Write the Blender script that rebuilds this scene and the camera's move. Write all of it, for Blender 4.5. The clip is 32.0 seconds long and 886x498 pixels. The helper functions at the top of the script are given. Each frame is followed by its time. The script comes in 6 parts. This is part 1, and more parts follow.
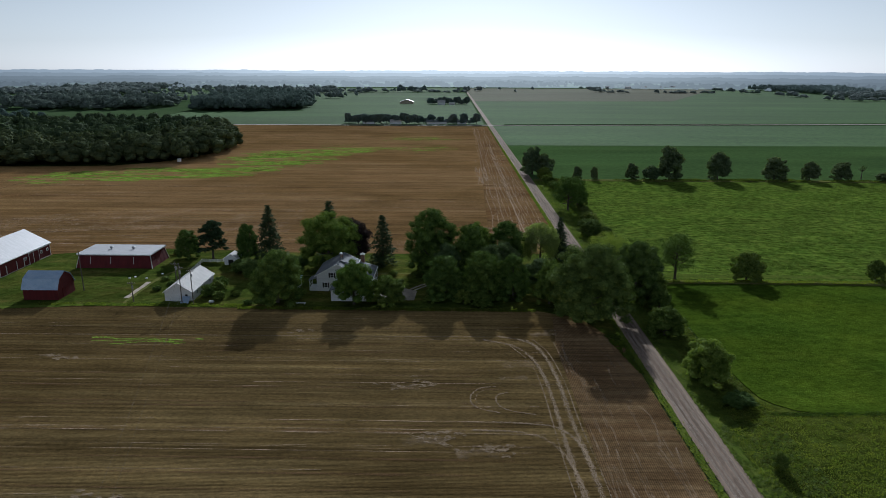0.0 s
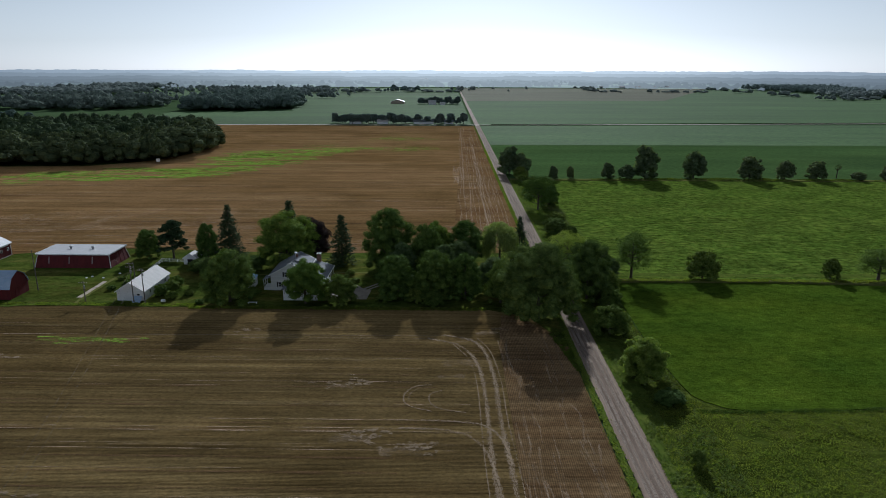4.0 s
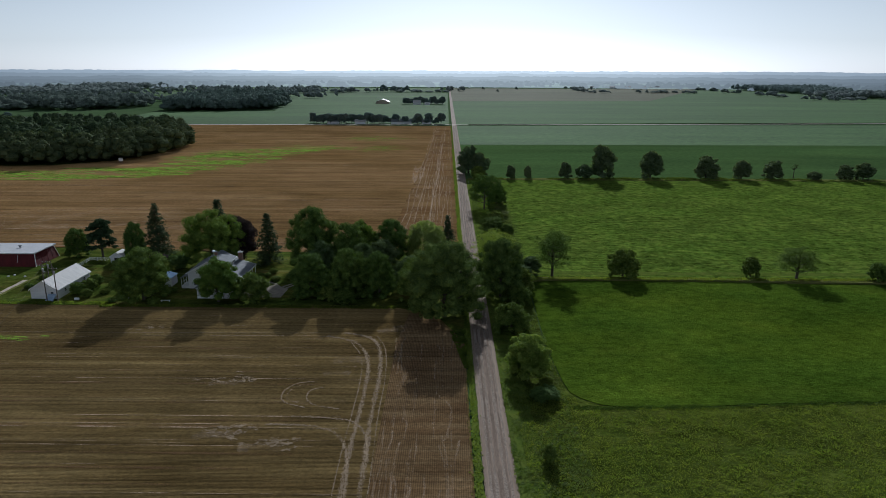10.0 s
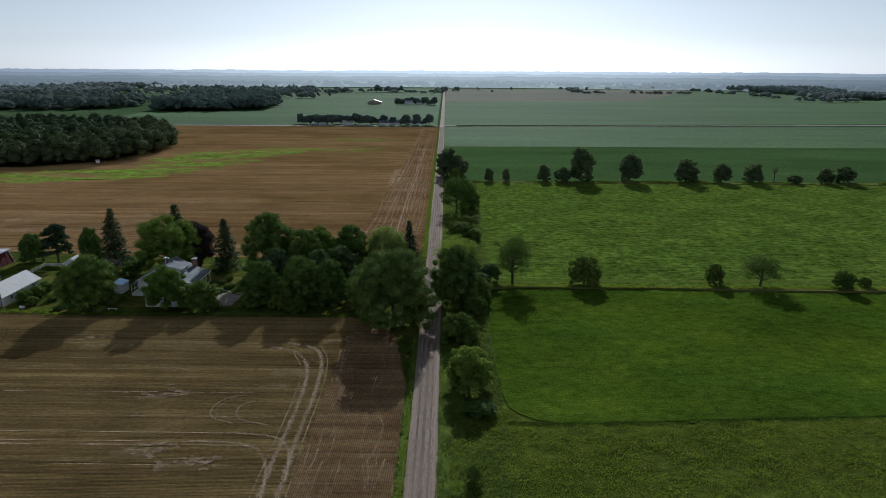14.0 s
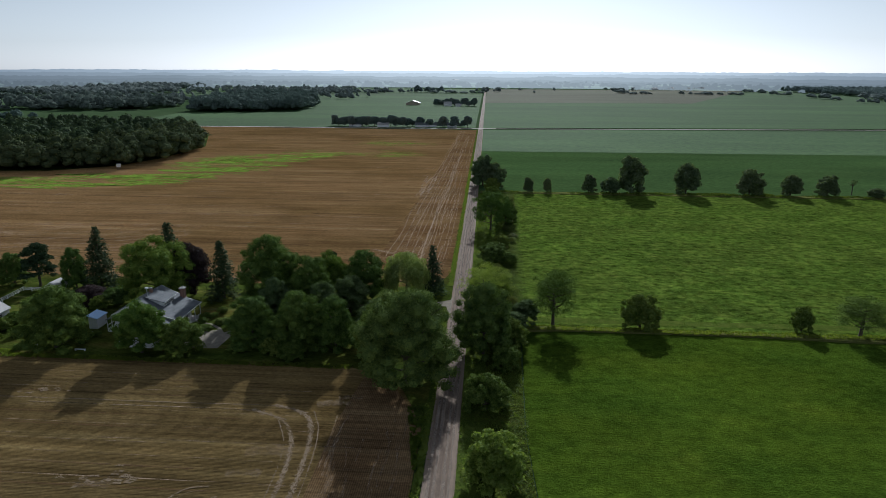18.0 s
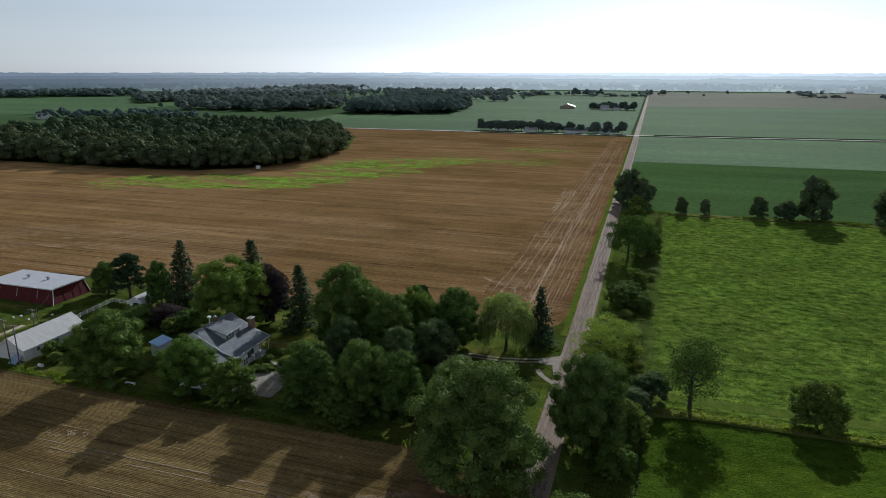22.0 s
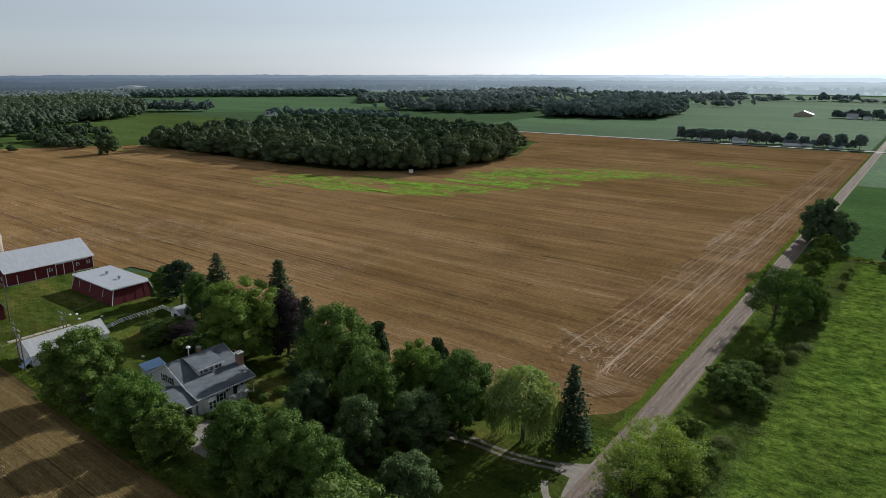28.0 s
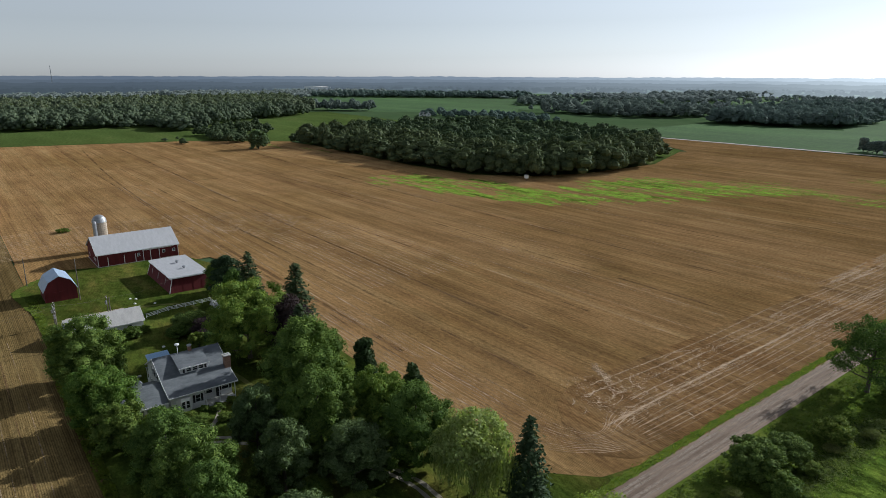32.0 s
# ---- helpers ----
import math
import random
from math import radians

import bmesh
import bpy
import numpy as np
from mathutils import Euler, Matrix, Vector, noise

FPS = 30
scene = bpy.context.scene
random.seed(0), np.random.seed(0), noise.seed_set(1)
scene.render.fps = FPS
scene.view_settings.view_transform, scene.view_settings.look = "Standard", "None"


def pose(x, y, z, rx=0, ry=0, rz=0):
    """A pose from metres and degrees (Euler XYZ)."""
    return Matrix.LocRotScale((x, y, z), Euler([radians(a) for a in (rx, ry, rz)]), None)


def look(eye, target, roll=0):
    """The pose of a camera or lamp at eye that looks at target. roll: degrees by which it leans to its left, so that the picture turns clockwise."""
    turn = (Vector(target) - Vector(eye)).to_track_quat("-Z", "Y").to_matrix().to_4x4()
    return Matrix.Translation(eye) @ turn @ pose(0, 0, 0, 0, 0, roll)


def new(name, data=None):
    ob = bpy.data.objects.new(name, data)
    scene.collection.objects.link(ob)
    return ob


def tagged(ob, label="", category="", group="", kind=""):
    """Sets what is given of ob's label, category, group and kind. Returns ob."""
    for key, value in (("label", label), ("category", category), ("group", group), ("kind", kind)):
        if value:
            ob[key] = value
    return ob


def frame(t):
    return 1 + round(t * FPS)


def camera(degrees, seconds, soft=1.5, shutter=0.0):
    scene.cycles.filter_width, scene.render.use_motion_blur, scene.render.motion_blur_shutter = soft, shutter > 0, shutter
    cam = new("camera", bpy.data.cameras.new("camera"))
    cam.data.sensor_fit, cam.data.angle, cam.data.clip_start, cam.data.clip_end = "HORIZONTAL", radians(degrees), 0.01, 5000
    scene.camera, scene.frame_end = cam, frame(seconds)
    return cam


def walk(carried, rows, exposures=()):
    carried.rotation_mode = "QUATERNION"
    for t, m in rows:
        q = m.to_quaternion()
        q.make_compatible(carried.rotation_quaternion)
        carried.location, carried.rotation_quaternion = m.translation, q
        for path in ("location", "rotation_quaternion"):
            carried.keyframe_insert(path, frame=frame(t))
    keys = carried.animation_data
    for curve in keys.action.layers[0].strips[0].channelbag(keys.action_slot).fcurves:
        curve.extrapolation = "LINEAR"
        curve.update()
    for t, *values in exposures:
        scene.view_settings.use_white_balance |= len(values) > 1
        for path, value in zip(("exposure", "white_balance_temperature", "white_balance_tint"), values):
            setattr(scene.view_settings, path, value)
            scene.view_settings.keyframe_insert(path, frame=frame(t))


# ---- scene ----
cam = camera(68.6, 32.0, 0.85)
METRES, EYE, TILT, LEAN, TURN = 225.3, 67.0, 0.0, 0.0, 0.9
ROWS = [
    (0.0, 0.0, 0.0, 0.0, 0.06, -15.55, -0.23),
    (0.5, 0.0072, -0.0003, -0.0001, 0.04, -15.55, -0.23),
    (1.0, 0.0146, -0.0007, -0.0001, 0.01, -15.55, -0.21),
    (1.5, 0.022, -0.0007, -0.0001, -0.01, -15.56, -0.2),
    (2.0, 0.0295, -0.0011, -0.0003, -0.04, -15.57, -0.2),
    (2.5, 0.0371, -0.0014, -0.0002, -0.06, -15.57, -0.18),
    (3.0, 0.0447, -0.0016, -0.0003, -0.07, -15.56, -0.18),
    (3.5, 0.0528, -0.0018, -0.0003, -0.09, -15.56, -0.18),
    (5.5, 0.0872, -0.0032, -0.0006, -0.17, -15.55, -0.17),
    (6.0, 0.0963, -0.0035, -0.0006, -0.19, -15.55, -0.16),
    (6.5, 0.1057, -0.0038, -0.0007, -0.21, -15.55, -0.16),
    (7.0, 0.1152, -0.0043, -0.0008, -0.22, -15.54, -0.14),
    (7.5, 0.1248, -0.0047, -0.0009, -0.24, -15.55, -0.15),
    (8.0, 0.1345, -0.0051, -0.001, -0.25, -15.54, -0.16),
    (8.5, 0.1444, -0.0055, -0.001, -0.26, -15.54, -0.17),
    (9.0, 0.1544, -0.006, -0.0012, -0.26, -15.53, -0.18),
    (9.5, 0.1637, -0.0065, -0.0013, -0.27, -15.53, -0.2),
    (10.0, 0.1738, -0.0071, -0.0013, -0.28, -15.54, -0.21),
    (10.5, 0.1838, -0.0077, -0.0014, -0.29, -15.53, -0.22),
    (11.0, 0.1936, -0.0083, -0.0015, -0.28, -15.53, -0.24),
    (11.5, 0.203, -0.0088, -0.0011, -0.29, -15.54, -0.26),
    (12.0, 0.2115, -0.0093, 0.0004, -0.29, -15.54, -0.29),
    (12.5, 0.2186, -0.0096, 0.0019, -0.31, -15.55, -0.29),
    (13.0, 0.2241, -0.0072, 0.0031, -0.33, -15.55, -0.31),
    (13.5, 0.2286, 0.0001, 0.0039, -0.35, -15.55, -0.32),
    (14.0, 0.2324, 0.0114, 0.0041, -0.38, -15.55, -0.33),
    (14.5, 0.2356, 0.0257, 0.004, -0.42, -15.55, -0.34),
    (16.5, 0.2442, 0.1001, 0.003, -0.46, -15.54, -0.35),
    (17.0, 0.2453, 0.1214, 0.0032, 0.22, -15.56, -0.37),
    (17.5, 0.2464, 0.1424, 0.0031, 1.65, -15.55, -0.34),
    (18.0, 0.2473, 0.1638, 0.0031, 3.22, -15.55, -0.29),
    (18.5, 0.2487, 0.1849, 0.0027, 4.62, -15.53, -0.22),
    (19.0, 0.2509, 0.206, 0.0027, 6.53, -15.55, -0.21),
    (19.5, 0.2535, 0.227, 0.0026, 8.23, -15.55, -0.2),
    (20.0, 0.2571, 0.2482, 0.0023, 10.39, -15.51, -0.11),
    (20.5, 0.2613, 0.26885, 0.00232, 12.44, -15.472, -0.041),
    (21.0, 0.2667, 0.28899, 0.00249, 14.37, -15.446, -0.044),
    (21.5, 0.2733, 0.30914, 0.00239, 15.53, -15.424, -0.049),
    (22.0, 0.2803, 0.32851, 0.00233, 16.93, -15.404, -0.035),
    (22.5, 0.2881, 0.34831, 0.0023, 18.57, -15.377, -0.012),
    (23.0, 0.2956, 0.36784, 0.00249, 20.07, -15.372, -0.021),
    (23.5, 0.3032, 0.38761, 0.00241, 21.94, -15.348, -0.011),
    (24.0, 0.3111, 0.40764, 0.00245, 23.51, -15.326, 0.028),
    (24.5, 0.3182, 0.42753, 0.0024, 24.66, -15.304, 0.017),
    (25.0, 0.3262, 0.44669, 0.00237, 26.23, -15.314, -0.005),
    (25.5, 0.3357, 0.46514, 0.00224, 28.03, -15.304, 0.042),
    (27.5, 0.375, 0.53882, 0.00063, 34.72, -15.226, 0.013),
    (28.0, 0.386, 0.55671, 0.00069, 36.31, -15.214, 0.032),
    (28.5, 0.3967, 0.57464, 0.00033, 38.1, -15.182, 0.011),
    (29.0, 0.4071, 0.59291, 0.00015, 40.05, -15.168, 0.001),
    (29.5, 0.4172, 0.61144, 0.00014, 41.96, -15.153, -0.038),
    (30.0, 0.4271, 0.63034, 0.00011, 43.9, -15.136, -0.045),
    (30.5, 0.4365, 0.64951, 5e-05, 45.97, -15.126, -0.061),
    (31.0, 0.4455, 0.66906, -0.00015, 48.04, -15.104, -0.096),
    (31.5, 0.4538, 0.6892, -0.00028, 49.63, -15.068, -0.129),
    (32.0, 0.4614, 0.70915, -0.00056, 51.28, -15.05, -0.16),
]
EXPOSURES = [(0.0, -0.17, 5500, 8), (14.0, -0.15, 5500, 8), (17.0, -0.1, 5520, 8), (21.0, 0.02, 5600, 8), (25.0, 0.1, 5680, 8), (32.0, 0.29, 5800, 8)]
walk(cam, [(t, pose(0, 0, EYE, TILT, LEAN, TURN) @ pose(METRES * x, METRES * y, METRES * z, 90 + pitch, roll, yaw)) for t, x, y, z, yaw, pitch, roll in ROWS], EXPOSURES)


# ---------------------------------------------------------------- world and sun
SUN_EL, SUN_AZ = 25.5, 2.0
world = bpy.data.worlds.new("sky")
scene.world = world
world.use_nodes = True
wn = world.node_tree
sky = wn.nodes.new("ShaderNodeTexSky")
sky.sky_type = "NISHITA"
sky.sun_disc = False
sky.sun_elevation, sky.sun_rotation = radians(SUN_EL), radians(SUN_AZ)
sky.air_density, sky.dust_density, sky.ozone_density, sky.altitude = 1.0, 0.45, 2.5, 200
hazy = wn.nodes.new("ShaderNodeHueSaturation")
hazy.inputs["Saturation"].default_value = 0.22
wn.links.new(sky.outputs[0], hazy.inputs["Color"])
wn.links.new(hazy.outputs[0], wn.nodes["Background"].inputs[0])
wn.nodes["Background"].inputs[1].default_value = 0.078
sun = new("sun", bpy.data.lights.new("sun", "SUN"))
sun.data.energy, sun.data.angle, sun.data.color = 4.5, radians(0.6), (1.0, 0.95, 0.88)
ce = math.cos(radians(SUN_EL))
sun.matrix_world = look((1000 * ce * math.sin(radians(SUN_AZ)), 1000 * ce * math.cos(radians(SUN_AZ)), 1000 * math.sin(radians(SUN_EL))), (0, 0, 0))


# ---------------------------------------------------------------- materials
def nodes_of(name):
    m = bpy.data.materials.new(name)
    m.use_nodes = True
    t = m.node_tree
    return m, t, t.nodes["Principled BSDF"]


def coords(t, scale, angle=0.0):
    tc = t.nodes.new("ShaderNodeTexCoord")
    mp = t.nodes.new("ShaderNodeMapping")
    mp.inputs["Scale"].default_value = scale
    mp.inputs["Rotation"].default_value = (0, 0, radians(angle))
    t.links.new(tc.outputs["Object"], mp.inputs[0])
    return mp.outputs[0]


def noise_of(t, scale, vec, detail=4.0, rough=0.6):
    n = t.nodes.new("ShaderNodeTexNoise")
    n.inputs["Scale"].default_value, n.inputs["Detail"].default_value, n.inputs["Roughness"].default_value = scale, detail, rough
    t.links.new(vec, n.inputs["Vector"])
    return n.outputs["Fac"]


def ramp_of(t, fac, stops):
    r = t.nodes.new("ShaderNodeValToRGB")
    while len(r.color_ramp.elements) < len(stops):
        r.color_ramp.elements.new(0.5)
    for e, (p, c) in zip(r.color_ramp.elements, stops):
        e.position, e.color = p, (*c, 1)
    t.links.new(fac, r.inputs[0])
    return r.outputs[0]


def mix_of(t, fac, a, b, how="MIX"):
    m = t.nodes.new("ShaderNodeMix")
    m.data_type, m.blend_type = "RGBA", how
    for sock, v in ((m.inputs[0], fac), (m.inputs[6], a), (m.inputs[7], b)):
        if hasattr(v, "node"):
            t.links.new(v, sock)
        else:
            sock.default_value = v if isinstance(v, (int, float)) else (*v, 1)
    return m.outputs[2]


def bump_of(t, p, height, strength, dist):
    b = t.nodes.new("ShaderNodeBump")
    b.inputs["Strength"].default_value, b.inputs["Distance"].default_value = strength, dist
    t.links.new(height, b.inputs["Height"])
    t.links.new(b.outputs[0], p.inputs["Normal"])


def plain(name, c1, c2, scale=0.6, fine=8.0, rough=0.8, bump=0.2, dist=0.03, metal=0.0, stretch=(1, 1, 1), spec=0.3):
    """Two-scale mottled surface."""
    m, t, p = nodes_of(name)
    v = coords(t, stretch)
    big = ramp_of(t, noise_of(t, scale, v), [(0.3, c1), (0.7, c2)])
    fn = noise_of(t, fine, v, 3)
    col = mix_of(t, 0.35, big, ramp_of(t, fn, [(0.3, (0.55, 0.55, 0.55)), (0.7, (1, 1, 1))]), "MULTIPLY")
    t.links.new(col, p.inputs["Base Color"])
    p.inputs["Roughness"].default_value, p.inputs["Metallic"].default_value = rough, metal
    p.inputs["Specular IOR Level"].default_value = spec
    if bump:
        bump_of(t, p, fn, bump, dist)
    return m


def field_mat(name, stops, streak, fine, row_pitch, row_amount, angle=0.0, patch=0.004, patch_cols=None, bump=0.6, dist=0.12, sheen=0.0, tint=(1, 1, 1), spec=0.0, dry=0.0, lines=0.0, mott=0.0, sway=1.0):
    """Crop surface with drilled rows: streaks along x, blotches, row lines and stalk grain."""
    m, t, p = nodes_of(name)
    v = coords(t, (streak[0], streak[1], 1), angle)
    col = ramp_of(t, noise_of(t, 1.0, v, 5, 0.65), stops)
    swath = ramp_of(t, noise_of(t, 1.0, coords(t, (streak[0] * 0.35, streak[1] * 0.32, 1), angle), 2, 0.5), [(0.35, (0.8, 0.79, 0.78)), (0.65, (1.14, 1.13, 1.1))])
    col = mix_of(t, sway, col, swath, "MULTIPLY")
    if patch_cols:
        pv = coords(t, (1, 1.5, 1), angle)
        pm = ramp_of(t, noise_of(t, patch, pv, 5, 0.6), [(0.42, (0, 0, 0)), (0.62, (1, 1, 1))])
        col = mix_of(t, pm, col, mix_of(t, 1.0, col, patch_cols, "MULTIPLY"))
    if lines:
        fl = noise_of(t, 1.0, coords(t, (0.012, 1.1, 1), angle), 3, 0.7)
        col = mix_of(t, lines, col, ramp_of(t, fl, [(0.3, (0.4, 0.38, 0.36)), (0.5, (1, 1, 1)), (0.72, (1.35, 1.33, 1.28))]), "MULTIPLY")
        mo = noise_of(t, 0.09, coords(t, (0.5, 1, 1), angle), 5, 0.7)
        col = mix_of(t, lines, col, ramp_of(t, mo, [(0.35, (0.7, 0.7, 0.68)), (0.65, (1.18, 1.16, 1.14))]), "MULTIPLY")
    if mott:
        for sc, lo, hi in ((0.45, 0.42, 1.42), (0.06, 0.7, 1.22)):
            mo = noise_of(t, sc, coords(t, (0.7, 1, 1), angle), 4, 0.65)
            col = mix_of(t, mott, col, ramp_of(t, mo, [(0.36, (lo, lo, lo * 0.95)), (0.64, (hi * 1.04, hi, hi * 0.9))]), "MULTIPLY")
    # drilled rows
    w = t.nodes.new("ShaderNodeTexWave")
    w.wave_type, w.bands_direction = "BANDS", "Y"
    w.inputs["Scale"].default_value = 0.314 / row_pitch
    w.inputs["Distortion"].default_value, w.inputs["Detail"].default_value, w.inputs["Detail Scale"].default_value = 1.2, 2, 0.6
    t.links.new(coords(t, (1, 1, 1), angle), w.inputs["Vector"])
    col = mix_of(t, row_amount, col, ramp_of(t, w.outputs["Fac"], [(0.1, (0.45, 0.45, 0.45)), (0.7, (1.15, 1.12, 1.08))]), "MULTIPLY")
    g = noise_of(t, fine, coords(t, (0.6, 1, 1), angle), 4, 0.75)
    col = mix_of(t, 0.75, col, ramp_of(t, g, [(0.3, (0.45, 0.45, 0.45)), (0.7, (1.3, 1.28, 1.22))]), "MULTIPLY")
    t.links.new(col, p.inputs["Base Color"])
    p.inputs["Roughness"].default_value, p.inputs["Specular IOR Level"].default_value = 0.95, spec
    p.inputs["Sheen Weight"].default_value, p.inputs["Sheen Roughness"].default_value, p.inputs["Sheen Tint"].default_value = sheen, 0.7, (*tint, 1)
    p.inputs["Diffuse Roughness"].default_value = dry
    bump_of(t, p, g, bump, dist)
    return m


def leaf_mat(name, c1, c2, through_amount=0.4, gloss=0.015, glow=(1.25, 1.35, 0.6)):
    """Foliage: leaf colours vary by leaf and by plant; part of the light passes through."""
    m = bpy.data.materials.new(name)
    m.use_nodes = True
    t = m.node_tree
    t.nodes.remove(t.nodes["Principled BSDF"])
    out = t.nodes["Material Output"]
    geo, info = t.nodes.new("ShaderNodeNewGeometry"), t.nodes.new("ShaderNodeObjectInfo")
    col = ramp_of(t, geo.outputs["Random Per Island"], [(0.0, c1), (1.0, c2)])
    blot = noise_of(t, 0.45, coords(t, (1, 1, 1)), 2)
    col = mix_of(t, 0.5, col, ramp_of(t, blot, [(0.3, (0.5, 0.55, 0.5)), (0.7, (1.25, 1.2, 1.1))]), "MULTIPLY")
    col = mix_of(t, 1.0, col, ramp_of(t, info.outputs["Random"], [(0.0, (0.78, 0.85, 0.8)), (1.0, (1.2, 1.1, 1.0))]), "MULTIPLY")
    d, tr, gl = (t.nodes.new("ShaderNodeBsdf" + k) for k in ("Diffuse", "Translucent", "Glossy"))
    warm = mix_of(t, 1.0, col, glow, "MULTIPLY")
    t.links.new(col, d.inputs[0])
    t.links.new(warm, tr.inputs[0])
    gl.inputs["Color"].default_value, gl.inputs["Roughness"].default_value = (0.6, 0.65, 0.6, 1), 0.6
    a, b = t.nodes.new("ShaderNodeMixShader"), t.nodes.new("ShaderNodeMixShader")
    a.inputs[0].default_value, b.inputs[0].default_value = through_amount, gloss
    t.links.new(d.outputs[0], a.inputs[1]), t.links.new(tr.outputs[0], a.inputs[2])
    t.links.new(a.outputs[0], b.inputs[1]), t.links.new(gl.outputs[0], b.inputs[2])
    t.links.new(b.outputs[0], out.inputs[0])
    return m


STUBBLE_S = field_mat("stubble_south", [(0.25, (0.181, 0.127, 0.056)), (0.45, (0.246, 0.178, 0.078)), (0.6, (0.303, 0.225, 0.102)), (0.8, (0.390, 0.310, 0.148))],
                      (0.012, 0.35), 1.6, 0.38, 0.5, 0.0, 0.012, (0.72, 0.7, 0.66), 0.8, 0.12, dry=0.5, lines=0.75)
DRIVEN = field_mat("driven_stubble", [(0.25, (0.182, 0.117, 0.062)), (0.5, (0.251, 0.169, 0.090)), (0.75, (0.357, 0.263, 0.150))],
                   (0.03, 0.5), 1.6, 0.38, 0.5, 90.0, 0.05, (0.75, 0.72, 0.7), 0.8, 0.12, dry=0.5, lines=0.6)
STUBBLE_N = field_mat("stubble_north", [(0.25, (0.31, 0.188, 0.088)), (0.45, (0.378, 0.233, 0.106)), (0.6, (0.445, 0.288, 0.134)), (0.8, (0.535, 0.37, 0.187))],
                      (0.006, 0.16), 1.2, 0.38, 0.4, 0.0, 0.009, (0.75, 0.74, 0.66), 0.8, 0.14, dry=0.5, lines=0.6, sway=0.45)
HEADLAND = field_mat("headland_stubble", [(0.3, (0.225, 0.137, 0.063)), (0.5, (0.312, 0.196, 0.092)), (0.72, (0.425, 0.29, 0.148))],
                     (0.03, 0.55), 1.4, 0.38, 0.4, 90.0, 0.02, (0.85, 0.78, 0.72), 0.8, 0.12, dry=0.5, lines=0.5)
SOY = field_mat("soy_crop", [(0.3, (0.047, 0.088, 0.011)), (0.55, (0.06, 0.108, 0.013)), (0.8, (0.082, 0.128, 0.017))],
                (0.06, 0.1), 2.6, 0.76, 0.12, 0.0, 0.02, (1.2, 1.08, 0.95), 1.0, 0.3, lines=0.05, mott=0.45)
SOY_DARK = field_mat("soy_crop_dark", [(0.3, (0.046, 0.086, 0.027)), (0.55, (0.056, 0.102, 0.031)), (0.8, (0.070, 0.114, 0.036))],
                     (0.012, 0.05), 0.5, 1.5, 0.15, 0.0, 0.01, (1.1, 1.1, 1.05), 0.7, 0.3, 0.016, (0.55, 0.8, 0.62))
# Far crops: bluer base and tinted sheen stand in for haze.
SOY_FAR = field_mat("soy_crop_far", [(0.3, (0.047, 0.098, 0.026)), (0.55, (0.057, 0.113, 0.031)), (0.8, (0.068, 0.127, 0.037))],
                    (0.006, 0.03), 0.25, 3.0, 0.1, 0.0, 0.006, (1.1, 1.08, 1.1), 0.6, 0.4, 0.034, (0.6, 0.8, 0.66), 0.03, lines=0.25)
# Far ripe field greyed, with haze put into base and sheen.
WHEAT_FAR = field_mat("far_red_field", [(0.3, (0.105, 0.118, 0.074)), (0.7, (0.145, 0.138, 0.095))], (0.004, 0.02), 0.2, 3.0, 0.1, 0.0, 0.004, (0.95, 1.0, 0.95), 0.5, 0.4, 0.02, (0.8, 0.8, 0.8), 0.02)
PASTURE = field_mat("weedy_pasture", [(0.25, (0.062, 0.108, 0.021)), (0.45, (0.092, 0.15, 0.028)), (0.6, (0.124, 0.184, 0.035)), (0.8, (0.178, 0.208, 0.057))],
                    (0.2, 0.2), 1.5, 2.5, 0.0, 0.0, 0.02, (0.8, 0.88, 0.8), 0.9, 0.4, mott=0.95, sway=0.3)
WEEDS = field_mat("rank_weeds", [(0.25, (0.055, 0.075, 0.015)), (0.5, (0.084, 0.111, 0.021)), (0.8, (0.122, 0.14, 0.033))], (0.1, 0.25), 0.9, 2.0, 0.05, 0.0, 0.05, (0.8, 0.9, 0.8), 1.0, 0.7, mott=0.5)
LAWN = field_mat("mown_lawn", [(0.3, (0.034, 0.062, 0.012)), (0.5, (0.066, 0.098, 0.020)), (0.75, (0.15, 0.15, 0.045))], (0.04, 0.11), 2.2, 1.1, 0.12, 20.0, 0.05, (1.25, 1.05, 1.1), 0.7, 0.15, mott=0.5)
VERGE = plain("verge_grass", (0.06, 0.1, 0.015), (0.128, 0.155, 0.03), 0.3, 3.0, 0.9, 0.6, 0.15, spec=0.0)
GROUND = plain("open_country", (0.052, 0.09, 0.038), (0.078, 0.115, 0.055), 0.004, 0.05, 0.95, 0.0, spec=0.0)
MEADOW = field_mat("rough_meadow", [(0.3, (0.065, 0.10, 0.028)), (0.55, (0.08, 0.12, 0.034)), (0.8, (0.105, 0.135, 0.045))], (0.01, 0.04), 0.4, 2.0, 0.1, 0.0, 0.01, (1.05, 1.0, 1.0), 0.7, 0.3)
BANK = plain("dry_bank_grass", (0.10, 0.12, 0.03), (0.17, 0.165, 0.055), 0.25, 2.0, 0.95, 0.6, 0.15, spec=0.0)


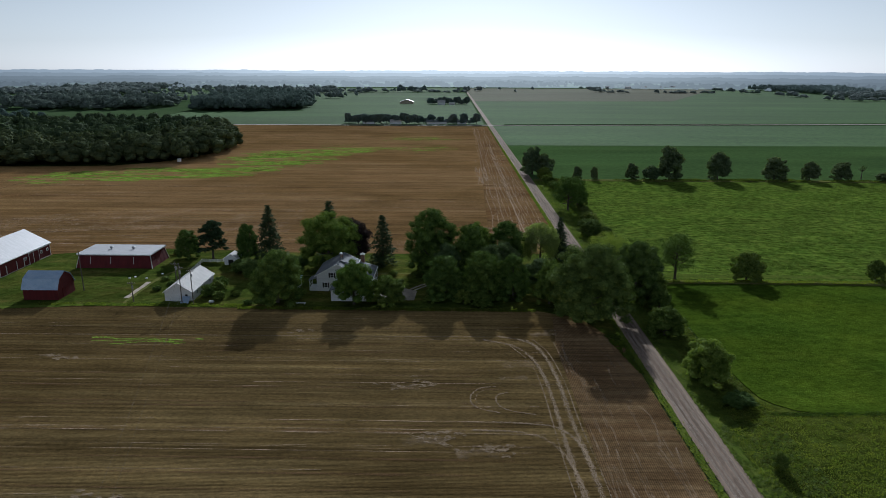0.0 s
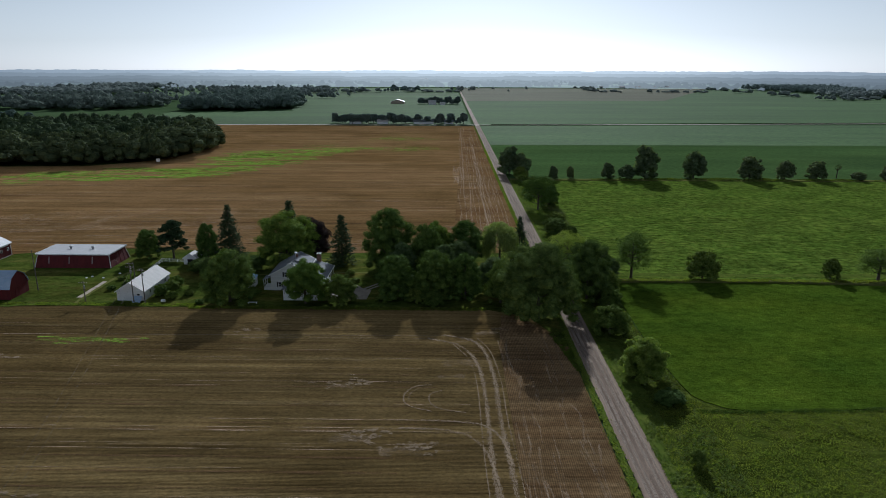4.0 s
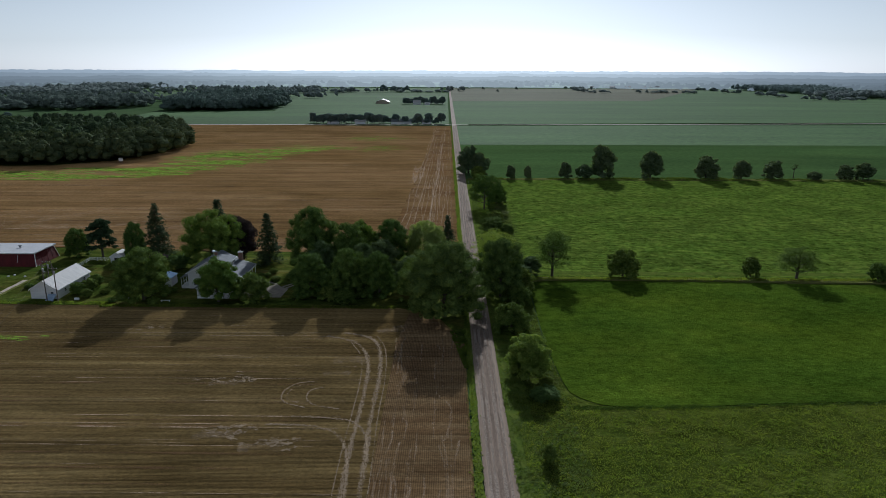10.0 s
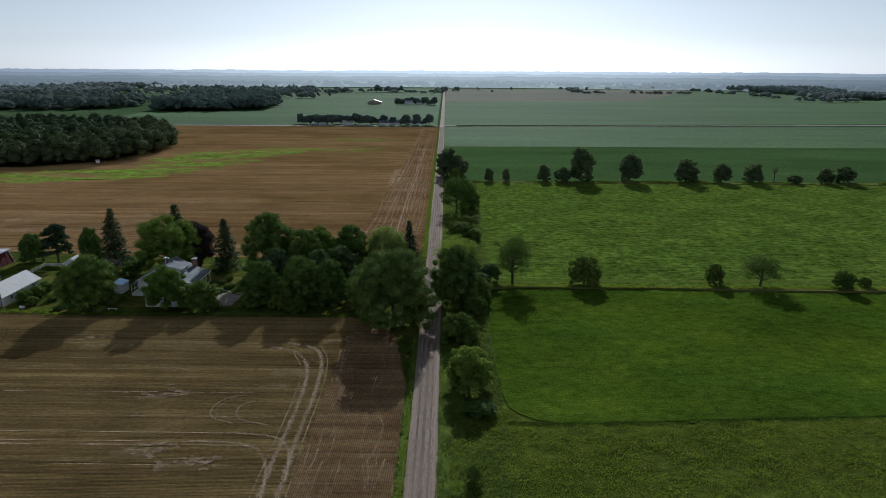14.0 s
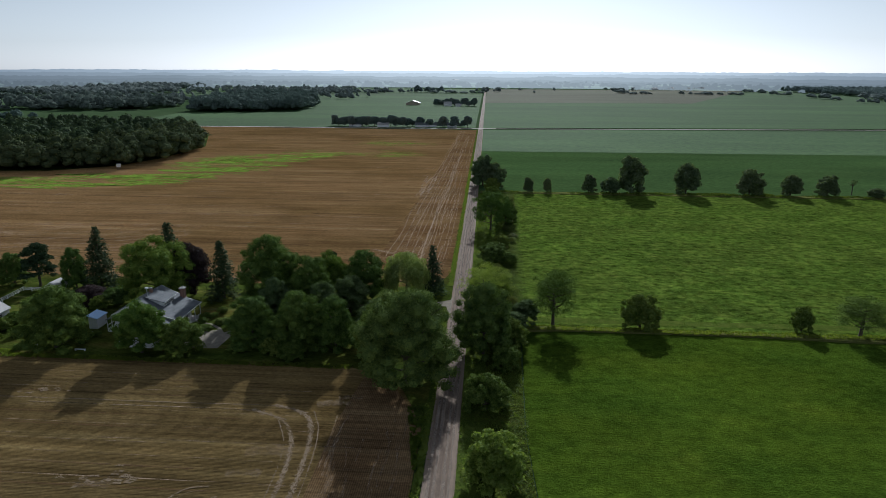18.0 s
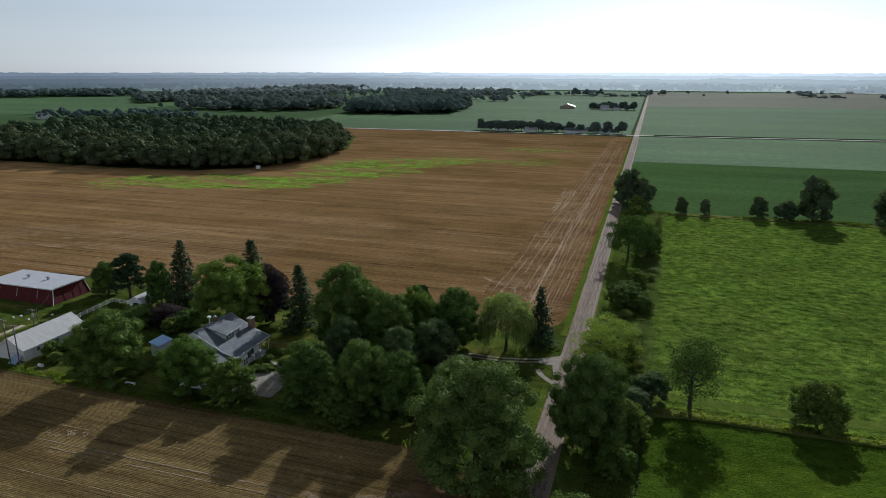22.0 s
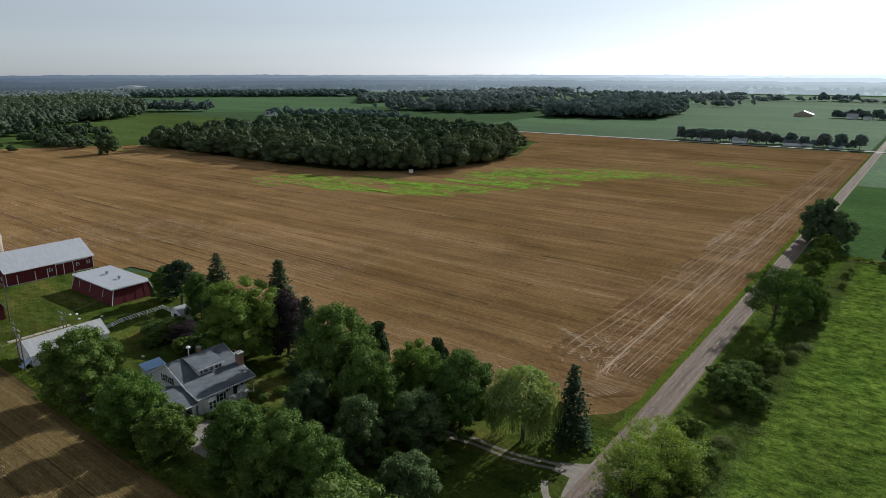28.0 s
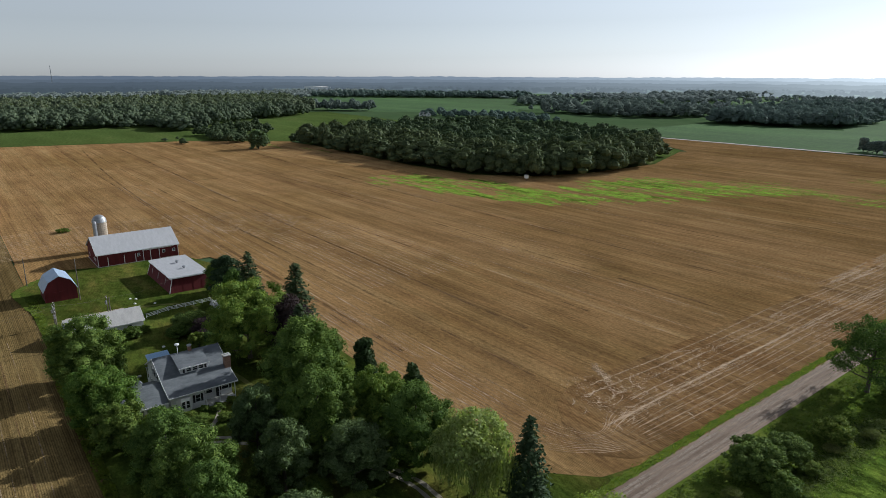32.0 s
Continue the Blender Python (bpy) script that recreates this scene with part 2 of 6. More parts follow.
def worn(name, c1, c2, gap, top=0.9, soft=0.14):
    """Loose straw that leaves the ground showing through in patches."""
    m, t, p = nodes_of(name)
    n = noise_of(t, 1.0, coords(t, (2.4, 2.4, 1)), 6, 0.85)
    n2 = noise_of(t, 1.0, coords(t, (0.12, 0.12, 1)), 3, 0.6)
    t.links.new(ramp_of(t, noise_of(t, 2.0, coords(t, (1, 1, 1)), 4), [(0.3, c1), (0.7, c2)]), p.inputs["Base Color"])
    p.inputs["Roughness"].default_value, p.inputs["Specular IOR Level"].default_value = 0.95, 0.0
    both = mix_of(t, 0.45, n, n2)
    t.links.new(ramp_of(t, both, [(gap, (0, 0, 0)), (gap + soft, (top, top, top))]), p.inputs["Alpha"])
    return m


TRACK = worn("straw_track", (0.38, 0.285, 0.195), (0.52, 0.40, 0.285), 0.41)
THIN_TRACK = worn("thin_straw", (0.34, 0.245, 0.155), (0.46, 0.34, 0.23), 0.45)
PALE_TRACK = worn("pale_straw_track", (0.46, 0.325, 0.205), (0.62, 0.46, 0.31), 0.41)
TRAIL = plain("loose_straw", (0.24, 0.178, 0.115), (0.345, 0.265, 0.175), 0.4, 4.0, 0.95, 0.0, spec=0.0)
TRAIL_N = plain("loose_golden_straw", (0.42, 0.298, 0.188), (0.6, 0.448, 0.3), 0.4, 4.0, 0.95, 0.0, spec=0.0)
FAINT = worn("scattered_chaff", (0.36, 0.265, 0.18), (0.50, 0.385, 0.27), 0.42, 0.5, 0.26)
RUT = worn("dark_rut", (0.13, 0.075, 0.04), (0.18, 0.11, 0.06), 0.42, 0.6)
SPROUT = worn("green_sprouts", (0.155, 0.26, 0.03), (0.268, 0.372, 0.058), 0.40)


def road_mat(name, dark, mid, light):
    """Worn tar-and-chip lane: paler wheel tracks along y, darker edges and patches."""
    m, t, p = nodes_of(name)
    v = coords(t, (0.9, 0.015, 1))
    col = ramp_of(t, noise_of(t, 1.3, v, 5, 0.6), [(0.3, dark), (0.5, mid), (0.75, light)])
    fn = noise_of(t, 3.0, coords(t, (1, 0.25, 1)), 5, 0.7)
    col = mix_of(t, 0.5, col, ramp_of(t, fn, [(0.3, (0.6, 0.6, 0.6)), (0.7, (1.1, 1.1, 1.1))]), "MULTIPLY")
    t.links.new(col, p.inputs["Base Color"])
    p.inputs["Roughness"].default_value, p.inputs["Specular IOR Level"].default_value = 0.9, 0.05
    bump_of(t, p, fn, 0.3, 0.02)
    return m


ROAD = road_mat("chip_seal", (0.16, 0.118, 0.088), (0.24, 0.183, 0.14), (0.325, 0.255, 0.198))
PALE_ROAD = road_mat("pale_road", (0.36, 0.31, 0.26), (0.44, 0.39, 0.34), (0.5, 0.45, 0.4))
GRAVEL = plain("gravel", (0.235, 0.208, 0.17), (0.34, 0.302, 0.25), 0.7, 6.0, 0.95, 0.5, 0.04, spec=0.0)
CONCRETE = plain("concrete", (0.38, 0.37, 0.35), (0.5, 0.48, 0.45), 0.5, 6.0, 0.85, 0.1)
RED = plain("barn_red", (0.085, 0.010, 0.012), (0.135, 0.016, 0.017), 0.4, 5.0, 0.75, 0.5, 0.03, stretch=(2.5, 2.5, 0.25))
WHITE = plain("white_paint", (0.68, 0.68, 0.67), (0.8, 0.8, 0.79), 0.5, 5.0, 0.6, 0.15, 0.02, stretch=(0.4, 0.4, 6))
TRIM = plain("white_trim", (0.75, 0.75, 0.74), (0.82, 0.82, 0.8), 0.8, 9.0, 0.55, 0.05)
METAL = plain("galvanised_roof", (0.44, 0.44, 0.45), (0.52, 0.52, 0.53), 0.35, 3.0, 0.55, 0.2, 0.02, 0.2, (1, 3, 1))
METAL_W = plain("white_metal_roof", (0.38, 0.37, 0.355), (0.48, 0.465, 0.445), 0.4, 2.0, 0.7, 0.25, 0.03, 0.0, (1, 3, 1))
BLUE = plain("blue_metal_roof", (0.32, 0.5, 0.74), (0.4, 0.58, 0.8), 0.5, 4.0, 0.4, 0.1, 0.02, 0.3)
METAL_B = plain("bluish_metal_roof", (0.34, 0.46, 0.62), (0.46, 0.57, 0.7), 0.35, 3.0, 0.4, 0.2, 0.02, 0.4, (1, 3, 1))
SHINGLE = plain("grey_shingle", (0.095, 0.105, 0.115), (0.165, 0.178, 0.188), 0.7, 4.0, 0.85, 0.5, 0.03, stretch=(1.0, 0.6, 3))
BRICK = plain("chimney_brick", (0.18, 0.105, 0.075), (0.27, 0.165, 0.12), 2.0, 8.0, 0.9, 0.4, 0.02, stretch=(1, 1, 3))
GLASS = plain("window_glass", (0.02, 0.025, 0.03), (0.03, 0.035, 0.04), 1.0, 1.0, 0.08, 0.0, spec=0.6)
DARK = plain("painted_opening_shade", (0.015, 0.014, 0.013), (0.03, 0.028, 0.025), 0.8, 4.0, 0.9, 0.0)
SHUTTER = plain("black_shutter", (0.02, 0.02, 0.022), (0.03, 0.03, 0.034), 1.0, 9.0, 0.6, 0.1)
POLE = plain("weathered_pole", (0.10, 0.085, 0.07), (0.17, 0.145, 0.12), 1.0, 6.0, 0.9, 0.3, 0.02, stretch=(3, 3, 0.3))
STEEL = plain("grey_steel", (0.3, 0.31, 0.32), (0.4, 0.41, 0.42), 1.0, 6.0, 0.45, 0.1, 0.01, 0.7)
SILO = plain("silo_stave", (0.33, 0.27, 0.20), (0.47, 0.40, 0.31), 0.5, 3.0, 0.85, 0.3, 0.03, stretch=(1, 1, 0.25))
BARK = plain("bark", (0.06, 0.048, 0.038), (0.11, 0.09, 0.07), 1.2, 6.0, 0.95, 0.6, 0.05, stretch=(2, 2, 0.4))
MAPLE = leaf_mat("maple_leaves", (0.052, 0.098, 0.021), (0.149, 0.218, 0.046), 0.12)
MAPLE_B = leaf_mat("bright_maple_leaves", (0.071, 0.135, 0.023), (0.189, 0.260, 0.049), 0.16)
MAPLE_G = leaf_mat("grey_green_leaves", (0.07, 0.105, 0.042), (0.16, 0.21, 0.088), 0.15)
PURPLE = leaf_mat("purple_leaves", (0.026, 0.019, 0.024), (0.072, 0.046, 0.055), 0.2)
SPRUCE = leaf_mat("spruce_needles", (0.026, 0.048, 0.024), (0.066, 0.096, 0.046), 0.1)
CEDAR = leaf_mat("cedar_needles", (0.026, 0.048, 0.019), (0.060, 0.090, 0.036), 0.1)
WILLOW = leaf_mat("willow_leaves", (0.17, 0.23, 0.08), (0.34, 0.40, 0.16), 0.35)
SHRUB = leaf_mat("shrub_leaves", (0.063, 0.112, 0.021), (0.167, 0.220, 0.048), 0.18)
WOODS = leaf_mat("woodland_leaves", (0.034, 0.056, 0.029), (0.09, 0.116, 0.056), 0.15)
# Blue-grey haze is painted into the far woods' leaf colour.
WOODS_FAR = leaf_mat("hazed_woodland_leaves", (0.12, 0.162, 0.158), (0.148, 0.19, 0.182), 0.25, 0.015, (1.2, 1.3, 1.25))
# Western forest: less haze painted in than WOODS_FAR, being away from the sun.
WOODS_WEST = leaf_mat("hazed_western_leaves", (0.06, 0.088, 0.062), (0.125, 0.158, 0.10), 0.2)
TUSSOCK = leaf_mat("pasture_tussock_leaves", (0.085, 0.15, 0.022), (0.13, 0.195, 0.035), 0.35)
# Base lifted further: thicker haze painted into the farthest trees' colour.
WOODS_HAZED = leaf_mat("haze_paled_tree_leaves", (0.2, 0.245, 0.26), (0.23, 0.275, 0.29), 0.3, 0.015, (1.25, 1.3, 1.3))
GRASSY = leaf_mat("tall_weed_leaves", (0.112, 0.152, 0.025), (0.165, 0.2, 0.04), 0.55)
# Hedgerow leaves lightened to grey-green, imitating haze in the base colour.
HEDGE = leaf_mat("hazed_hedgerow_leaves", (0.085, 0.122, 0.068), (0.17, 0.215, 0.118), 0.3)
DARK_MAPLE = leaf_mat("dark_maple_leaves", (0.053, 0.096, 0.026), (0.143, 0.205, 0.051), 0.12)
PALE_LEAF = leaf_mat("pale_shrub_leaves", (0.13, 0.2, 0.036), (0.25, 0.32, 0.07), 0.4)
BRUSH = leaf_mat("grey_brush", (0.125, 0.15, 0.05), (0.19, 0.212, 0.08), 0.45)


# ---------------------------------------------------------------- mesh helpers
def fast_mesh(name, v, f, mat_):
    """A mesh from an array of vertices and an array of equal-sided faces."""
    me = bpy.data.meshes.new(name)
    v, f = np.asarray(v, np.float32), np.asarray(f, np.int32)
    k = f.shape[1]
    me.vertices.add(len(v))
    me.vertices.foreach_set("co", v.ravel())
    me.loops.add(f.size)
    me.loops.foreach_set("vertex_index", f.ravel())
    me.polygons.add(len(f))
    me.polygons.foreach_set("loop_start", np.arange(0, f.size, k, dtype=np.int32))
    me.update(calc_edges=True)
    me.materials.append(mat_)
    return me


def poly_mesh(name, verts, faces, mat_, smooth=False):
    me = bpy.data.meshes.new(name)
    me.from_pydata([tuple(map(float, q)) for q in verts], [], [tuple(q) for q in faces])
    me.materials.append(mat_)
    me.update()
    if smooth:
        me.polygons.foreach_set("use_smooth", [True] * len(me.polygons))
    return me


class Shape:
    """Collects boxes, slabs and tubes into one mesh."""

    def __init__(self):
        self.v, self.f = [], []

    def add(self, verts, faces):
        k = len(self.v)
        self.v += [tuple(q) for q in verts]
        self.f += [tuple(i + k for i in q) for q in faces]
        return self

    def box(self, x0, x1, y0, y1, z0, z1):
        return self.add([(x, y, z) for z in (z0, z1) for x, y in ((x0, y0), (x1, y0), (x1, y1), (x0, y1))],
                        [(3, 2, 1, 0), (4, 5, 6, 7), (0, 1, 5, 4), (1, 2, 6, 5), (2, 3, 7, 6), (3, 0, 4, 7)])

    def slab(self, pts, th):
        p = [Vector(q) for q in pts]
        n = (p[1] - p[0]).cross(p[2] - p[0]).normalized()
        if n.z < -1e-6:
            p.reverse()
            n = -n
        k = len(p)
        return self.add(p + [q - n * th for q in p], [tuple(range(k)), tuple(range(2 * k - 1, k - 1, -1))] + [(i, i + k, (i + 1) % k + k, (i + 1) % k) for i in range(k)])

    def tube(self, line, radii, sides=7):
        line = [Vector(q) for q in line]
        rings = []
        for i, q in enumerate(line):
            d = (line[min(i + 1, len(line) - 1)] - line[max(i - 1, 0)]).normalized()
            a = d.orthogonal().normalized()
            b = d.cross(a)
            rings += [q + (a * math.cos(j * math.tau / sides) + b * math.sin(j * math.tau / sides)) * radii[i] for j in range(sides)]
        fs = [(i * sides + j, i * sides + (j + 1) % sides, (i + 1) * sides + (j + 1) % sides, (i + 1) * sides + j) for i in range(len(line) - 1) for j in range(sides)]
        k = (len(line) - 1) * sides
        return self.add(rings, fs + [tuple(range(sides - 1, -1, -1)), tuple(range(k, k + sides))])

    def lathe(self, cx, cy, profile, sides=20):
        vs = [(cx + r * math.cos(j * math.tau / sides), cy + r * math.sin(j * math.tau / sides), z) for r, z in profile for j in range(sides)]
        return self.add(vs, [(i * sides + j, i * sides + (j + 1) % sides, (i + 1) * sides + (j + 1) % sides, (i + 1) * sides + j) for i in range(len(profile) - 1) for j in range(sides)])

    def mesh(self, name, mat_, smooth=False):
        return poly_mesh(name, self.v, self.f, mat_, smooth)


def part(name, shape, mat_, parent, label="", smooth=False):
    me = shape.mesh(name, mat_, smooth) if isinstance(shape, Shape) else shape
    ob = new(name, me)
    ob.parent = parent
    if label:
        ob["label"] = label
    return ob


def thing(name, x, y, label, category, group="", z=0.0):
    ob = new(name)
    ob.location = (x, y, z)
    ob.empty_display_size = 0.5
    return tagged(ob, label, category, group)


def sheet(name, pts, z, mat_, label, category, depth=0.0):
    """A flat piece of ground of the given outline."""
    s = Shape()
    if depth:
        s.slab([(x, y, z) for x, y in pts], depth)
    else:
        s.add([(x, y, z) for x, y in pts], [tuple(range(len(pts)))])
    me = s.mesh(name, mat_)
    bm = bmesh.new()
    bm.from_mesh(me)
    bmesh.ops.triangulate(bm, faces=[f for f in bm.faces if len(f.verts) > 4])
    bmesh.ops.recalc_face_normals(bm, faces=bm.faces)
    for f in bm.faces:
        if not depth and f.normal.z < 0:
            f.normal_flip()
    bm.to_mesh(me)
    bm.free()
    return tagged(new(name, me), label, category, kind="structure")


def ridged(name, pts, pitch, rise, mat_, label):
    """A drilled field of the given outline: low stubble ridges along x, one every pitch, tops at the ground's level."""
    v, f = [], []
    ys = [q[1] for q in pts]
    y = min(ys)
    while y < max(ys):
        ym, cuts = y + pitch * 0.5, []
        for (x0, y0), (x1, y1) in zip(pts, pts[1:] + pts[:1]):
            if (y0 > ym) != (y1 > ym):
                cuts.append(x0 + (x1 - x0) * (ym - y0) / (y1 - y0))
        cuts.sort()
        for x0, x1 in zip(cuts[::2], cuts[1::2]):
            k = len(v)
            v += [(x, q, z) for q, z in ((y, -rise), (ym, 0.0), (y + pitch, -rise)) for x in (x0, x1)]
            f += [(k, k + 1, k + 3, k + 2), (k + 2, k + 3, k + 5, k + 4)]
        y += pitch
    return tagged(new(name, fast_mesh(name, v, f, mat_)), label, "field", kind="structure")


def ribbon(line, width, z, jag=0.0, rng=None, step=4.0):
    """Vertices and faces of a flat strip along a smoothed line; jag makes its edges uneven."""
    p = np.array(line, float)
    for _ in range(3):
        q = np.empty((2 * len(p), 2))
        q[0], q[-1] = p[0], p[-1]
        q[1:-1:2], q[2:-1:2] = 0.75 * p[:-1] + 0.25 * p[1:], 0.25 * p[:-1] + 0.75 * p[1:]
        p = q
    d = np.gradient(p, axis=0)
    d /= np.linalg.norm(d, axis=1)[:, None] + 1e-9
    n = np.c_[-d[:, 1], d[:, 0]]
    w = width / 2 * np.ones((len(p), 2))
    if jag:
        w += rng.uniform(-jag, jag, w.shape)
    a, b = p + n * w[:, :1], p - n * w[:, 1:]
    v = [(x, y, z) for x, y in a] + [(x, y, z) for x, y in b]
    k = len(p)
    return v, [(k + i, k + i + 1, i + 1, i) for i in range(k - 1)]


# ---------------------------------------------------------------- plants
def kites(c, n, size, rng, aspect=0.62):
    """Leaf sprays: a slightly folded kite at every centre, facing n."""
    k = len(c)
    n = n / (np.linalg.norm(n, axis=1)[:, None] + 1e-9)
    a = np.cross(n, rng.normal(size=(k, 3)))
    a /= np.linalg.norm(a, axis=1)[:, None] + 1e-9
    b = np.cross(n, a)
    s = (size * rng.uniform(0.6, 1.4, k))[:, None]
    v = np.stack([c + a * s, c + b * s * aspect - n * s * 0.2, c - a * s * 0.8, c - b * s * aspect - n * s * 0.2], 1)
    return v.reshape(-1, 3), np.arange(4 * k).reshape(k, 4)


def unit(rng, k):
    d = rng.normal(size=(k, 3))
    return d / np.linalg.norm(d, axis=1)[:, None]


def lobed(rng, lobes, count, leaf, squash=0.85, fill=0.55, wild=0.55):
    """Leaves on the outside of several lobes (x, y, z, radius), none buried deep inside a neighbour."""
    lobes = np.array(lobes)
    share = lobes[:, 3] ** 2
    k = int(count * 2.6)
    pick = rng.choice(len(lobes), k, p=share / share.sum())
    d = unit(rng, k)
    d[:, 2] = np.where(d[:, 2] < -0.3, -d[:, 2], d[:, 2])
    r = lobes[pick, 3] * rng.uniform(fill, 1.4, k) ** 0.5
    c = lobes[pick, :3] + d * r[:, None] * (1, 1, squash)
    if fill > 0.3:
        deep = np.zeros(k, bool)
        for x, y, z, q in lobes:
            deep |= (c[:, 0] - x) ** 2 + (c[:, 1] - y) ** 2 + ((c[:, 2] - z) / squash) ** 2 < (0.72 * q) ** 2
        keep = np.flatnonzero(~deep)[:count]
    else:
        keep = np.arange(count)
    c, d = c[keep], d[keep]
    nrm = d * 0.8 + rng.normal(size=d.shape) * wild + (0, 0, 0.3)
    return kites(c, nrm, leaf, rng)


def cores(rng, lobes, share, steps, squash=0.88):
    """Corners of the quads of uneven closed lumps, added inside a crown to block light leaking through."""
    a, b = np.meshgrid(np.linspace(-1.5, 1.5, steps[0]), np.linspace(0, math.tau, steps[1] + 1)[:-1], indexing="ij")
    out = []
    for x, y, z, r0 in lobes:
        r = r0 * share * rng.uniform(0.86, 1.0, a.shape)
        g = np.stack([x + r * np.cos(a) * np.cos(b), y + r * np.cos(a) * np.sin(b), z + squash * r * np.sin(a)], -1)
        w = np.roll(g, -1, 1)
        out.append(np.stack([g[:-1], w[:-1], w[1:], g[1:]], 2).reshape(-1, 3))
    return np.concatenate(out)


def crown_lobes(rng, h, w, base, count, size=(0.13, 0.21), low=-0.8, power=2.6):
    """Lobes spread over a rounded crown from base * h to h."""
    lobes, mid, half = [], h * (base + (1 - base) * 0.46), h * (1 - base) * 0.54
    for i in range(count):
        z = low + (1 - low) * (i + rng.uniform(0.2, 0.8)) / count
        a = i * 2.39996 + rng.uniform(-0.4, 0.4)
        p = power if z > 0 else 5.0
        r = (1 - abs(z) ** p) ** (1 / p)
        lr = w * rng.uniform(*size)
        k = rng.uniform(0.62, 1.17)
        out = max(0.0, w / 2 * r - lr * 0.85) * k
        lobes.append((out * math.cos(a), out * math.sin(a), max(mid + z * max(0.1, half - lr * 0.75) * min(1, k), lr * 0.75), lr))
    lobes.append((0, 0, mid, min(w * 0.3, half * 0.6)))
    return lobes


def trunk_shape(rng, h, w, base, limbs=7):
    s = Shape()
    r = 0.022 * h + 0.08
    top = h * 0.72
    lean = rng.uniform(-0.25, 0.25, 2)
    line = [(0, 0, -0.2), (0, 0, 0.3), (lean[0] * 0.4, lean[1] * 0.4, h * 0.3), (lean[0], lean[1], top)]
    s.tube(line, [r * 1.5, r, r * 0.75, r * 0.18], 8)
    for i in range(limbs):
        a = i * 2.4 + rng.uniform(-0.4, 0.4)
        z = h * (base + (0.62 - base) * (i + 0.5) / limbs)
        reach = w * rng.uniform(0.26, 0.4)
        e = (reach * math.cos(a), reach * math.sin(a), z + h * rng.uniform(0.1, 0.22))
        s.tube([(0, 0, z), (e[0] * 0.5, e[1] * 0.5, z + (e[2] - z) * 0.35), e], [r * 0.42, r * 0.28, r * 0.08], 5)
    return s


def broadleaf(seed, h, w, leaf, count, mat_, base=0.16, lobes=30, limbs=7, size=(0.13, 0.21), power=2.4, fill=0.55, low=-0.8, squash=0.85):
    rng = np.random.default_rng(seed)
    lumps = crown_lobes(rng, h, w, base, lobes, size, low, power)
    v, f = lobed(rng, lumps, count, leaf, squash, fill)
    if fill > 0.3:
        q = cores(rng, lumps, 0.74, (5, 7), squash)
        f = np.concatenate([f, np.arange(len(q)).reshape(-1, 4) + len(v)])
        v = np.concatenate([v, q])
    return fast_mesh("crown", v, f, mat_), trunk_shape(rng, h, w, base, limbs).mesh("trunk", BARK)


def conifer(seed, h, w, mat_, step=0.42, leaf=0.46, droop=0.28, base=0.05, ragged=0.25):
    rng = np.random.default_rng(seed)
    cs, ns = [], []
    s = Shape()
    r = 0.016 * h + 0.07
    s.tube([(0, 0, -0.2), (0, 0, 0.4), (0, 0, h * 0.98)], [r * 1.4, r, 0.03], 7)
    z = base * h
    while z < h:
        u = (z - base * h) / (h * (1 - base))
        rad = w / 2 * (1 - u) ** 0.8 + 0.2
        for j in range(13):
            a = rng.uniform(0, math.tau)
            reach = rad * rng.uniform(1 - ragged, 1.08)
            k = max(2, int(reach / 0.30))
            q = rng.uniform(0.08, 1, k) ** 0.6
            c = np.c_[np.cos(a) * q * reach, np.sin(a) * q * reach, z + 0.12 * reach - droop * reach * q + rng.normal(0, 0.12, k)]
            c[:, :2] += rng.normal(0, 0.22, (k, 2))
            cs.append(c)
            ns.append(np.tile((np.cos(a) * 0.5, np.sin(a) * 0.5, 0.8), (k, 1)) + rng.normal(0, 0.45, (k, 3)))
        z += step * (0.75 + 0.25 * (1 - u))
    v, f = kites(np.concatenate(cs), np.concatenate(ns), leaf, rng, 0.5)
    return fast_mesh("crown", v, f, mat_), s.mesh("trunk", BARK)


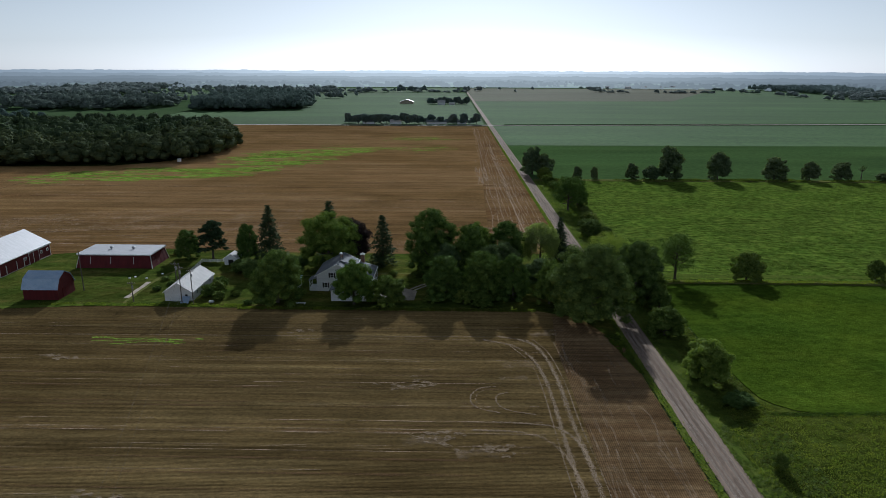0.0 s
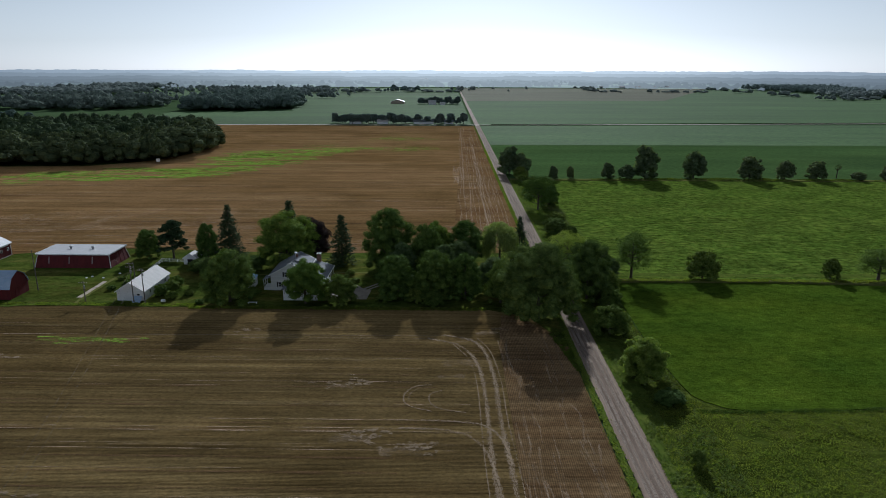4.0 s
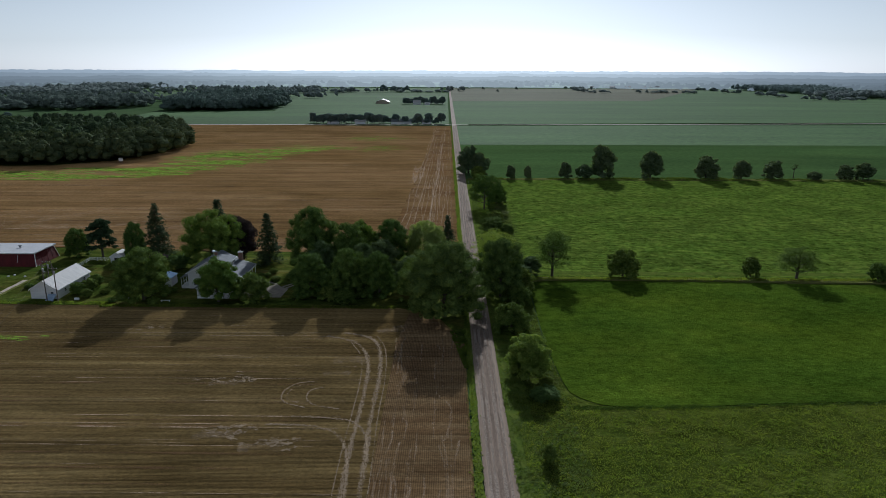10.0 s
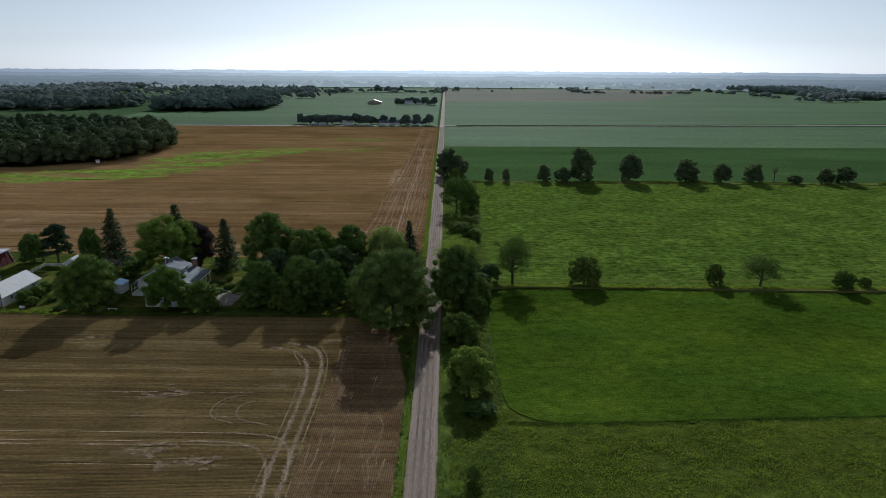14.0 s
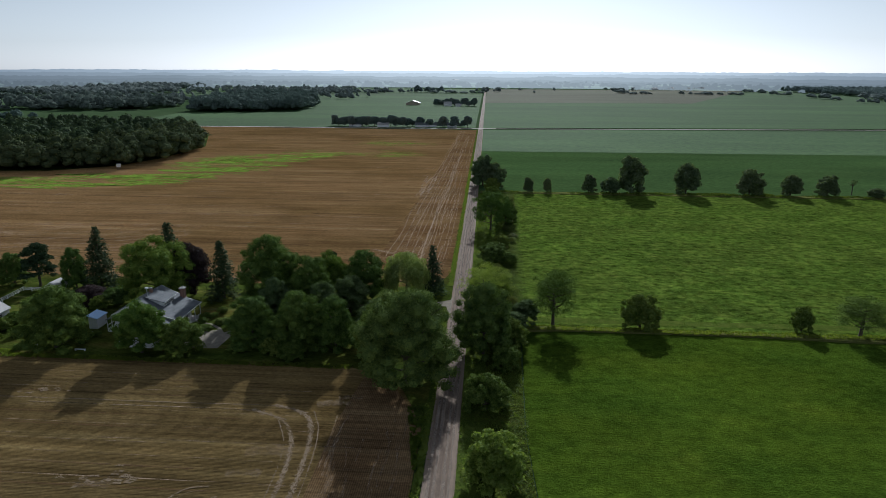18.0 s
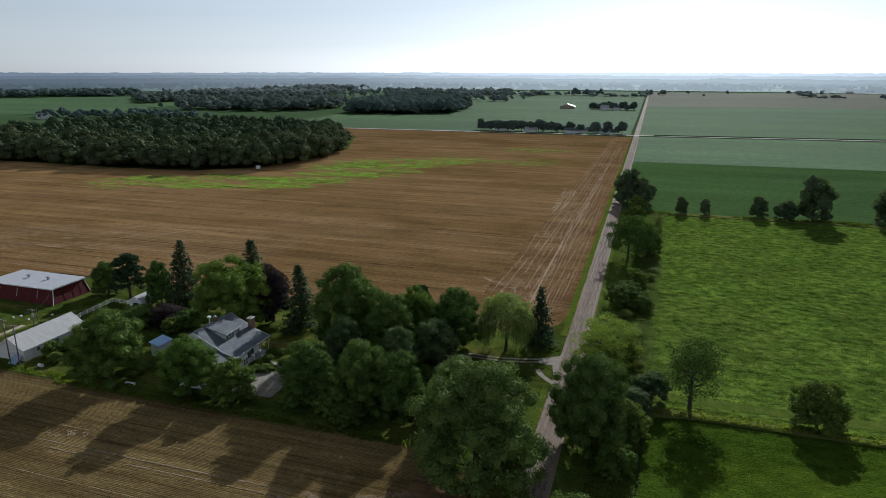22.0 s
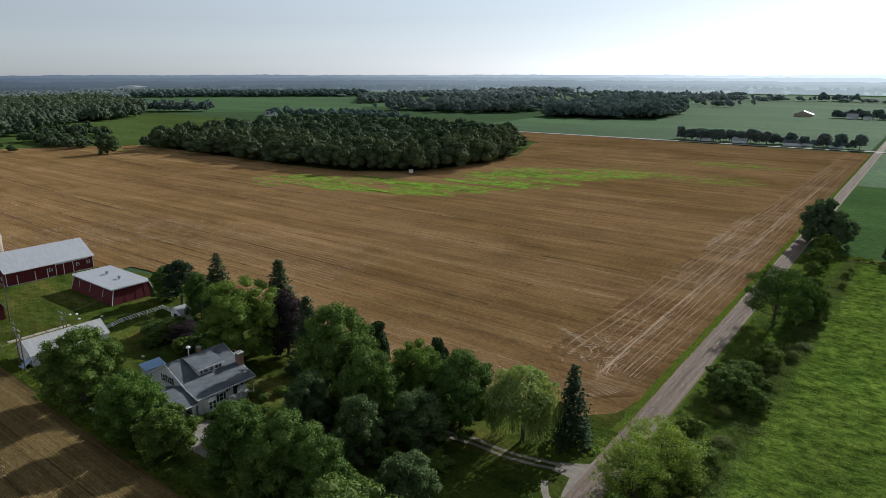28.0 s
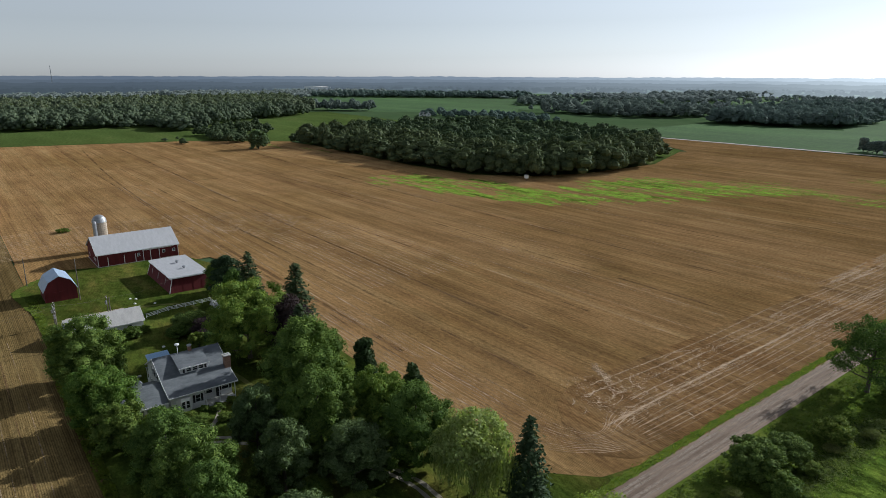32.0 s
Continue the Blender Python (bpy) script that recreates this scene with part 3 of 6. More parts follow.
def weeping(seed, h, w, mat_):
    """A willow: a domed top and long hanging strands, open beneath."""
    rng = np.random.default_rng(seed)
    v1, f1 = lobed(rng, [(q[0], q[1], max(q[2], h * 0.5), q[3]) for q in crown_lobes(rng, h, w * 0.96, 0.4, 44, (0.08, 0.15), -0.6, 2.0)], 5200, 0.26)
    k = 900
    bunch = rng.integers(0, 34, k)
    ba, bq, bl = rng.uniform(0, math.tau, 34), np.sqrt(rng.uniform(0.25, 1, 34)), rng.uniform(0.16, 0.5, 34)
    a, q = ba[bunch] + rng.normal(0, 0.15, k), np.clip(bq[bunch] + rng.normal(0, 0.09, k), 0.1, 1.05)
    x, y = np.cos(a) * q * w * 0.5, np.sin(a) * q * w * 0.5
    top = h * (0.93 - 0.36 * q ** 2) + rng.normal(0, 0.4, k)
    low = np.clip(h * (bl[bunch] + rng.normal(0, 0.06, k)), 0.6, None)
    cs = []
    for i in range(k):
        zz = np.arange(low[i], top[i], 0.42)
        cs.append(np.c_[x[i] + rng.normal(0, 0.09, len(zz)), y[i] + rng.normal(0, 0.09, len(zz)), zz])
    c = np.concatenate(cs)
    n2 = len(c)
    t = np.c_[rng.normal(0, 0.12, (n2, 2)), -np.ones(n2)]
    b = np.c_[rng.normal(size=(n2, 2)), np.zeros(n2)]
    b /= np.linalg.norm(b, axis=1)[:, None]
    v2 = np.stack([c + t * 0.36, c + b * 0.085, c - t * 0.3, c - b * 0.085], 1).reshape(-1, 3)
    v = np.concatenate([v1, v2])
    f = np.concatenate([f1, np.arange(4 * n2).reshape(n2, 4) + len(v1)])
    s = trunk_shape(rng, h, w, 0.25, 8)
    return fast_mesh("crown", v, f, mat_), s.mesh("trunk", BARK)


PROTO = {}


def proto(key, pair, h, w):
    PROTO[key] = (pair, h, w)


proto("maple_a", broadleaf(1, 15, 14, 0.165, 21000, MAPLE, 0.0, 96, low=-0.95, size=(0.075, 0.135)), 15, 14)
proto("maple_b", broadleaf(2, 15, 12, 0.165, 18000, MAPLE, 0.0, 84, power=2.1, low=-0.95, size=(0.08, 0.14)), 15, 12)
proto("maple_c", broadleaf(3, 18, 14, 0.17, 22000, MAPLE, 0.0, 100, size=(0.075, 0.13), power=2.0, low=-0.95), 18, 14)
proto("big", broadleaf(4, 21, 20, 0.185, 33000, DARK_MAPLE, 0.02, 120, 12, size=(0.055, 0.12), low=-0.95, power=2.1), 21, 20)
proto("bright", broadleaf(5, 13, 11, 0.165, 17000, MAPLE_B, 0.0, 80, size=(0.08, 0.14)), 13, 11)
proto("dome", broadleaf(6, 18, 17, 0.175, 25000, MAPLE_B, 0.06, 110, size=(0.06, 0.115), power=2.6), 18, 17)
proto("grey", broadleaf(7, 13, 10, 0.19, 12000, MAPLE_G, 0.05, 64, power=2.0, size=(0.08, 0.14)), 13, 10)
proto("purple", broadleaf(8, 15, 11, 0.2, 13000, PURPLE, 0.05, 32, power=2.0), 15, 11)
proto("airy", broadleaf(9, 15, 11, 0.17, 9500, MAPLE, 0.2, 40, 18, size=(0.08, 0.2), fill=0.02, low=-0.9), 15, 11)
proto("airy_b", broadleaf(24, 12, 11, 0.145, 9000, PALE_LEAF, 0.02, 80, 18, size=(0.05, 0.12), fill=0.01, low=-0.9, power=1.8), 12, 11)
proto("bushy", broadleaf(10, 9, 10, 0.2, 8500, SHRUB, 0.0, 64, 9, size=(0.07, 0.14), low=-0.9), 9, 10)
proto("low", broadleaf(11, 5, 6, 0.17, 3400, SHRUB, 0.0, 42, 4, low=-0.9, size=(0.08, 0.16)), 5, 6)
proto("pale", broadleaf(12, 9, 9, 0.22, 10000, PALE_LEAF, 0.0, 60, 5, size=(0.08, 0.15), low=-0.95), 9, 9)
proto("spruce", conifer(13, 18, 9, SPRUCE, 0.42, 0.33), 18, 8.0)
proto("spruce_b", conifer(14, 15, 7.5, SPRUCE, 0.44, 0.33, 0.45, 0.06, 0.4), 15, 6.2)
proto("pine", broadleaf(15, 14, 10, 0.32, 7500, SPRUCE, 0.1, 30, 9, size=(0.1, 0.19), fill=0.2, squash=0.5), 14, 10)
proto("cedar", broadleaf(16, 12, 4.5, 0.28, 5000, CEDAR, 0.0, 30, 3, size=(0.16, 0.24), power=3.0, squash=1.3), 12, 4.5)
proto("willow", weeping(17, 14, 13, WILLOW), 14, 13)
proto("brush", broadleaf(18, 4, 6, 0.15, 3600, BRUSH, 0.0, 26, 9, fill=0.01, low=-0.9, size=(0.12, 0.3)), 4, 6)
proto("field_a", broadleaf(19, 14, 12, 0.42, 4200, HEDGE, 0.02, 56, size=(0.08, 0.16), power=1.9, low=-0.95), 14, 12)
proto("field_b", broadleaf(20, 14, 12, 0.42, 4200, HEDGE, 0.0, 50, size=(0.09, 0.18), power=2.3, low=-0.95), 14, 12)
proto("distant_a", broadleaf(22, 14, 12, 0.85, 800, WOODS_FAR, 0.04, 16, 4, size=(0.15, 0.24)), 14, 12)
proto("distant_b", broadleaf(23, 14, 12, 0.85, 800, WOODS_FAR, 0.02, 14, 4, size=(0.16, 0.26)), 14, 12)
proto("dense", broadleaf(25, 8, 9, 0.19, 10000, DARK_MAPLE, 0.0, 70, 5, size=(0.07, 0.13), low=-0.6, power=2.6), 8, 9)
proto("umbrella", broadleaf(26, 17, 17, 0.2, 20000, MAPLE, 0.12, 84, 16, size=(0.06, 0.12), fill=0.1, low=-0.9, power=2.4), 17, 17)
proto("ragged", conifer(27, 15, 8, SPRUCE, 0.5, 0.36, 0.5, 0.06, 0.5), 15, 7.0)
proto("snag", broadleaf(21, 10, 5, 0.25, 250, MAPLE_G, 0.5, 8, 12, fill=0.1), 10, 5)


def plant(key, x, y, h, w, name="tree", label="", category="tree", group="", turn=None):
    """A tree with trunk and crown, of height h and spread w, standing at (x, y)."""
    (crown, trunk), h0, w0 = PROTO[key]
    ob = thing(name, x, y, label, category, group)
    part("trunk", trunk, None, ob)
    part("crown", crown, None, ob)
    ob.rotation_euler = (0, 0, (x * 1.7 + y * 2.3) % math.tau if turn is None else turn)
    ob.scale = (w / w0, w / w0, h / h0)
    return ob


# ---------------------------------------------------------------- ground
def lane_x(y):
    """Middle of the north-south lane."""
    return 48.0 - (y - 110) * 0.0052


s = Shape()
ring = [(4900 * math.sin(i * math.tau / 64), 100 + 4900 * math.cos(i * math.tau / 64), -0.3) for i in range(64)]
s.add([(0, 100, -0.3)] + ring, [(0, (i + 1) % 64 + 1, i + 1) for i in range(64)])
tagged(new("ground", s.mesh("ground", GROUND)), "hazy green open country reaching the horizon", "ground", kind="structure")

ridged("stubble_field_south", [(-700, -400), (lane_x(-400) - 4.4, -400), (43.6, 100), (43.2, 150), (41, 158), (36, 170), (24, 175.5), (-60, 175.5), (-140, 177), (-175, 177), (-640, 180)], 0.38, 0.08, STUBBLE_S,
       "harvested brown grain stubble with straw rows")
ridged("stubble_field_north", [(-640, 180.004), (-139, 177.004), (-139, 237), (-130, 238), (-100, 238), (-60, 234), (20, 233), (33, 235), (41, 243), (44.4, 255), (44.2, 500), (41.2, 790), (-310, 792), (-330, 760), (-230, 700), (-300, 480), (-500, 450), (-525, 450), (-590, 370), (-632, 210)], 0.38, 0.05, STUBBLE_N,
       "harvested golden brown grain stubble field")
sheet("headland_strip", [(15, 264), (18, 257), (25, 251), (36, 247.5), (41, 252), (43, 259), (42.9, 500), (40.8, 782), (24, 782), (22, 560), (18, 400)], 0.03, HEADLAND, "pale driven stubble headland beside the lane", "field")
sheet("driven_headland_south", [(26.5, -300), (43.4, -300), (43.2, 100), (42.9, 150), (40.5, 157), (34.5, 168), (28, 171), (26, 150)], 0.012, DRIVEN, "driven stubble headland beside the lane", "field")
sheet("lawn", [(-92, 175.9), (-60, 175.2), (24, 175.2), (35.5, 169.8), (40.5, 157.8), (42.8, 150), (45.4, 152), (45.0, 250), (44.8, 266), (43.9, 256), (41.2, 243), (33, 235), (20, 233), (-60, 234), (-100, 238), (-124, 236), (-140, 231.5), (-148, 229), (-149, 201), (-150.5, 196.5), (-153, 189.5), (-146, 182.6), (-139.5, 175.8), (-134, 172.6), (-126, 173.2), (-109, 175.6)], 0.05, LAWN,
      "mown green farmyard lawn", "lawn")
sheet("soy_field_near", [(123, 200.8), (75, 200.8), (64.8, 199.2), (63.5, 150), (64.5, 130), (65.2, 125), (67.0, 122.4), (70.5, 119.8), (76, 118.4), (84, 118.8), (110, 121), (160, 123.6), (420, 130), (420, 197.5), (150, 199.2)], 0.08, SOY, "bright green soybean crop", "field", 0.1)
sheet("weedy_strip", [(53.5, -300), (600, -300), (600, 133), (160, 123.4), (110, 120.8), (84, 118.6), (76, 118.2), (70.4, 119.6), (66.8, 122.2), (65, 125), (64.3, 130), (63.3, 150), (64.3, 199), (52, 199), (52.8, 100)], 0.0, WEEDS, "rank green weeds and grass", "weeds")
sheet("pasture", [(51, 199.2), (600, 199.2), (600, 401), (50, 401)], 0.0, PASTURE, "rough green pasture with weed tussocks", "field")
sheet("soy_field_dark", [(49.5, 401.2), (900, 401.2), (900, 612), (48.6, 592)], 0.1, SOY_DARK, "dark green soybean crop", "field")
sheet("soy_field_pale", [(48.6, 592.2), (900, 612.2), (900, 850), (47.6, 793)], 0.1, SOY_FAR, "pale green soybean crop beyond the trees", "field")
sheet("soy_field_beyond", [(47, 806), (1500, 920), (1500, 2320), (895, 2320), (470, 1439.5), (44, 1400)], 0.1, SOY_FAR, "dull green crop beyond the cross road", "field")
sheet("far_ripe_field", [(44, 1400.5), (470, 1440), (900, 2330), (42, 2330)], 0.25, WHEAT_FAR, "dull reddish ripe field", "field")
sheet("green_field_west", [(-400, 800), (38, 804), (32, 1900), (-900, 1900), (-300, 1200), (-240, 1060), (-420, 1030)], 0.1, SOY_FAR, "pale green field beyond the cross road", "field")
sheet("meadow_west", [(-640.2, 180.2), (-632.2, 210), (-590.2, 370), (-525.2, 450), (-500, 700), (-1000, 740), (-1000, -200), (-700, -200)], 0.1, MEADOW, "green meadow in front of the woods", "field")

s = Shape()
ys = [-400, -100, 100, 200, 300, 450, 600, 790, 1000, 1400, 1900, 2600]
vs = [(lane_x(y) + d, y, 0.12 if abs(d) < 2 else 0.06) for y in ys for d in (-2.8, -1.9, 0, 1.9, 2.8)]
s.add(vs, [(i * 5 + j, i * 5 + j + 1, i * 5 + j + 6, i * 5 + j + 5) for i in range(len(ys) - 1) for j in range(4)])
tagged(new("lane", s.mesh("lane", ROAD)), "worn grey tar and chip country lane", "road", kind="structure")
s = Shape()
# Points placed and bent to fit the camera's view.
v, f = ribbon([(-560, 789), (-290, 796), (44, 803), (550, 850), (1400, 930)], 7.0, 0.15)
s.add(v, f)
tagged(new("cross_road", s.mesh("cross_road", PALE_ROAD)), "pale cross road between fields, bent to fit the view", "road", kind="structure")

# Slab added so that its shaded south face draws a dark line.
sheet("roadside_dark_strip", [(62, 809.5), (550, 856), (1400, 936.5), (1400, 939.5), (550, 859), (62, 812)], 0.9, SOY_DARK, "low strip raised for a dark line along the cross road", "hedge", 1.5)

# backdrop of distance: rings that glow with painted haze
HAZE_GLOW = [(0.0, (0.12, 0.14, 0.165)), (0.26, (0.11, 0.135, 0.17)), (0.71, (0.20, 0.235, 0.275)), (0.906, (0.42, 0.47, 0.505)), (1.0, (0.80, 0.86, 0.88))]


def haze_glow_mat(name, depth, own, patchy=0.0):
    """Glowing far land: haze painted over a share (depth) of its own colour, brighter towards the sun."""
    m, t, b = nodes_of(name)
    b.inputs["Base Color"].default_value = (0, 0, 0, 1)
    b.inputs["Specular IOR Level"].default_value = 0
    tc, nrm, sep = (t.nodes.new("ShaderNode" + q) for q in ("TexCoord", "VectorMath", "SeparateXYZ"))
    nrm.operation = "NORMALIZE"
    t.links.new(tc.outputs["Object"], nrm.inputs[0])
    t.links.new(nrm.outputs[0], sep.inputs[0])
    air = ramp_of(t, sep.outputs[1], [(p, tuple(depth * c for c in q)) for p, q in HAZE_GLOW])
    land = ramp_of(t, sep.outputs[1], [(p, tuple((1 - depth) * (0.3 + q[1]) * c for c in own)) for p, q in HAZE_GLOW])
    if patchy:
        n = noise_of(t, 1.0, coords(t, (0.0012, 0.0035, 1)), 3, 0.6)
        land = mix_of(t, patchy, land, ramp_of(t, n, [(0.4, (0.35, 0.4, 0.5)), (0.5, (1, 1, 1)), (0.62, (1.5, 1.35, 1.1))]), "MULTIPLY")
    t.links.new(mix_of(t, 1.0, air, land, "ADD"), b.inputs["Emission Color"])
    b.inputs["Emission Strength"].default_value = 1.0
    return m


def horizon(radius, low, high, gap, soft_edge, seed, m, label):
    """Lumpy tree tops over a slowly changing skyline, ring heights fitted to the camera's horizon."""
    rng = np.random.default_rng(seed)
    k = 3600
    a = np.linspace(0, math.tau, k, endpoint=False)
    wave = sum(np.sin(a * q + rng.uniform(0, 6.3)) * g for q, g in ((5, 0.3), (13, 0.3), (31, 0.35), (67, 0.35), (140, 0.3)))
    lump = rng.uniform(0, 1, k // 6).repeat(6) * 2.5 + rng.uniform(0, 1, k // 3).repeat(3) * 2.5 + rng.uniform(0, 1.5, k)
    u = np.clip((wave - gap) / soft_edge, 0, 1)
    top = low + (high - low + 1.5 * np.sin(a * 23 + seed)) * u * u * (3 - 2 * u) + lump * np.clip(u * 3, 0, 1)
    x, y = radius * np.sin(a), 100 + radius * np.cos(a)
    v = np.concatenate([np.c_[x, y, np.full(k, -5.0)], np.c_[x, y, top]])
    i = np.arange(k)
    f = np.c_[i, (i + 1) % k, (i + 1) % k + k, i + k]
    tagged(new("backdrop", fast_mesh("backdrop", v, f, m)), label, "horizon", kind="structure")


DARK_WOOD, FIELD_TONE = (0.05, 0.07, 0.065), (0.13, 0.19, 0.13)
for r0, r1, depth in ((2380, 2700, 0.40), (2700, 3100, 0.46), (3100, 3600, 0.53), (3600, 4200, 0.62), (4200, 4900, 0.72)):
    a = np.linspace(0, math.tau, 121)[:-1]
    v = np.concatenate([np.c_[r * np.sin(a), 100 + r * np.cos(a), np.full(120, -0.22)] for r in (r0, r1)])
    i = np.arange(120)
    tagged(new("backdrop", fast_mesh("backdrop", v, np.c_[i, i + 120, (i + 1) % 120 + 120, (i + 1) % 120], haze_glow_mat("distant_fields", depth, FIELD_TONE, 0.7))), "pale hazed farmland reaching to the horizon", "horizon", kind="structure")
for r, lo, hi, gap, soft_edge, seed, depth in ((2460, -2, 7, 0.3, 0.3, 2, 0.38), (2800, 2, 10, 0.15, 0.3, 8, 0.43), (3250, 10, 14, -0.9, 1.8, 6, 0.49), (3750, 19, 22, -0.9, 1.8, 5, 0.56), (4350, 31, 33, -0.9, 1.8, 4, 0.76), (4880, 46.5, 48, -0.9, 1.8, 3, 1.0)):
    horizon(r, lo, hi, gap, soft_edge, seed, haze_glow_mat("distant_woods", depth, DARK_WOOD), "blue-grey hazed woods along the horizon")

# ---------------------------------------------------------------- yard and roadside trees
GREEN = "leafy green maple tree on the farmyard lawn"
YARD = [
    ("maple_a", -51.6, 180.2, 16, 16, "round dark green maple at the yard's edge"),
    ("bright", -28.9, 179.2, 14.2, 12, "light green maple in front of the house"),
    ("bushy", -19.2, 180.4, 8.6, 10.5, "low spreading green tree beside the garage"),
    ("maple_b", -2.6, 184.2, 14.1, 12, GREEN),
    ("maple_a", 8.6, 185, 14.8, 13, GREEN),
    ("maple_b", 18.2, 184.5, 14.5, 10, GREEN),
    ("big", 37.9, 168.3, 22.4, 22, "huge spreading dark green tree beside the lane"),
    ("big", 54.8, 185.4, 19, 14.5, "tall dark green tree across the lane"),
    ("maple_b", -96.1, 225.8, 10.9, 9, "small round green tree behind the sheds"),
    ("pine", -86.8, 224.8, 15, 10.5, "dark green open-crowned pine"),
    ("maple_b", -73.2, 222.5, 14.2, 8, "slender green tree behind the garden"),
    ("spruce", -65.6, 223.8, 20.2, 11, "tall dark green spruce tree"),
    ("dome", -42.6, 214, 20.1, 20, "broad domed light green maple behind the house"),
    ("spruce_b", -44.6, 227.8, 21, 12, "tall dark spruce behind the maple"),
    ("purple", -34.6, 221.5, 17.5, 12, "dark purple-leaved ornamental tree"),
    ("spruce_b", -24.6, 219.4, 17.9, 10, "narrow dark spruce beside the lawn"),
    ("maple_c", -7.1, 212, 22.3, 17, "tall dark green tree behind the house"),
    ("maple_b", 5.7, 208, 17.9, 13, GREEN),
    ("maple_c", 18.8, 219.8, 16.3, 13, GREEN),
    ("bright", 8.5, 219.6, 16.2, 11.5, "light green maple at the field's edge"),
    ("cedar", -9.2, 226.5, 13.3, 5, "narrow columnar dark cedar"),
    ("cedar", 7.6, 227, 13.4, 4.5, "narrow columnar dark cedar"),
    ("grey", 17.0, 208.2, 12, 11, "pale-leaved tree beside the drive"),
    ("grey", 26.9, 194.0, 10.5, 10.5, "round grey-green tree on the lawn"),
    ("grey", -2.0, 199.3, 14, 9, "grey-green tree in the grove"),
    ("grey", 11.5, 198.4, 13.5, 9, "grey-green tree in the grove"),
    ("maple_b", 28.5, 181.0, 14, 9, GREEN),
    ("dense", -69.0, 208.5, 5.0, 11, "dark shrub mass beside the white fence"),
    ("purple", -60.5, 210.5, 6.0, 10, "dense dark burgundy shrub behind the lawn"),
    ("dense", -53.5, 211.5, 5.2, 9, "dense dark shrub behind the lawn"),
    ("airy_b", 56.0, 226.0, 11.5, 15, "light green open-crowned roadside tree"),
    ("airy_b", 54.0, 217.5, 12.0, 14, "light green thin-leaved tree overhanging the lane"),
    ("bushy", 57.5, 203, 10, 9, "dense green roadside thicket tree"),
]
for key, x, y, h, w, label in YARD:
    name = {"spruce": "spruce_tree", "spruce_b": "spruce_tree", "pine": "pine_tree", "cedar": "cedar_tree"}.get(key, "tree")
    plant(key, x, y, h, w, name, label, "tree", "farmyard trees")
plant("willow", 31.1, 222.5, 14.8, 14, "willow_tree", "pale green weeping willow on the lawn", "tree")
plant("ragged", 38.7, 227.5, 15.6, 8.8, "spruce_tree", "ragged dark spruce beside the willow", "tree")

ROADSIDE = [
    ("bushy", 55.5, 158.5, 8, 9.5, "tree", "dark green roadside tree"),
    ("pale", 57.2, 133.5, 9.5, 10, "shrub", "pale yellow-green rounded shrub beside the lane"),
    ("low", 57.2, 99.5, 3.5, 3, "shrub", "small dark shrub among weeds"),
    ("umbrella", 56.4, 314, 17.5, 17, "tree", "leafy green tree overhanging the lane"),
    ("bushy", 63, 325, 11, 10, "tree", "green tree behind the roadside tree"),
    ("field_a", 48.5 + 3, 424, 19.5, 15, "tree", "dark tree beside the distant lane"),
    ("field_b", 58.5, 420, 14.5, 13, "tree", "dark tree beside the distant lane"),
    ("dense", 56.8, 264, 6.8, 9.5, "shrub", "dense dark green roadside bush"),
    ("airy", 73.6, 206, 16.5, 12.5, "tree", "thin-leaved tall hedgerow tree"),
    ("bushy", 97.1, 205.8, 9.5, 10.5, "tree", "rounded dark hedgerow tree"),
    ("bushy", 140, 207, 7, 6, "tree", "small dark green hedgerow tree"),
    ("airy", 154, 204.5, 11.3, 13, "tree", "thin spreading hedgerow tree"),
    ("low", 179, 202, 6.5, 7, "shrub", "low dark green hedgerow bush"),
    ("low", 188, 205, 3.5, 4.5, "shrub", "small dark green hedgerow bush"),
]
for key, x, y, h, w, name, label in ROADSIDE:
    plant(key, x, y, h, w, name, label, name, "roadside plants")
FAR_ROW = [(77.6, 9, 6.5), (88.4, 8, 5), (112, 11, 9), (123.7, 9.2, 11), (135.2, 22.5, 16.5), (166, 17.5, 14), (200, 16, 15.5), (222.8, 12, 11), (243, 12.6, 13), (267.8, 5.5, 9), (287.3, 10.2, 11), (299.7, 10.8, 12)]
for i, (x, h, w) in enumerate(FAR_ROW):
    plant(("field_a", "field_b")[i % 2], x, 406 + (i % 3), h, w, "tree", "dark hedgerow tree between the fields", "tree", "far hedgerow trees")
plant("snag", 259, 414, 9.5, 6, "tree", "half-bare dead hedgerow tree", "tree", "far hedgerow trees")
plant("field_b", -480, 397, 17.5, 18.5, "tree", "lone round tree at the stubble's far edge", "tree")


# ---------------------------------------------------------------- woods
def templates(seed, k, n, leaf, fine=True):
    """Unit trees, one high and one wide: a closed crown of several round lumps with n small leaf sprays over it."""
    out = []
    for i in range(k):
        rng = np.random.default_rng(seed + i)
        lobes = crown_lobes(rng, 1.0, 1.0, 0.08, 14 if fine else 7, (0.15, 0.25) if fine else (0.22, 0.32), -0.75, 2.0)
        v, _ = lobed(rng, lobes, n, leaf, 0.9, 0.7, 0.28)
        out.append(np.concatenate([v, cores(rng, lobes, 0.9, (5, 8) if fine else (4, 6))]))
    return out


def woods(name, trees, temps, mat_, label, category="woodland"):
    """Many trees (x, y, height, width) too far off to tell apart, in one mesh."""
    if not len(trees):
        return
    vs = [temps[i % len(temps)] * (w, w, h) + (x, y, 0) for i, (x, y, h, w) in enumerate(trees)]
    v = np.concatenate(vs)
    tagged(new(name, fast_mesh(name, v, np.arange(len(v)).reshape(-1, 4), mat_)), label, category, kind="stuff")


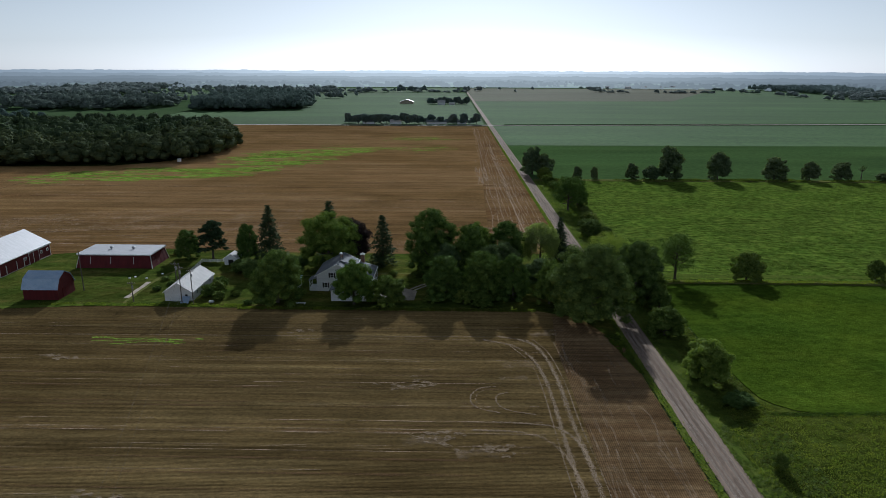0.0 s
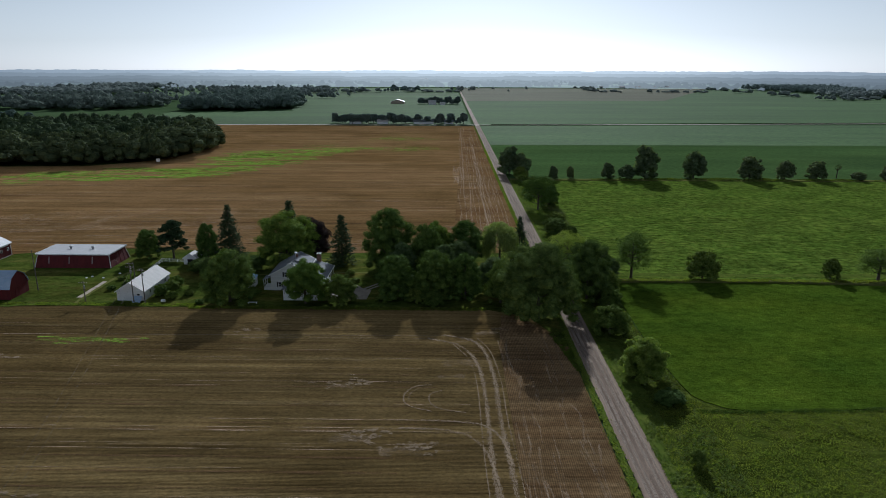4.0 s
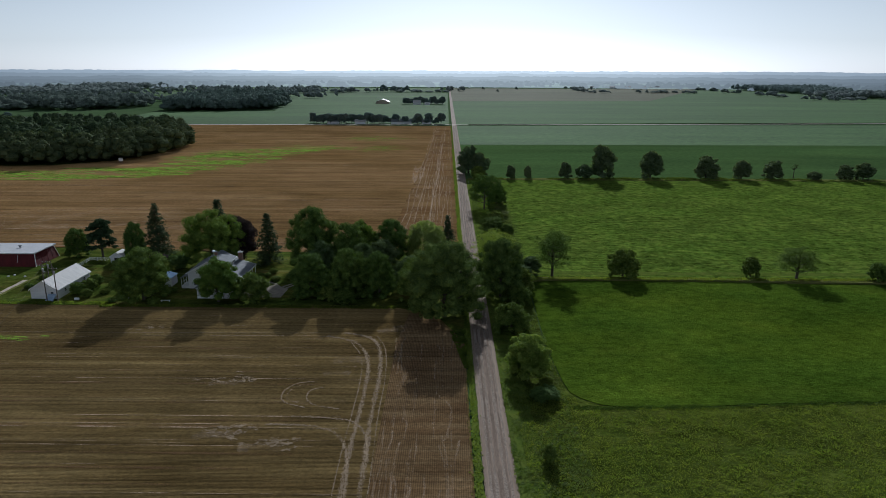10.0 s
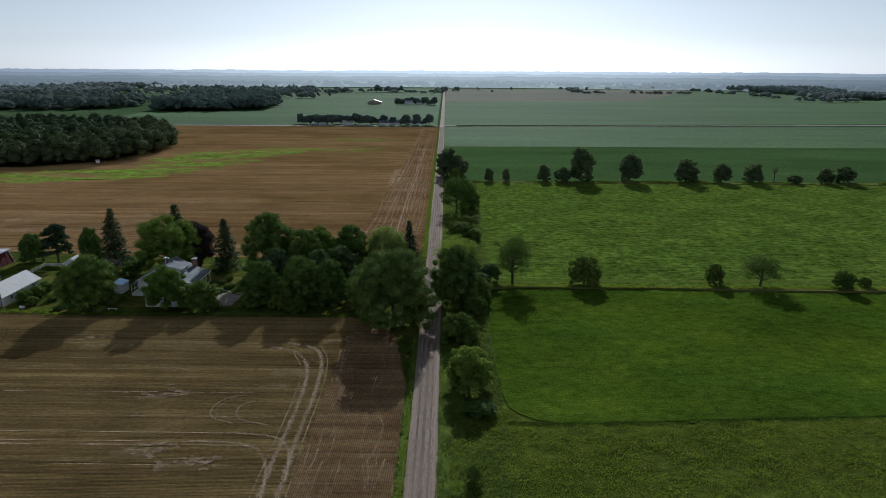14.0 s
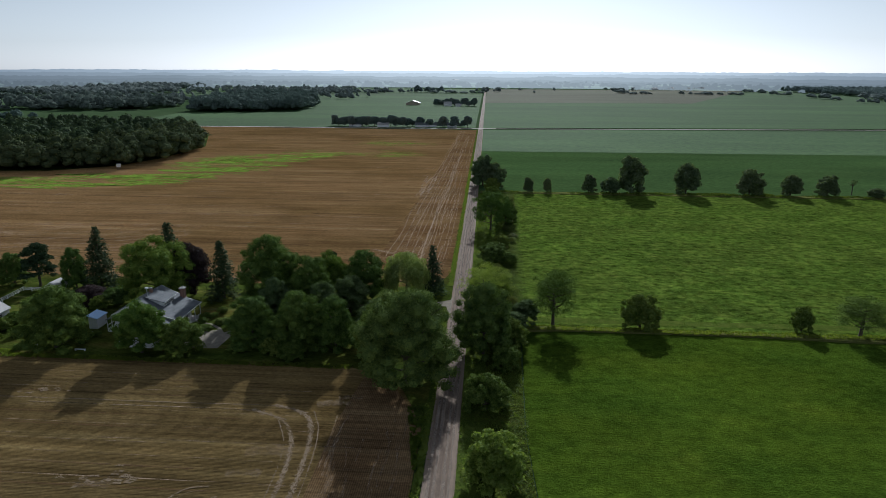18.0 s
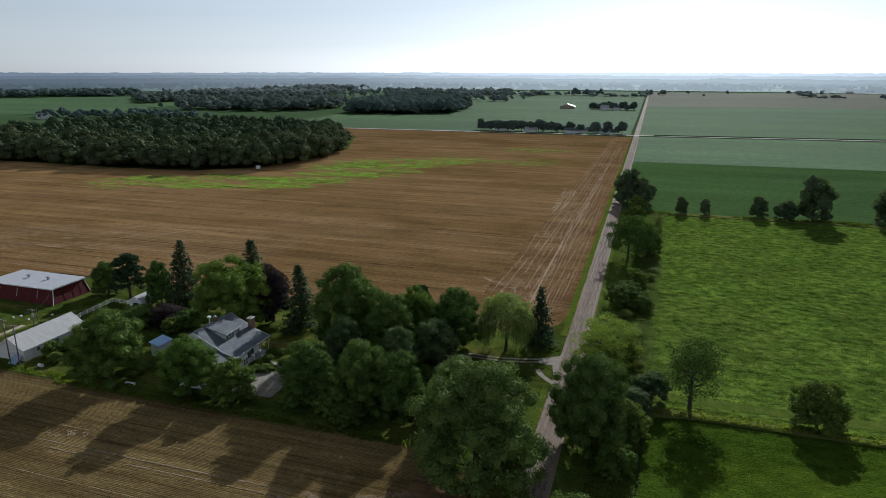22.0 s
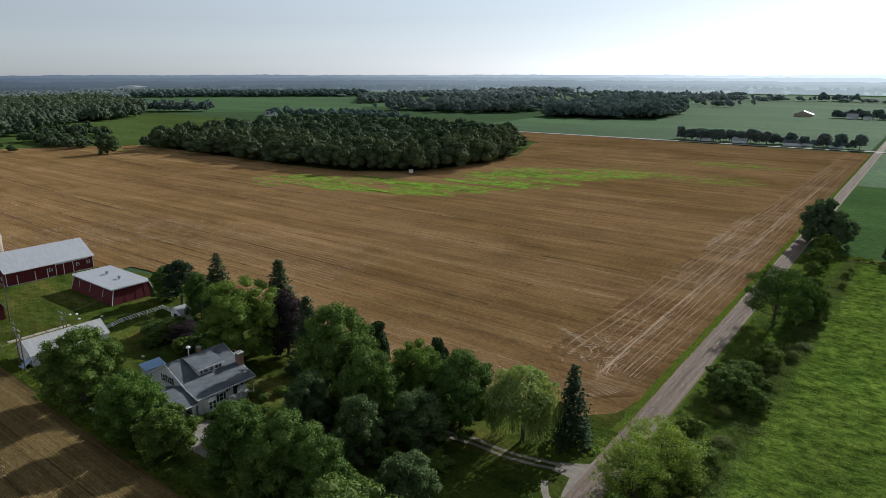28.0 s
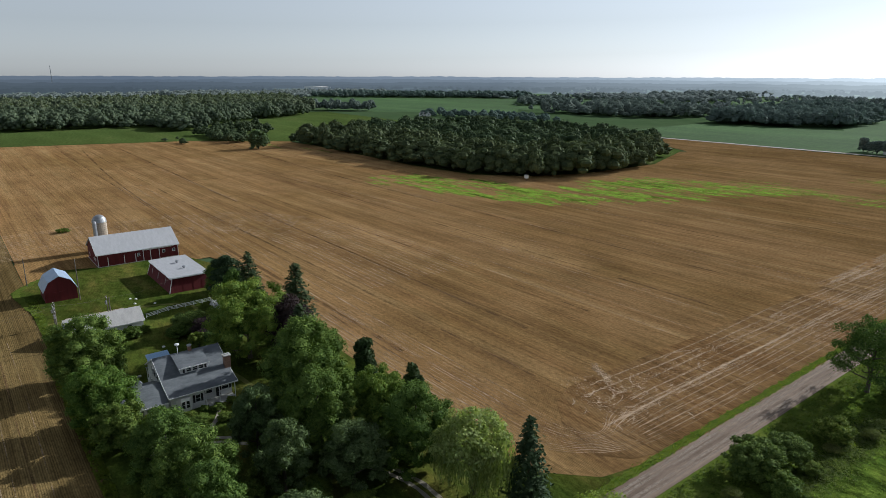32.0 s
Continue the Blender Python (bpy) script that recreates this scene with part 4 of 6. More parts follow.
def inside(poly, x, y):
    hit = False
    for (x0, y0), (x1, y1) in zip(poly, poly[1:] + poly[:1]):
        if (y0 > y) != (y1 > y) and x < (x1 - x0) * (y - y0) / (y1 - y0) + x0:
            hit = not hit
    return hit


def scatter(poly, gap, seed, h, w):
    rng = np.random.default_rng(seed)
    xs, ys = [q[0] for q in poly], [q[1] for q in poly]
    out, y, odd = [], min(ys), 0
    while y < max(ys):
        x = min(xs) + odd * gap / 2
        while x < max(xs):
            px, py = x + rng.uniform(-0.35, 0.35) * gap, y + rng.uniform(-0.35, 0.35) * gap
            if inside(poly, px, py):
                out.append((px, py, rng.uniform(*h), rng.uniform(*w)))
            x += gap
        y += gap * 0.87
        odd = 1 - odd
    return out


EDGE_T = templates(40, 6, 560, 0.034)
NEAR_T = templates(50, 6, 170, 0.05)
FAR_T = templates(60, 9, 110, 0.06, False)
DOT_T = templates(70, 9, 24, 0.11, False)
BLOCK = [(-490, 446), (-400, 442), (-300, 442), (-246, 450), (-200, 472), (-188, 508), (-187, 558), (-198, 606), (-258, 686), (-500, 700), (-530, 540)]
ALL = scatter(BLOCK, 11.5, 5, (12, 23), (11, 29))
sheet("woodland_floor", [(-500, 452), (-300, 446), (-240, 452), (-210, 478), (-196, 520), (-196, 600), (-236, 700), (-330, 762), (-500, 790), (-700, 780), (-540, 560)], 0.02, MEADOW, "shaded green floor of the wood", "ground")
EDGE = [q for q in ALL if q[1] < 505 or q[0] > -240]
woods("woodland_edge", EDGE, EDGE_T, WOODS, "dense dark green edge of the deciduous wood")
woods("woodland_block", [q for q in ALL if q not in EDGE], NEAR_T, WOODS, "closed dark green canopy of the deciduous wood")
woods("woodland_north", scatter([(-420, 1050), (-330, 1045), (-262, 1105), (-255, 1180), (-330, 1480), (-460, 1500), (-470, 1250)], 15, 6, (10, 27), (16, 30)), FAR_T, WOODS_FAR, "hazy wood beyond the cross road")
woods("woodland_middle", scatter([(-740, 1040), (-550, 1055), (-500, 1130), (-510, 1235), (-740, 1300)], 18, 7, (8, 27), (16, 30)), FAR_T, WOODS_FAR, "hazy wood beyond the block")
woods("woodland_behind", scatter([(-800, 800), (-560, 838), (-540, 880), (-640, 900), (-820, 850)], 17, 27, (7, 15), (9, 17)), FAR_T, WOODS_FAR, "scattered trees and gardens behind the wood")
WEST = scatter([(-850, -250), (-815, 150), (-803, 321), (-798, 380), (-722, 386), (-700, 418), (-770, 448), (-840, 520), (-900, 640), (-1010, 720), (-1500, 900), (-1500, -250)], 16, 8, (11, 26), (15, 25))
NEAR_WEST = [q for q in WEST if q[0] > -990]
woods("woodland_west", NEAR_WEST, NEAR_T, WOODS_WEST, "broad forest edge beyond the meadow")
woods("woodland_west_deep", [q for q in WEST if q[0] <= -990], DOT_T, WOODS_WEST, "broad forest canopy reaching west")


# ---------------------------------------------------------------- far country
def tree_line(x0, y0, x1, y1, gap, seed, h, w, wobble=6):
    rng = np.random.default_rng(seed)
    k = max(1, int(math.hypot(x1 - x0, y1 - y0) / gap))
    out, ph = [], rng.uniform(0, 6)
    for i in range(k):
        u = (i + rng.uniform(0, 1)) / k
        if math.sin(u * 9 + ph) + math.sin(u * 23 + ph * 2) * 0.7 + rng.normal(0, 0.5) > -0.45:
            big = rng.uniform(0.55, 1.25)
            out.append((x0 + (x1 - x0) * u + rng.uniform(-wobble, wobble), y0 + (y1 - y0) * u + rng.uniform(-wobble, wobble), rng.uniform(*h) * big, rng.uniform(*w) * big * 1.2))
    return out


woods("tree_belt", tree_line(-185, 1950, -75, 1965, 12, 11, (15, 19), (13, 17)) + tree_line(-185, 1965, -75, 1980, 12, 12, (15, 19), (13, 17)), FAR_T, WOODS_HAZED, "hazy belt of trees across the fields")
woods("tree_belt_east", tree_line(8, 2025, 90, 2035, 11, 13, (14, 19), (13, 17)) + tree_line(8, 2040, 90, 2050, 11, 14, (14, 19), (13, 17)), FAR_T, WOODS_HAZED, "hazy belt of trees beside the far lane")
woods("tree_belt_far_east", scatter([(985, 2260), (1045, 1740), (1110, 1750), (1300, 2300)], 18, 15, (16, 22), (14, 20)), FAR_T, WOODS_HAZED, "long hazy wood edge beyond the fields")
woods("meadow_thicket", scatter([(-655, 392), (-560, 386), (-530, 398), (-560, 420), (-650, 425)], 11, 16, (5, 12), (8, 14)) + scatter([(-720, 430), (-640, 428), (-600, 446), (-650, 492), (-750, 505)], 15, 19, (5, 13), (8, 16)) + scatter([(-572, 350), (-560, 352), (-562, 362), (-574, 360)], 8, 17, (4, 8), (6, 10)) + scatter([(-520, 445), (-500, 436), (-492, 456), (-515, 470)], 9, 18, (6, 11), (7, 11)), NEAR_T, WOODS, "low thicket at the meadow's edge")
woods("ditch_scrub", tree_line(-620, 380, -600, 330, 14, 18, (3, 5), (4, 7)), DOT_T, WOODS, "scattered scrub along the ditch")
rng = np.random.default_rng(99)
BANDS = {0: [], 1: []}
for gx in range(-4600, 3700, 420):
    for gy in range(-600, 4700, 420):
        cx, cy = gx + 210, gy + 210
        dist = math.hypot(cx, cy - 100)
        if dist > 2300 or dist < 950 or (abs(cx) < 1050 and cy < 2050 and not (cx < -650 and cy > 900)) or (cx > 600 and cy < 700) or (cx < 0 and cx > -1500 and cy < 950):
            continue
        az = math.degrees(math.atan2(cx, cy))
        if az < -105 or az > 60:
            continue
        west = min(1.0, max(0.0, (-az - 12) / 40))
        p_wood = (0.12 if dist < 1900 else 0.3) + 0.5 * west + (0.2 if az < -8 else 0)
        k = 0 if dist < 1900 else 1
        gap = (19, 26)[k]
        seed = (gx * 7 + gy * 13) % 100003
        if rng.uniform() < p_wood:
            a, b = rng.uniform(60, 210) + 60 * west, rng.uniform(40, 200) + 60 * west
            ox, oy = rng.uniform(-60, 60), rng.uniform(-60, 60)
            BANDS[k] += scatter([(cx + ox - a, cy + oy - b), (cx + ox + a * 0.8, cy + oy - b * 0.9), (cx + ox + a, cy + oy + b * 0.7), (cx + ox - a * 0.7, cy + oy + b)], gap, seed, (10, 21), (gap * 0.8, gap * 1.5))
        if rng.uniform() < 0.75 + 0.2 * west:
            y2 = gy + rng.uniform(-30, 30)
            BANDS[k] += tree_line(gx, gy, gx + 420, y2, gap * 0.55, seed + 1, (7, 14), (gap * 0.6, gap * 1.1), 9)
        if rng.uniform() < 0.5 + 0.3 * west:
            BANDS[k] += tree_line(gx, gy, gx + rng.uniform(-30, 30), gy + 420, gap * 1.1, seed + 2, (8, 16), (gap * 0.5, gap), 12)
        for _ in range(int((40 if az < -6 else 6) * rng.uniform())):
            BANDS[k].append((gx + rng.uniform(0, 420), gy + rng.uniform(0, 420), rng.uniform(7, 15), rng.uniform(8, 15)))
        if rng.uniform() < 0.75:
            m = (SOY_FAR, SOY_FAR, WHEAT_FAR, SOY_DARK, SOY_FAR, SOY_FAR)[int(rng.uniform(0, 6))]
            sheet("far_field", [(gx + 6, gy + 6), (gx + 412, gy + 6), (gx + 412, gy + 412), (gx + 6, gy + 412)], 0.02, m, "distant farm field in haze", "field")
rng = np.random.default_rng(55)
for i in range(46):
    cx, cy = rng.uniform(-760, -270), rng.uniform(1260, 2200)
    if cx > -470 and cy < 1500:
        continue
    for j in range(int(rng.uniform(2, 14))):
        q = rng.uniform(-60, 60)
        BANDS[1].append((cx + q, cy + rng.uniform(-9, 9), rng.uniform(7, 18), rng.uniform(9, 18)))
WEST_FIELD = [(-1700, 1060), (-1260, 1500), (-790, 1030), (-830, 900), (-1020, 760)]
for k in (0, 1):
    BANDS[k] = [q for q in BANDS[k] if not inside(WEST_FIELD, q[0], q[1])]
sheet("far_field_west", WEST_FIELD, 0.06, SOY_FAR, "broad pale green field before the far forest", "field")
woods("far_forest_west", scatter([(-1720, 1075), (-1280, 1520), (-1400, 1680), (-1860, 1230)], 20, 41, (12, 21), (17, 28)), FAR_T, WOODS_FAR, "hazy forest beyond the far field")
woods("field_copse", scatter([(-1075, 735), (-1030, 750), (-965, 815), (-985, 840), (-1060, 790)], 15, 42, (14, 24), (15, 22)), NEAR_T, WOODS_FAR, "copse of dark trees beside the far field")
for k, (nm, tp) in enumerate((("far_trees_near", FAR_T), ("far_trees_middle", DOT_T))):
    woods(nm, BANDS[k], tp, (WOODS_FAR, WOODS_HAZED)[k], "scattered woods and hedgerow trees far off", "trees")

# These trees glow: their haze is painted as emission.
FAR_WOOD = haze_glow_mat("distant_trees", 0.38, DARK_WOOD)
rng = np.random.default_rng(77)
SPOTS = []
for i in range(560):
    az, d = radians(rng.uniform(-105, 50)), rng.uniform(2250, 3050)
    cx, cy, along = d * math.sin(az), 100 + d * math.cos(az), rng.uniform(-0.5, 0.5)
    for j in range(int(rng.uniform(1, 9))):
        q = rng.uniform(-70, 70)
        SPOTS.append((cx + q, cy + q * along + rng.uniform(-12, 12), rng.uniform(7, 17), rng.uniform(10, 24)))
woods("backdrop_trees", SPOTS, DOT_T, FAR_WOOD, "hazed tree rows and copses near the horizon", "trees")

# trees round the farmsteads at the cross road
rng = np.random.default_rng(7)
for i in range(34):
    x = -133 + i * 4.9 + rng.uniform(-1.5, 1.5)
    small = x > -40 and i % 3 != 0
    plant(("distant_a", "distant_b")[i % 2], x, 816 + rng.uniform(0, 16) + x * 0.03, rng.uniform(5, 9) if small else rng.uniform(10, 15), rng.uniform(5, 8) if small else rng.uniform(9, 13),
          "tree", "dark tree round a distant farmstead", "tree", "cross road trees")
for i in range(16):
    x = -48 + i * 5 + rng.uniform(-2, 2)
    plant(("distant_a", "distant_b")[i % 2], x, 1268 + rng.uniform(0, 25), rng.uniform(9, 17), rng.uniform(9, 14), "tree", "hazy tree round a far farmstead", "tree", "far farmstead trees")


# ---------------------------------------------------------------- buildings
def gable_parts(ob, x0, x1, y0, y1, eave, ridge, axis, wall_m, roof_m, over=0.45, th=0.16, shift=0.0, trim=None):
    """Walls, two roof slopes and fascia under ob, whose base is at the origin of these numbers. axis: the ridge's direction."""
    def at(u, v, z):
        return (v, u, z) if axis == "y" else (u, v, z)
    u0, u1, v0, v1 = (y0, y1, x0, x1) if axis == "y" else (x0, x1, y0, y1)
    vm = (v0 + v1) / 2 + shift
    for u, d in ((u0, 0.2), (u1 - 0.2, 0.2)):
        a, b = [at(u, v, z) for v, z in ((v0, -0.3), (v1, -0.3), (v1, eave), (vm, ridge - 0.05), (v0, eave))], None
        b = [at(u + d, v, z) for v, z in ((v0, -0.3), (v1, -0.3), (v1, eave), (vm, ridge - 0.05), (v0, eave))]
        part("wall", Shape().add(a + b, [(0, 1, 2, 3, 4), (9, 8, 7, 6, 5)] + [(i, i + 5, (i + 1) % 5 + 5, (i + 1) % 5) for i in range(5)]), wall_m, ob)
    for v, d in ((v0, 0.2), (v1 - 0.2, 0.2)):
        p, q = at(u0 + 0.2, v, -0.3), at(u1 - 0.2, v + d, eave - 0.02)
        part("wall", Shape().box(p[0], q[0], p[1], q[1], p[2], q[2]), wall_m, ob)
    for ve in (v0, v1):
        sl = (ridge - eave) / abs(vm - ve)
        vo = ve + (over if ve > vm else -over)
        pts = [at(u0 - over, vm, ridge + th), at(u1 + over, vm, ridge + th), at(u1 + over, vo, eave + th - sl * over), at(u0 - over, vo, eave + th - sl * over)]
        roof = part("roof", Shape().slab(pts, th), roof_m, ob)
        if trim:
            e = Shape()
            lo, hi = at(u0 - over, vo, eave - sl * over - 0.12), at(u1 + over, vo + (0.05 if ve > vm else -0.05), eave - sl * over + th)
            e.box(min(lo[0], hi[0]), max(lo[0], hi[0]), min(lo[1], hi[1]), max(lo[1], hi[1]), lo[2], hi[2])
            for u in (u0 - over - 0.05, u1 + over):
                e.slab([at(u, vm, ridge + th + 0.02), at(u + 0.05, vm, ridge + th + 0.02), at(u + 0.05, vo, eave + th - sl * over + 0.02), at(u, vo, eave + th - sl * over + 0.02)], 0.25)
            part("fascia", e, trim, roof, "painted roof edge board")


def window(ob, x, y, z, w, h, face, shutters=False, name="window"):
    """A framed window on a wall that faces '+x', '-x', '+y' or '-y'."""
    s = 1 if face[0] == "+" else -1

    def bx(sh, a0, a1, z0, z1, d0, d1):
        d0, d1 = sorted((s * d0, s * d1))
        return sh.box(x + d0, x + d1, y + a0, y + a1, z0, z1) if face[1] == "x" else sh.box(x + a0, x + a1, y + d0, y + d1, z0, z1)
    fr = Shape()
    for a0, a1, z0, z1 in ((-w / 2 - 0.12, -w / 2, z - h / 2 - 0.12, z + h / 2 + 0.12), (w / 2, w / 2 + 0.12, z - h / 2 - 0.12, z + h / 2 + 0.12), (-w / 2, w / 2, z + h / 2, z + h / 2 + 0.12), (-w / 2, w / 2, z - h / 2 - 0.12, z - h / 2), (-w / 2, w / 2, z - 0.03, z + 0.03)):
        bx(fr, a0, a1, z0, z1, -0.03, 0.1)
    win = part(name, fr, TRIM, ob, "white painted window frame")
    part("pane", bx(Shape(), -w / 2, w / 2, z - h / 2, z + h / 2, 0.0, 0.04), GLASS, win, "dark glass pane")
    if shutters:
        for k in (-1, 1):
            a = k * (w / 2 + 0.36)
            part("shutter", bx(Shape(), a - 0.22, a + 0.22, z - h / 2 - 0.1, z + h / 2 + 0.1, 0.0, 0.06), SHUTTER, win, "black louvred shutter")


def bar(ob, name, x0, x1, y0, y1, z0, z1, m, label=""):
    return part(name, Shape().box(x0, x1, y0, y1, z0, z1), m, ob, label)


# great red barn
ob = thing("barn", -157.3, 214.3, "large dark red barn with a grey metal roof", "barn")
gable_parts(ob, -8.8, 8.9, -13.8, 13.8, 4.8, 9.5, "y", RED, METAL, 0.5, trim=TRIM)
for y in (-13.8, 13.7):
    bar(ob, "corner_board", 8.85, 9.0, y, y + 0.16, 0, 4.6, TRIM, "white corner board")
for y, h in ((-10.6, 3.3), (-5.2, 3.3), (-1.4, 3.3)):
    bar(ob, "door_strip", 8.9, 9.02, y, y + 0.22, 0.3, h, TRIM, "narrow white vertical strip")
door = bar(ob, "sliding_door", 8.92, 9.06, 1.4, 7.6, 0.1, 4.0, RED, "wide red sliding door")
for y in (1.3, 3.8, 6.9):
    bar(door, "door_frame", 9.06, 9.12, y, y + 0.2, 0.1, 4.1, TRIM, "white door frame board")
bar(door, "track", 9.02, 9.2, 1.2, 12.2, 4.05, 4.25, TRIM, "pale sliding door track")
bar(ob, "upper_track", 9.0, 9.1, 9.5, 13.0, 4.45, 4.62, TRIM, "short pale rail under the eave")
for y in (-0.2, 8.6, 12.2):
    window(ob, 8.9, y, 2.7, 0.8, 0.9, "+x")
for x in (-5, 3, 5.2):
    window(ob, x, -13.8, 2.2, 0.7, 0.9, "-y")
bar(ob, "foundation", -8.9, 9.0, -13.9, 13.9, -0.3, 0.25, CONCRETE, "grey concrete foundation")

# silo behind the barn
ob = thing("silo", -173.5, 206.8, "tall concrete stave silo with a metal dome", "silo")
part("body", Shape().lathe(0, 0, [(2.55, -0.3), (2.55, 11.6)], 24), SILO, ob, "pale concrete staves")
part("dome", Shape().lathe(0, 0, [(2.7, 11.5), (2.66, 11.8), (2.4, 12.8), (1.8, 13.6), (0.9, 14.15), (0.05, 14.3)], 24), STEEL, ob, "ribbed galvanised dome")
for z in [0.5 + 0.75 * i for i in range(15)]:
    part("hoop", Shape().lathe(0, 0, [(2.56, z), (2.58, z), (2.58, z + 0.05), (2.56, z + 0.05)], 24), POLE, ob)
part("chute", Shape().lathe(2.1, -2.1, [(0.75, -0.2), (0.75, 11.4), (0.5, 12.3), (0.02, 12.6)], 12), STEEL, ob, "round grey unloading chute")

# long low red shed
ob = thing("machine_shed", -116.7, 219.1, "long low red shed with a flat pale metal roof", "shed")
LOW = [(-13.2, -6.9), (13.2, -6.9), (13.2, 6.9), (-13.2, 6.9)]
TOP = [(-12.3, -5.5), (12.3, -5.5), (12.3, 5.5), (-12.3, 5.5)]
for i in range(4):
    j = (i + 1) % 4
    part("wall", Shape().slab([(*LOW[i], -0.1), (*LOW[j], -0.1), (*TOP[j], 4.72), (*TOP[i], 4.72)], 0.12), RED, ob, "dark red battered plank wall")
roof = part("roof", Shape().slab([(-12.9, -6.1, 4.75), (12.9, -6.1, 4.75), (12.9, 6.1, 5.05), (-12.9, 6.1, 5.05)], 0.14), METAL, ob, "pale grey metal roof")
bar(roof, "fascia", -12.9, 12.9, -6.16, -6.1, 4.45, 4.78, TRIM, "white roof edge board")
bar(roof, "fascia", 12.9, 12.96, -6.1, 6.1, 4.6, 5.0, TRIM, "white roof edge board")
bar(roof, "fascia", -12.96, -12.9, -6.1, 6.1, 4.6, 5.0, TRIM, "white roof edge board")
for x in (-4.2, 3.6):
    part("roof_vent", Shape().lathe(x, 0.8, [(0.35, 4.8), (0.35, 5.4), (0.62, 5.45), (0.62, 5.7), (0.05, 5.9)], 12), STEEL, roof, "round white roof ventilator")
for x, y in ((-12.5, -5.7), (12.3, -5.7), (12.3, 5.5), (-12.5, 5.5)):
    part("corner_board", Shape().tube([(math.copysign(13.22, x), math.copysign(6.92, y), 0.0), (math.copysign(12.34, x), math.copysign(5.54, y), 4.6)], [0.12, 0.12], 4), TRIM, ob, "white corner board")
for x in (-8.5, -1.5, 6.5):
    part("door_strip", Shape().slab([(x, -6.52, 1.5), (x + 0.25, -6.52, 1.5), (x + 0.25, -5.86, 3.8), (x, -5.86, 3.8)], 0.06), CONCRETE, ob, "faded pale door strip")
for y in (-2.6, 0.6, 3.4):
    part("batten", Shape().slab([(13.24, y, 0.0), (13.24, y + 0.16, 0.0), (12.38, y + 0.16, 4.5), (12.38, y, 4.5)], 0.06), RED, ob)

# gambrel shed
ob = thing("gambrel_shed", -122.3, 184.2, "red gambrel shed with a pale blue metal roof", "shed")
prof = [(-4.0, 3.7), (-2.7, 6.1), (0.3, 7.7), (3.3, 6.1), (4.7, 3.7)]
for x in (-5.2, 5.0):
    pts = [(x, -4.0, -0.3)] + [(x, y, z) for y, z in prof] + [(x, 4.7, -0.3)]
    pts = [pts[0], pts[6], pts[5], pts[4], pts[3], pts[2], pts[1]]
    part("wall", Shape().add(pts + [(a + 0.2, b, c) for a, b, c in pts], [tuple(range(7)), tuple(range(13, 6, -1))] + [(i, i + 7, (i + 1) % 7 + 7, (i + 1) % 7) for i in range(7)]), RED, ob)
bar(ob, "wall", -5.0, 5.0, -4.0, -3.8, -0.3, 3.7, RED)
bar(ob, "wall", -5.0, 5.0, 4.5, 4.7, -0.3, 3.7, RED)
ROOFP = [(-4.4, 3.3), (-2.8, 6.3), (0.3, 7.95), (3.4, 6.3), (5.1, 3.3)]
for (ya, za), (yb, zb) in zip(ROOFP, ROOFP[1:]):
    part("roof", Shape().slab([(-5.5, ya, za), (5.5, ya, za), (5.5, yb, zb), (-5.5, yb, zb)], 0.12), METAL_B, ob, "bluish galvanised roof slope")
bar(ob, "door", 5.2, 5.28, -1.6, 1.6, 0.1, 3.0, RED, "red plank door")

# white shed
ob = thing("white_shed", -81.2, 189.3, "white wooden shed with a worn pale roof", "shed")
gable_parts(ob, -4.1, 4.1, -8.9, 8.9, 3.0, 5.6, "y", WHITE, METAL_W, 0.35, trim=TRIM)
bar(ob, "door", -1.2, 0.9, -8.98, -8.9, 0.0, 2.2, WHITE, "white plank door")
window(ob, 2.4, -8.9, 1.7, 0.8, 1.0, "-y")
for y in (-5, 0.5, 5.5):
    window(ob, 4.1, y, 1.8, 0.9, 0.9, "+x")
part("bulkhead", Shape().slab([(1.2, -9.0, 1.6), (3.6, -9.0, 1.6), (3.6, -11.2, 0.1), (1.2, -11.2, 0.1)], 0.1), METAL_B, ob, "sloping grey hatch door")

# small white shed behind the fence
ob = thing("garden_shed", -77.9, 219.6, "small white shed with a dark doorway", "shed")
gable_parts(ob, -2.3, 2.3, -2.2, 2.2, 2.4, 3.9, "y", WHITE, METAL_W, 0.3, trim=TRIM)
# No opening in the wall: a near-black panel paints the doorway's shade.
bar(ob, "doorway", -0.9, 0.9, -2.26, -2.2, 0.0, 2.0, DARK, "dark panel painted as an open doorway's shade")

# blue-roofed shed beside the house
ob = thing("tool_shed", -49.4, 194.7, "small white shed with a light blue roof", "shed")
for b_ in ((-1.2, 1.2, -2.2, -2.05), (-1.2, 1.2, 2.05, 2.2), (-1.2, -1.05, -2.05, 2.05), (1.05, 1.2, -2.05, 2.05)):
    bar(ob, "wall", *b_, -0.2, 2.9, WHITE)
part("roof", Shape().slab([(-1.5, -2.5, 3.75), (1.5, -2.5, 2.95), (1.5, 2.5, 2.95), (-1.5, 2.5, 3.75)], 0.1), BLUE, ob, "light blue metal roof")
bar(ob, "wall", -1.2, -1.05, -2.05, 2.05, 2.9, 3.55, WHITE)

# farmhouse
ob = thing("farmhouse", -35.7, 197.3, "white farmhouse with grey shingle roof and brick chimney", "house")
H0, H1 = -6.6, 6.6
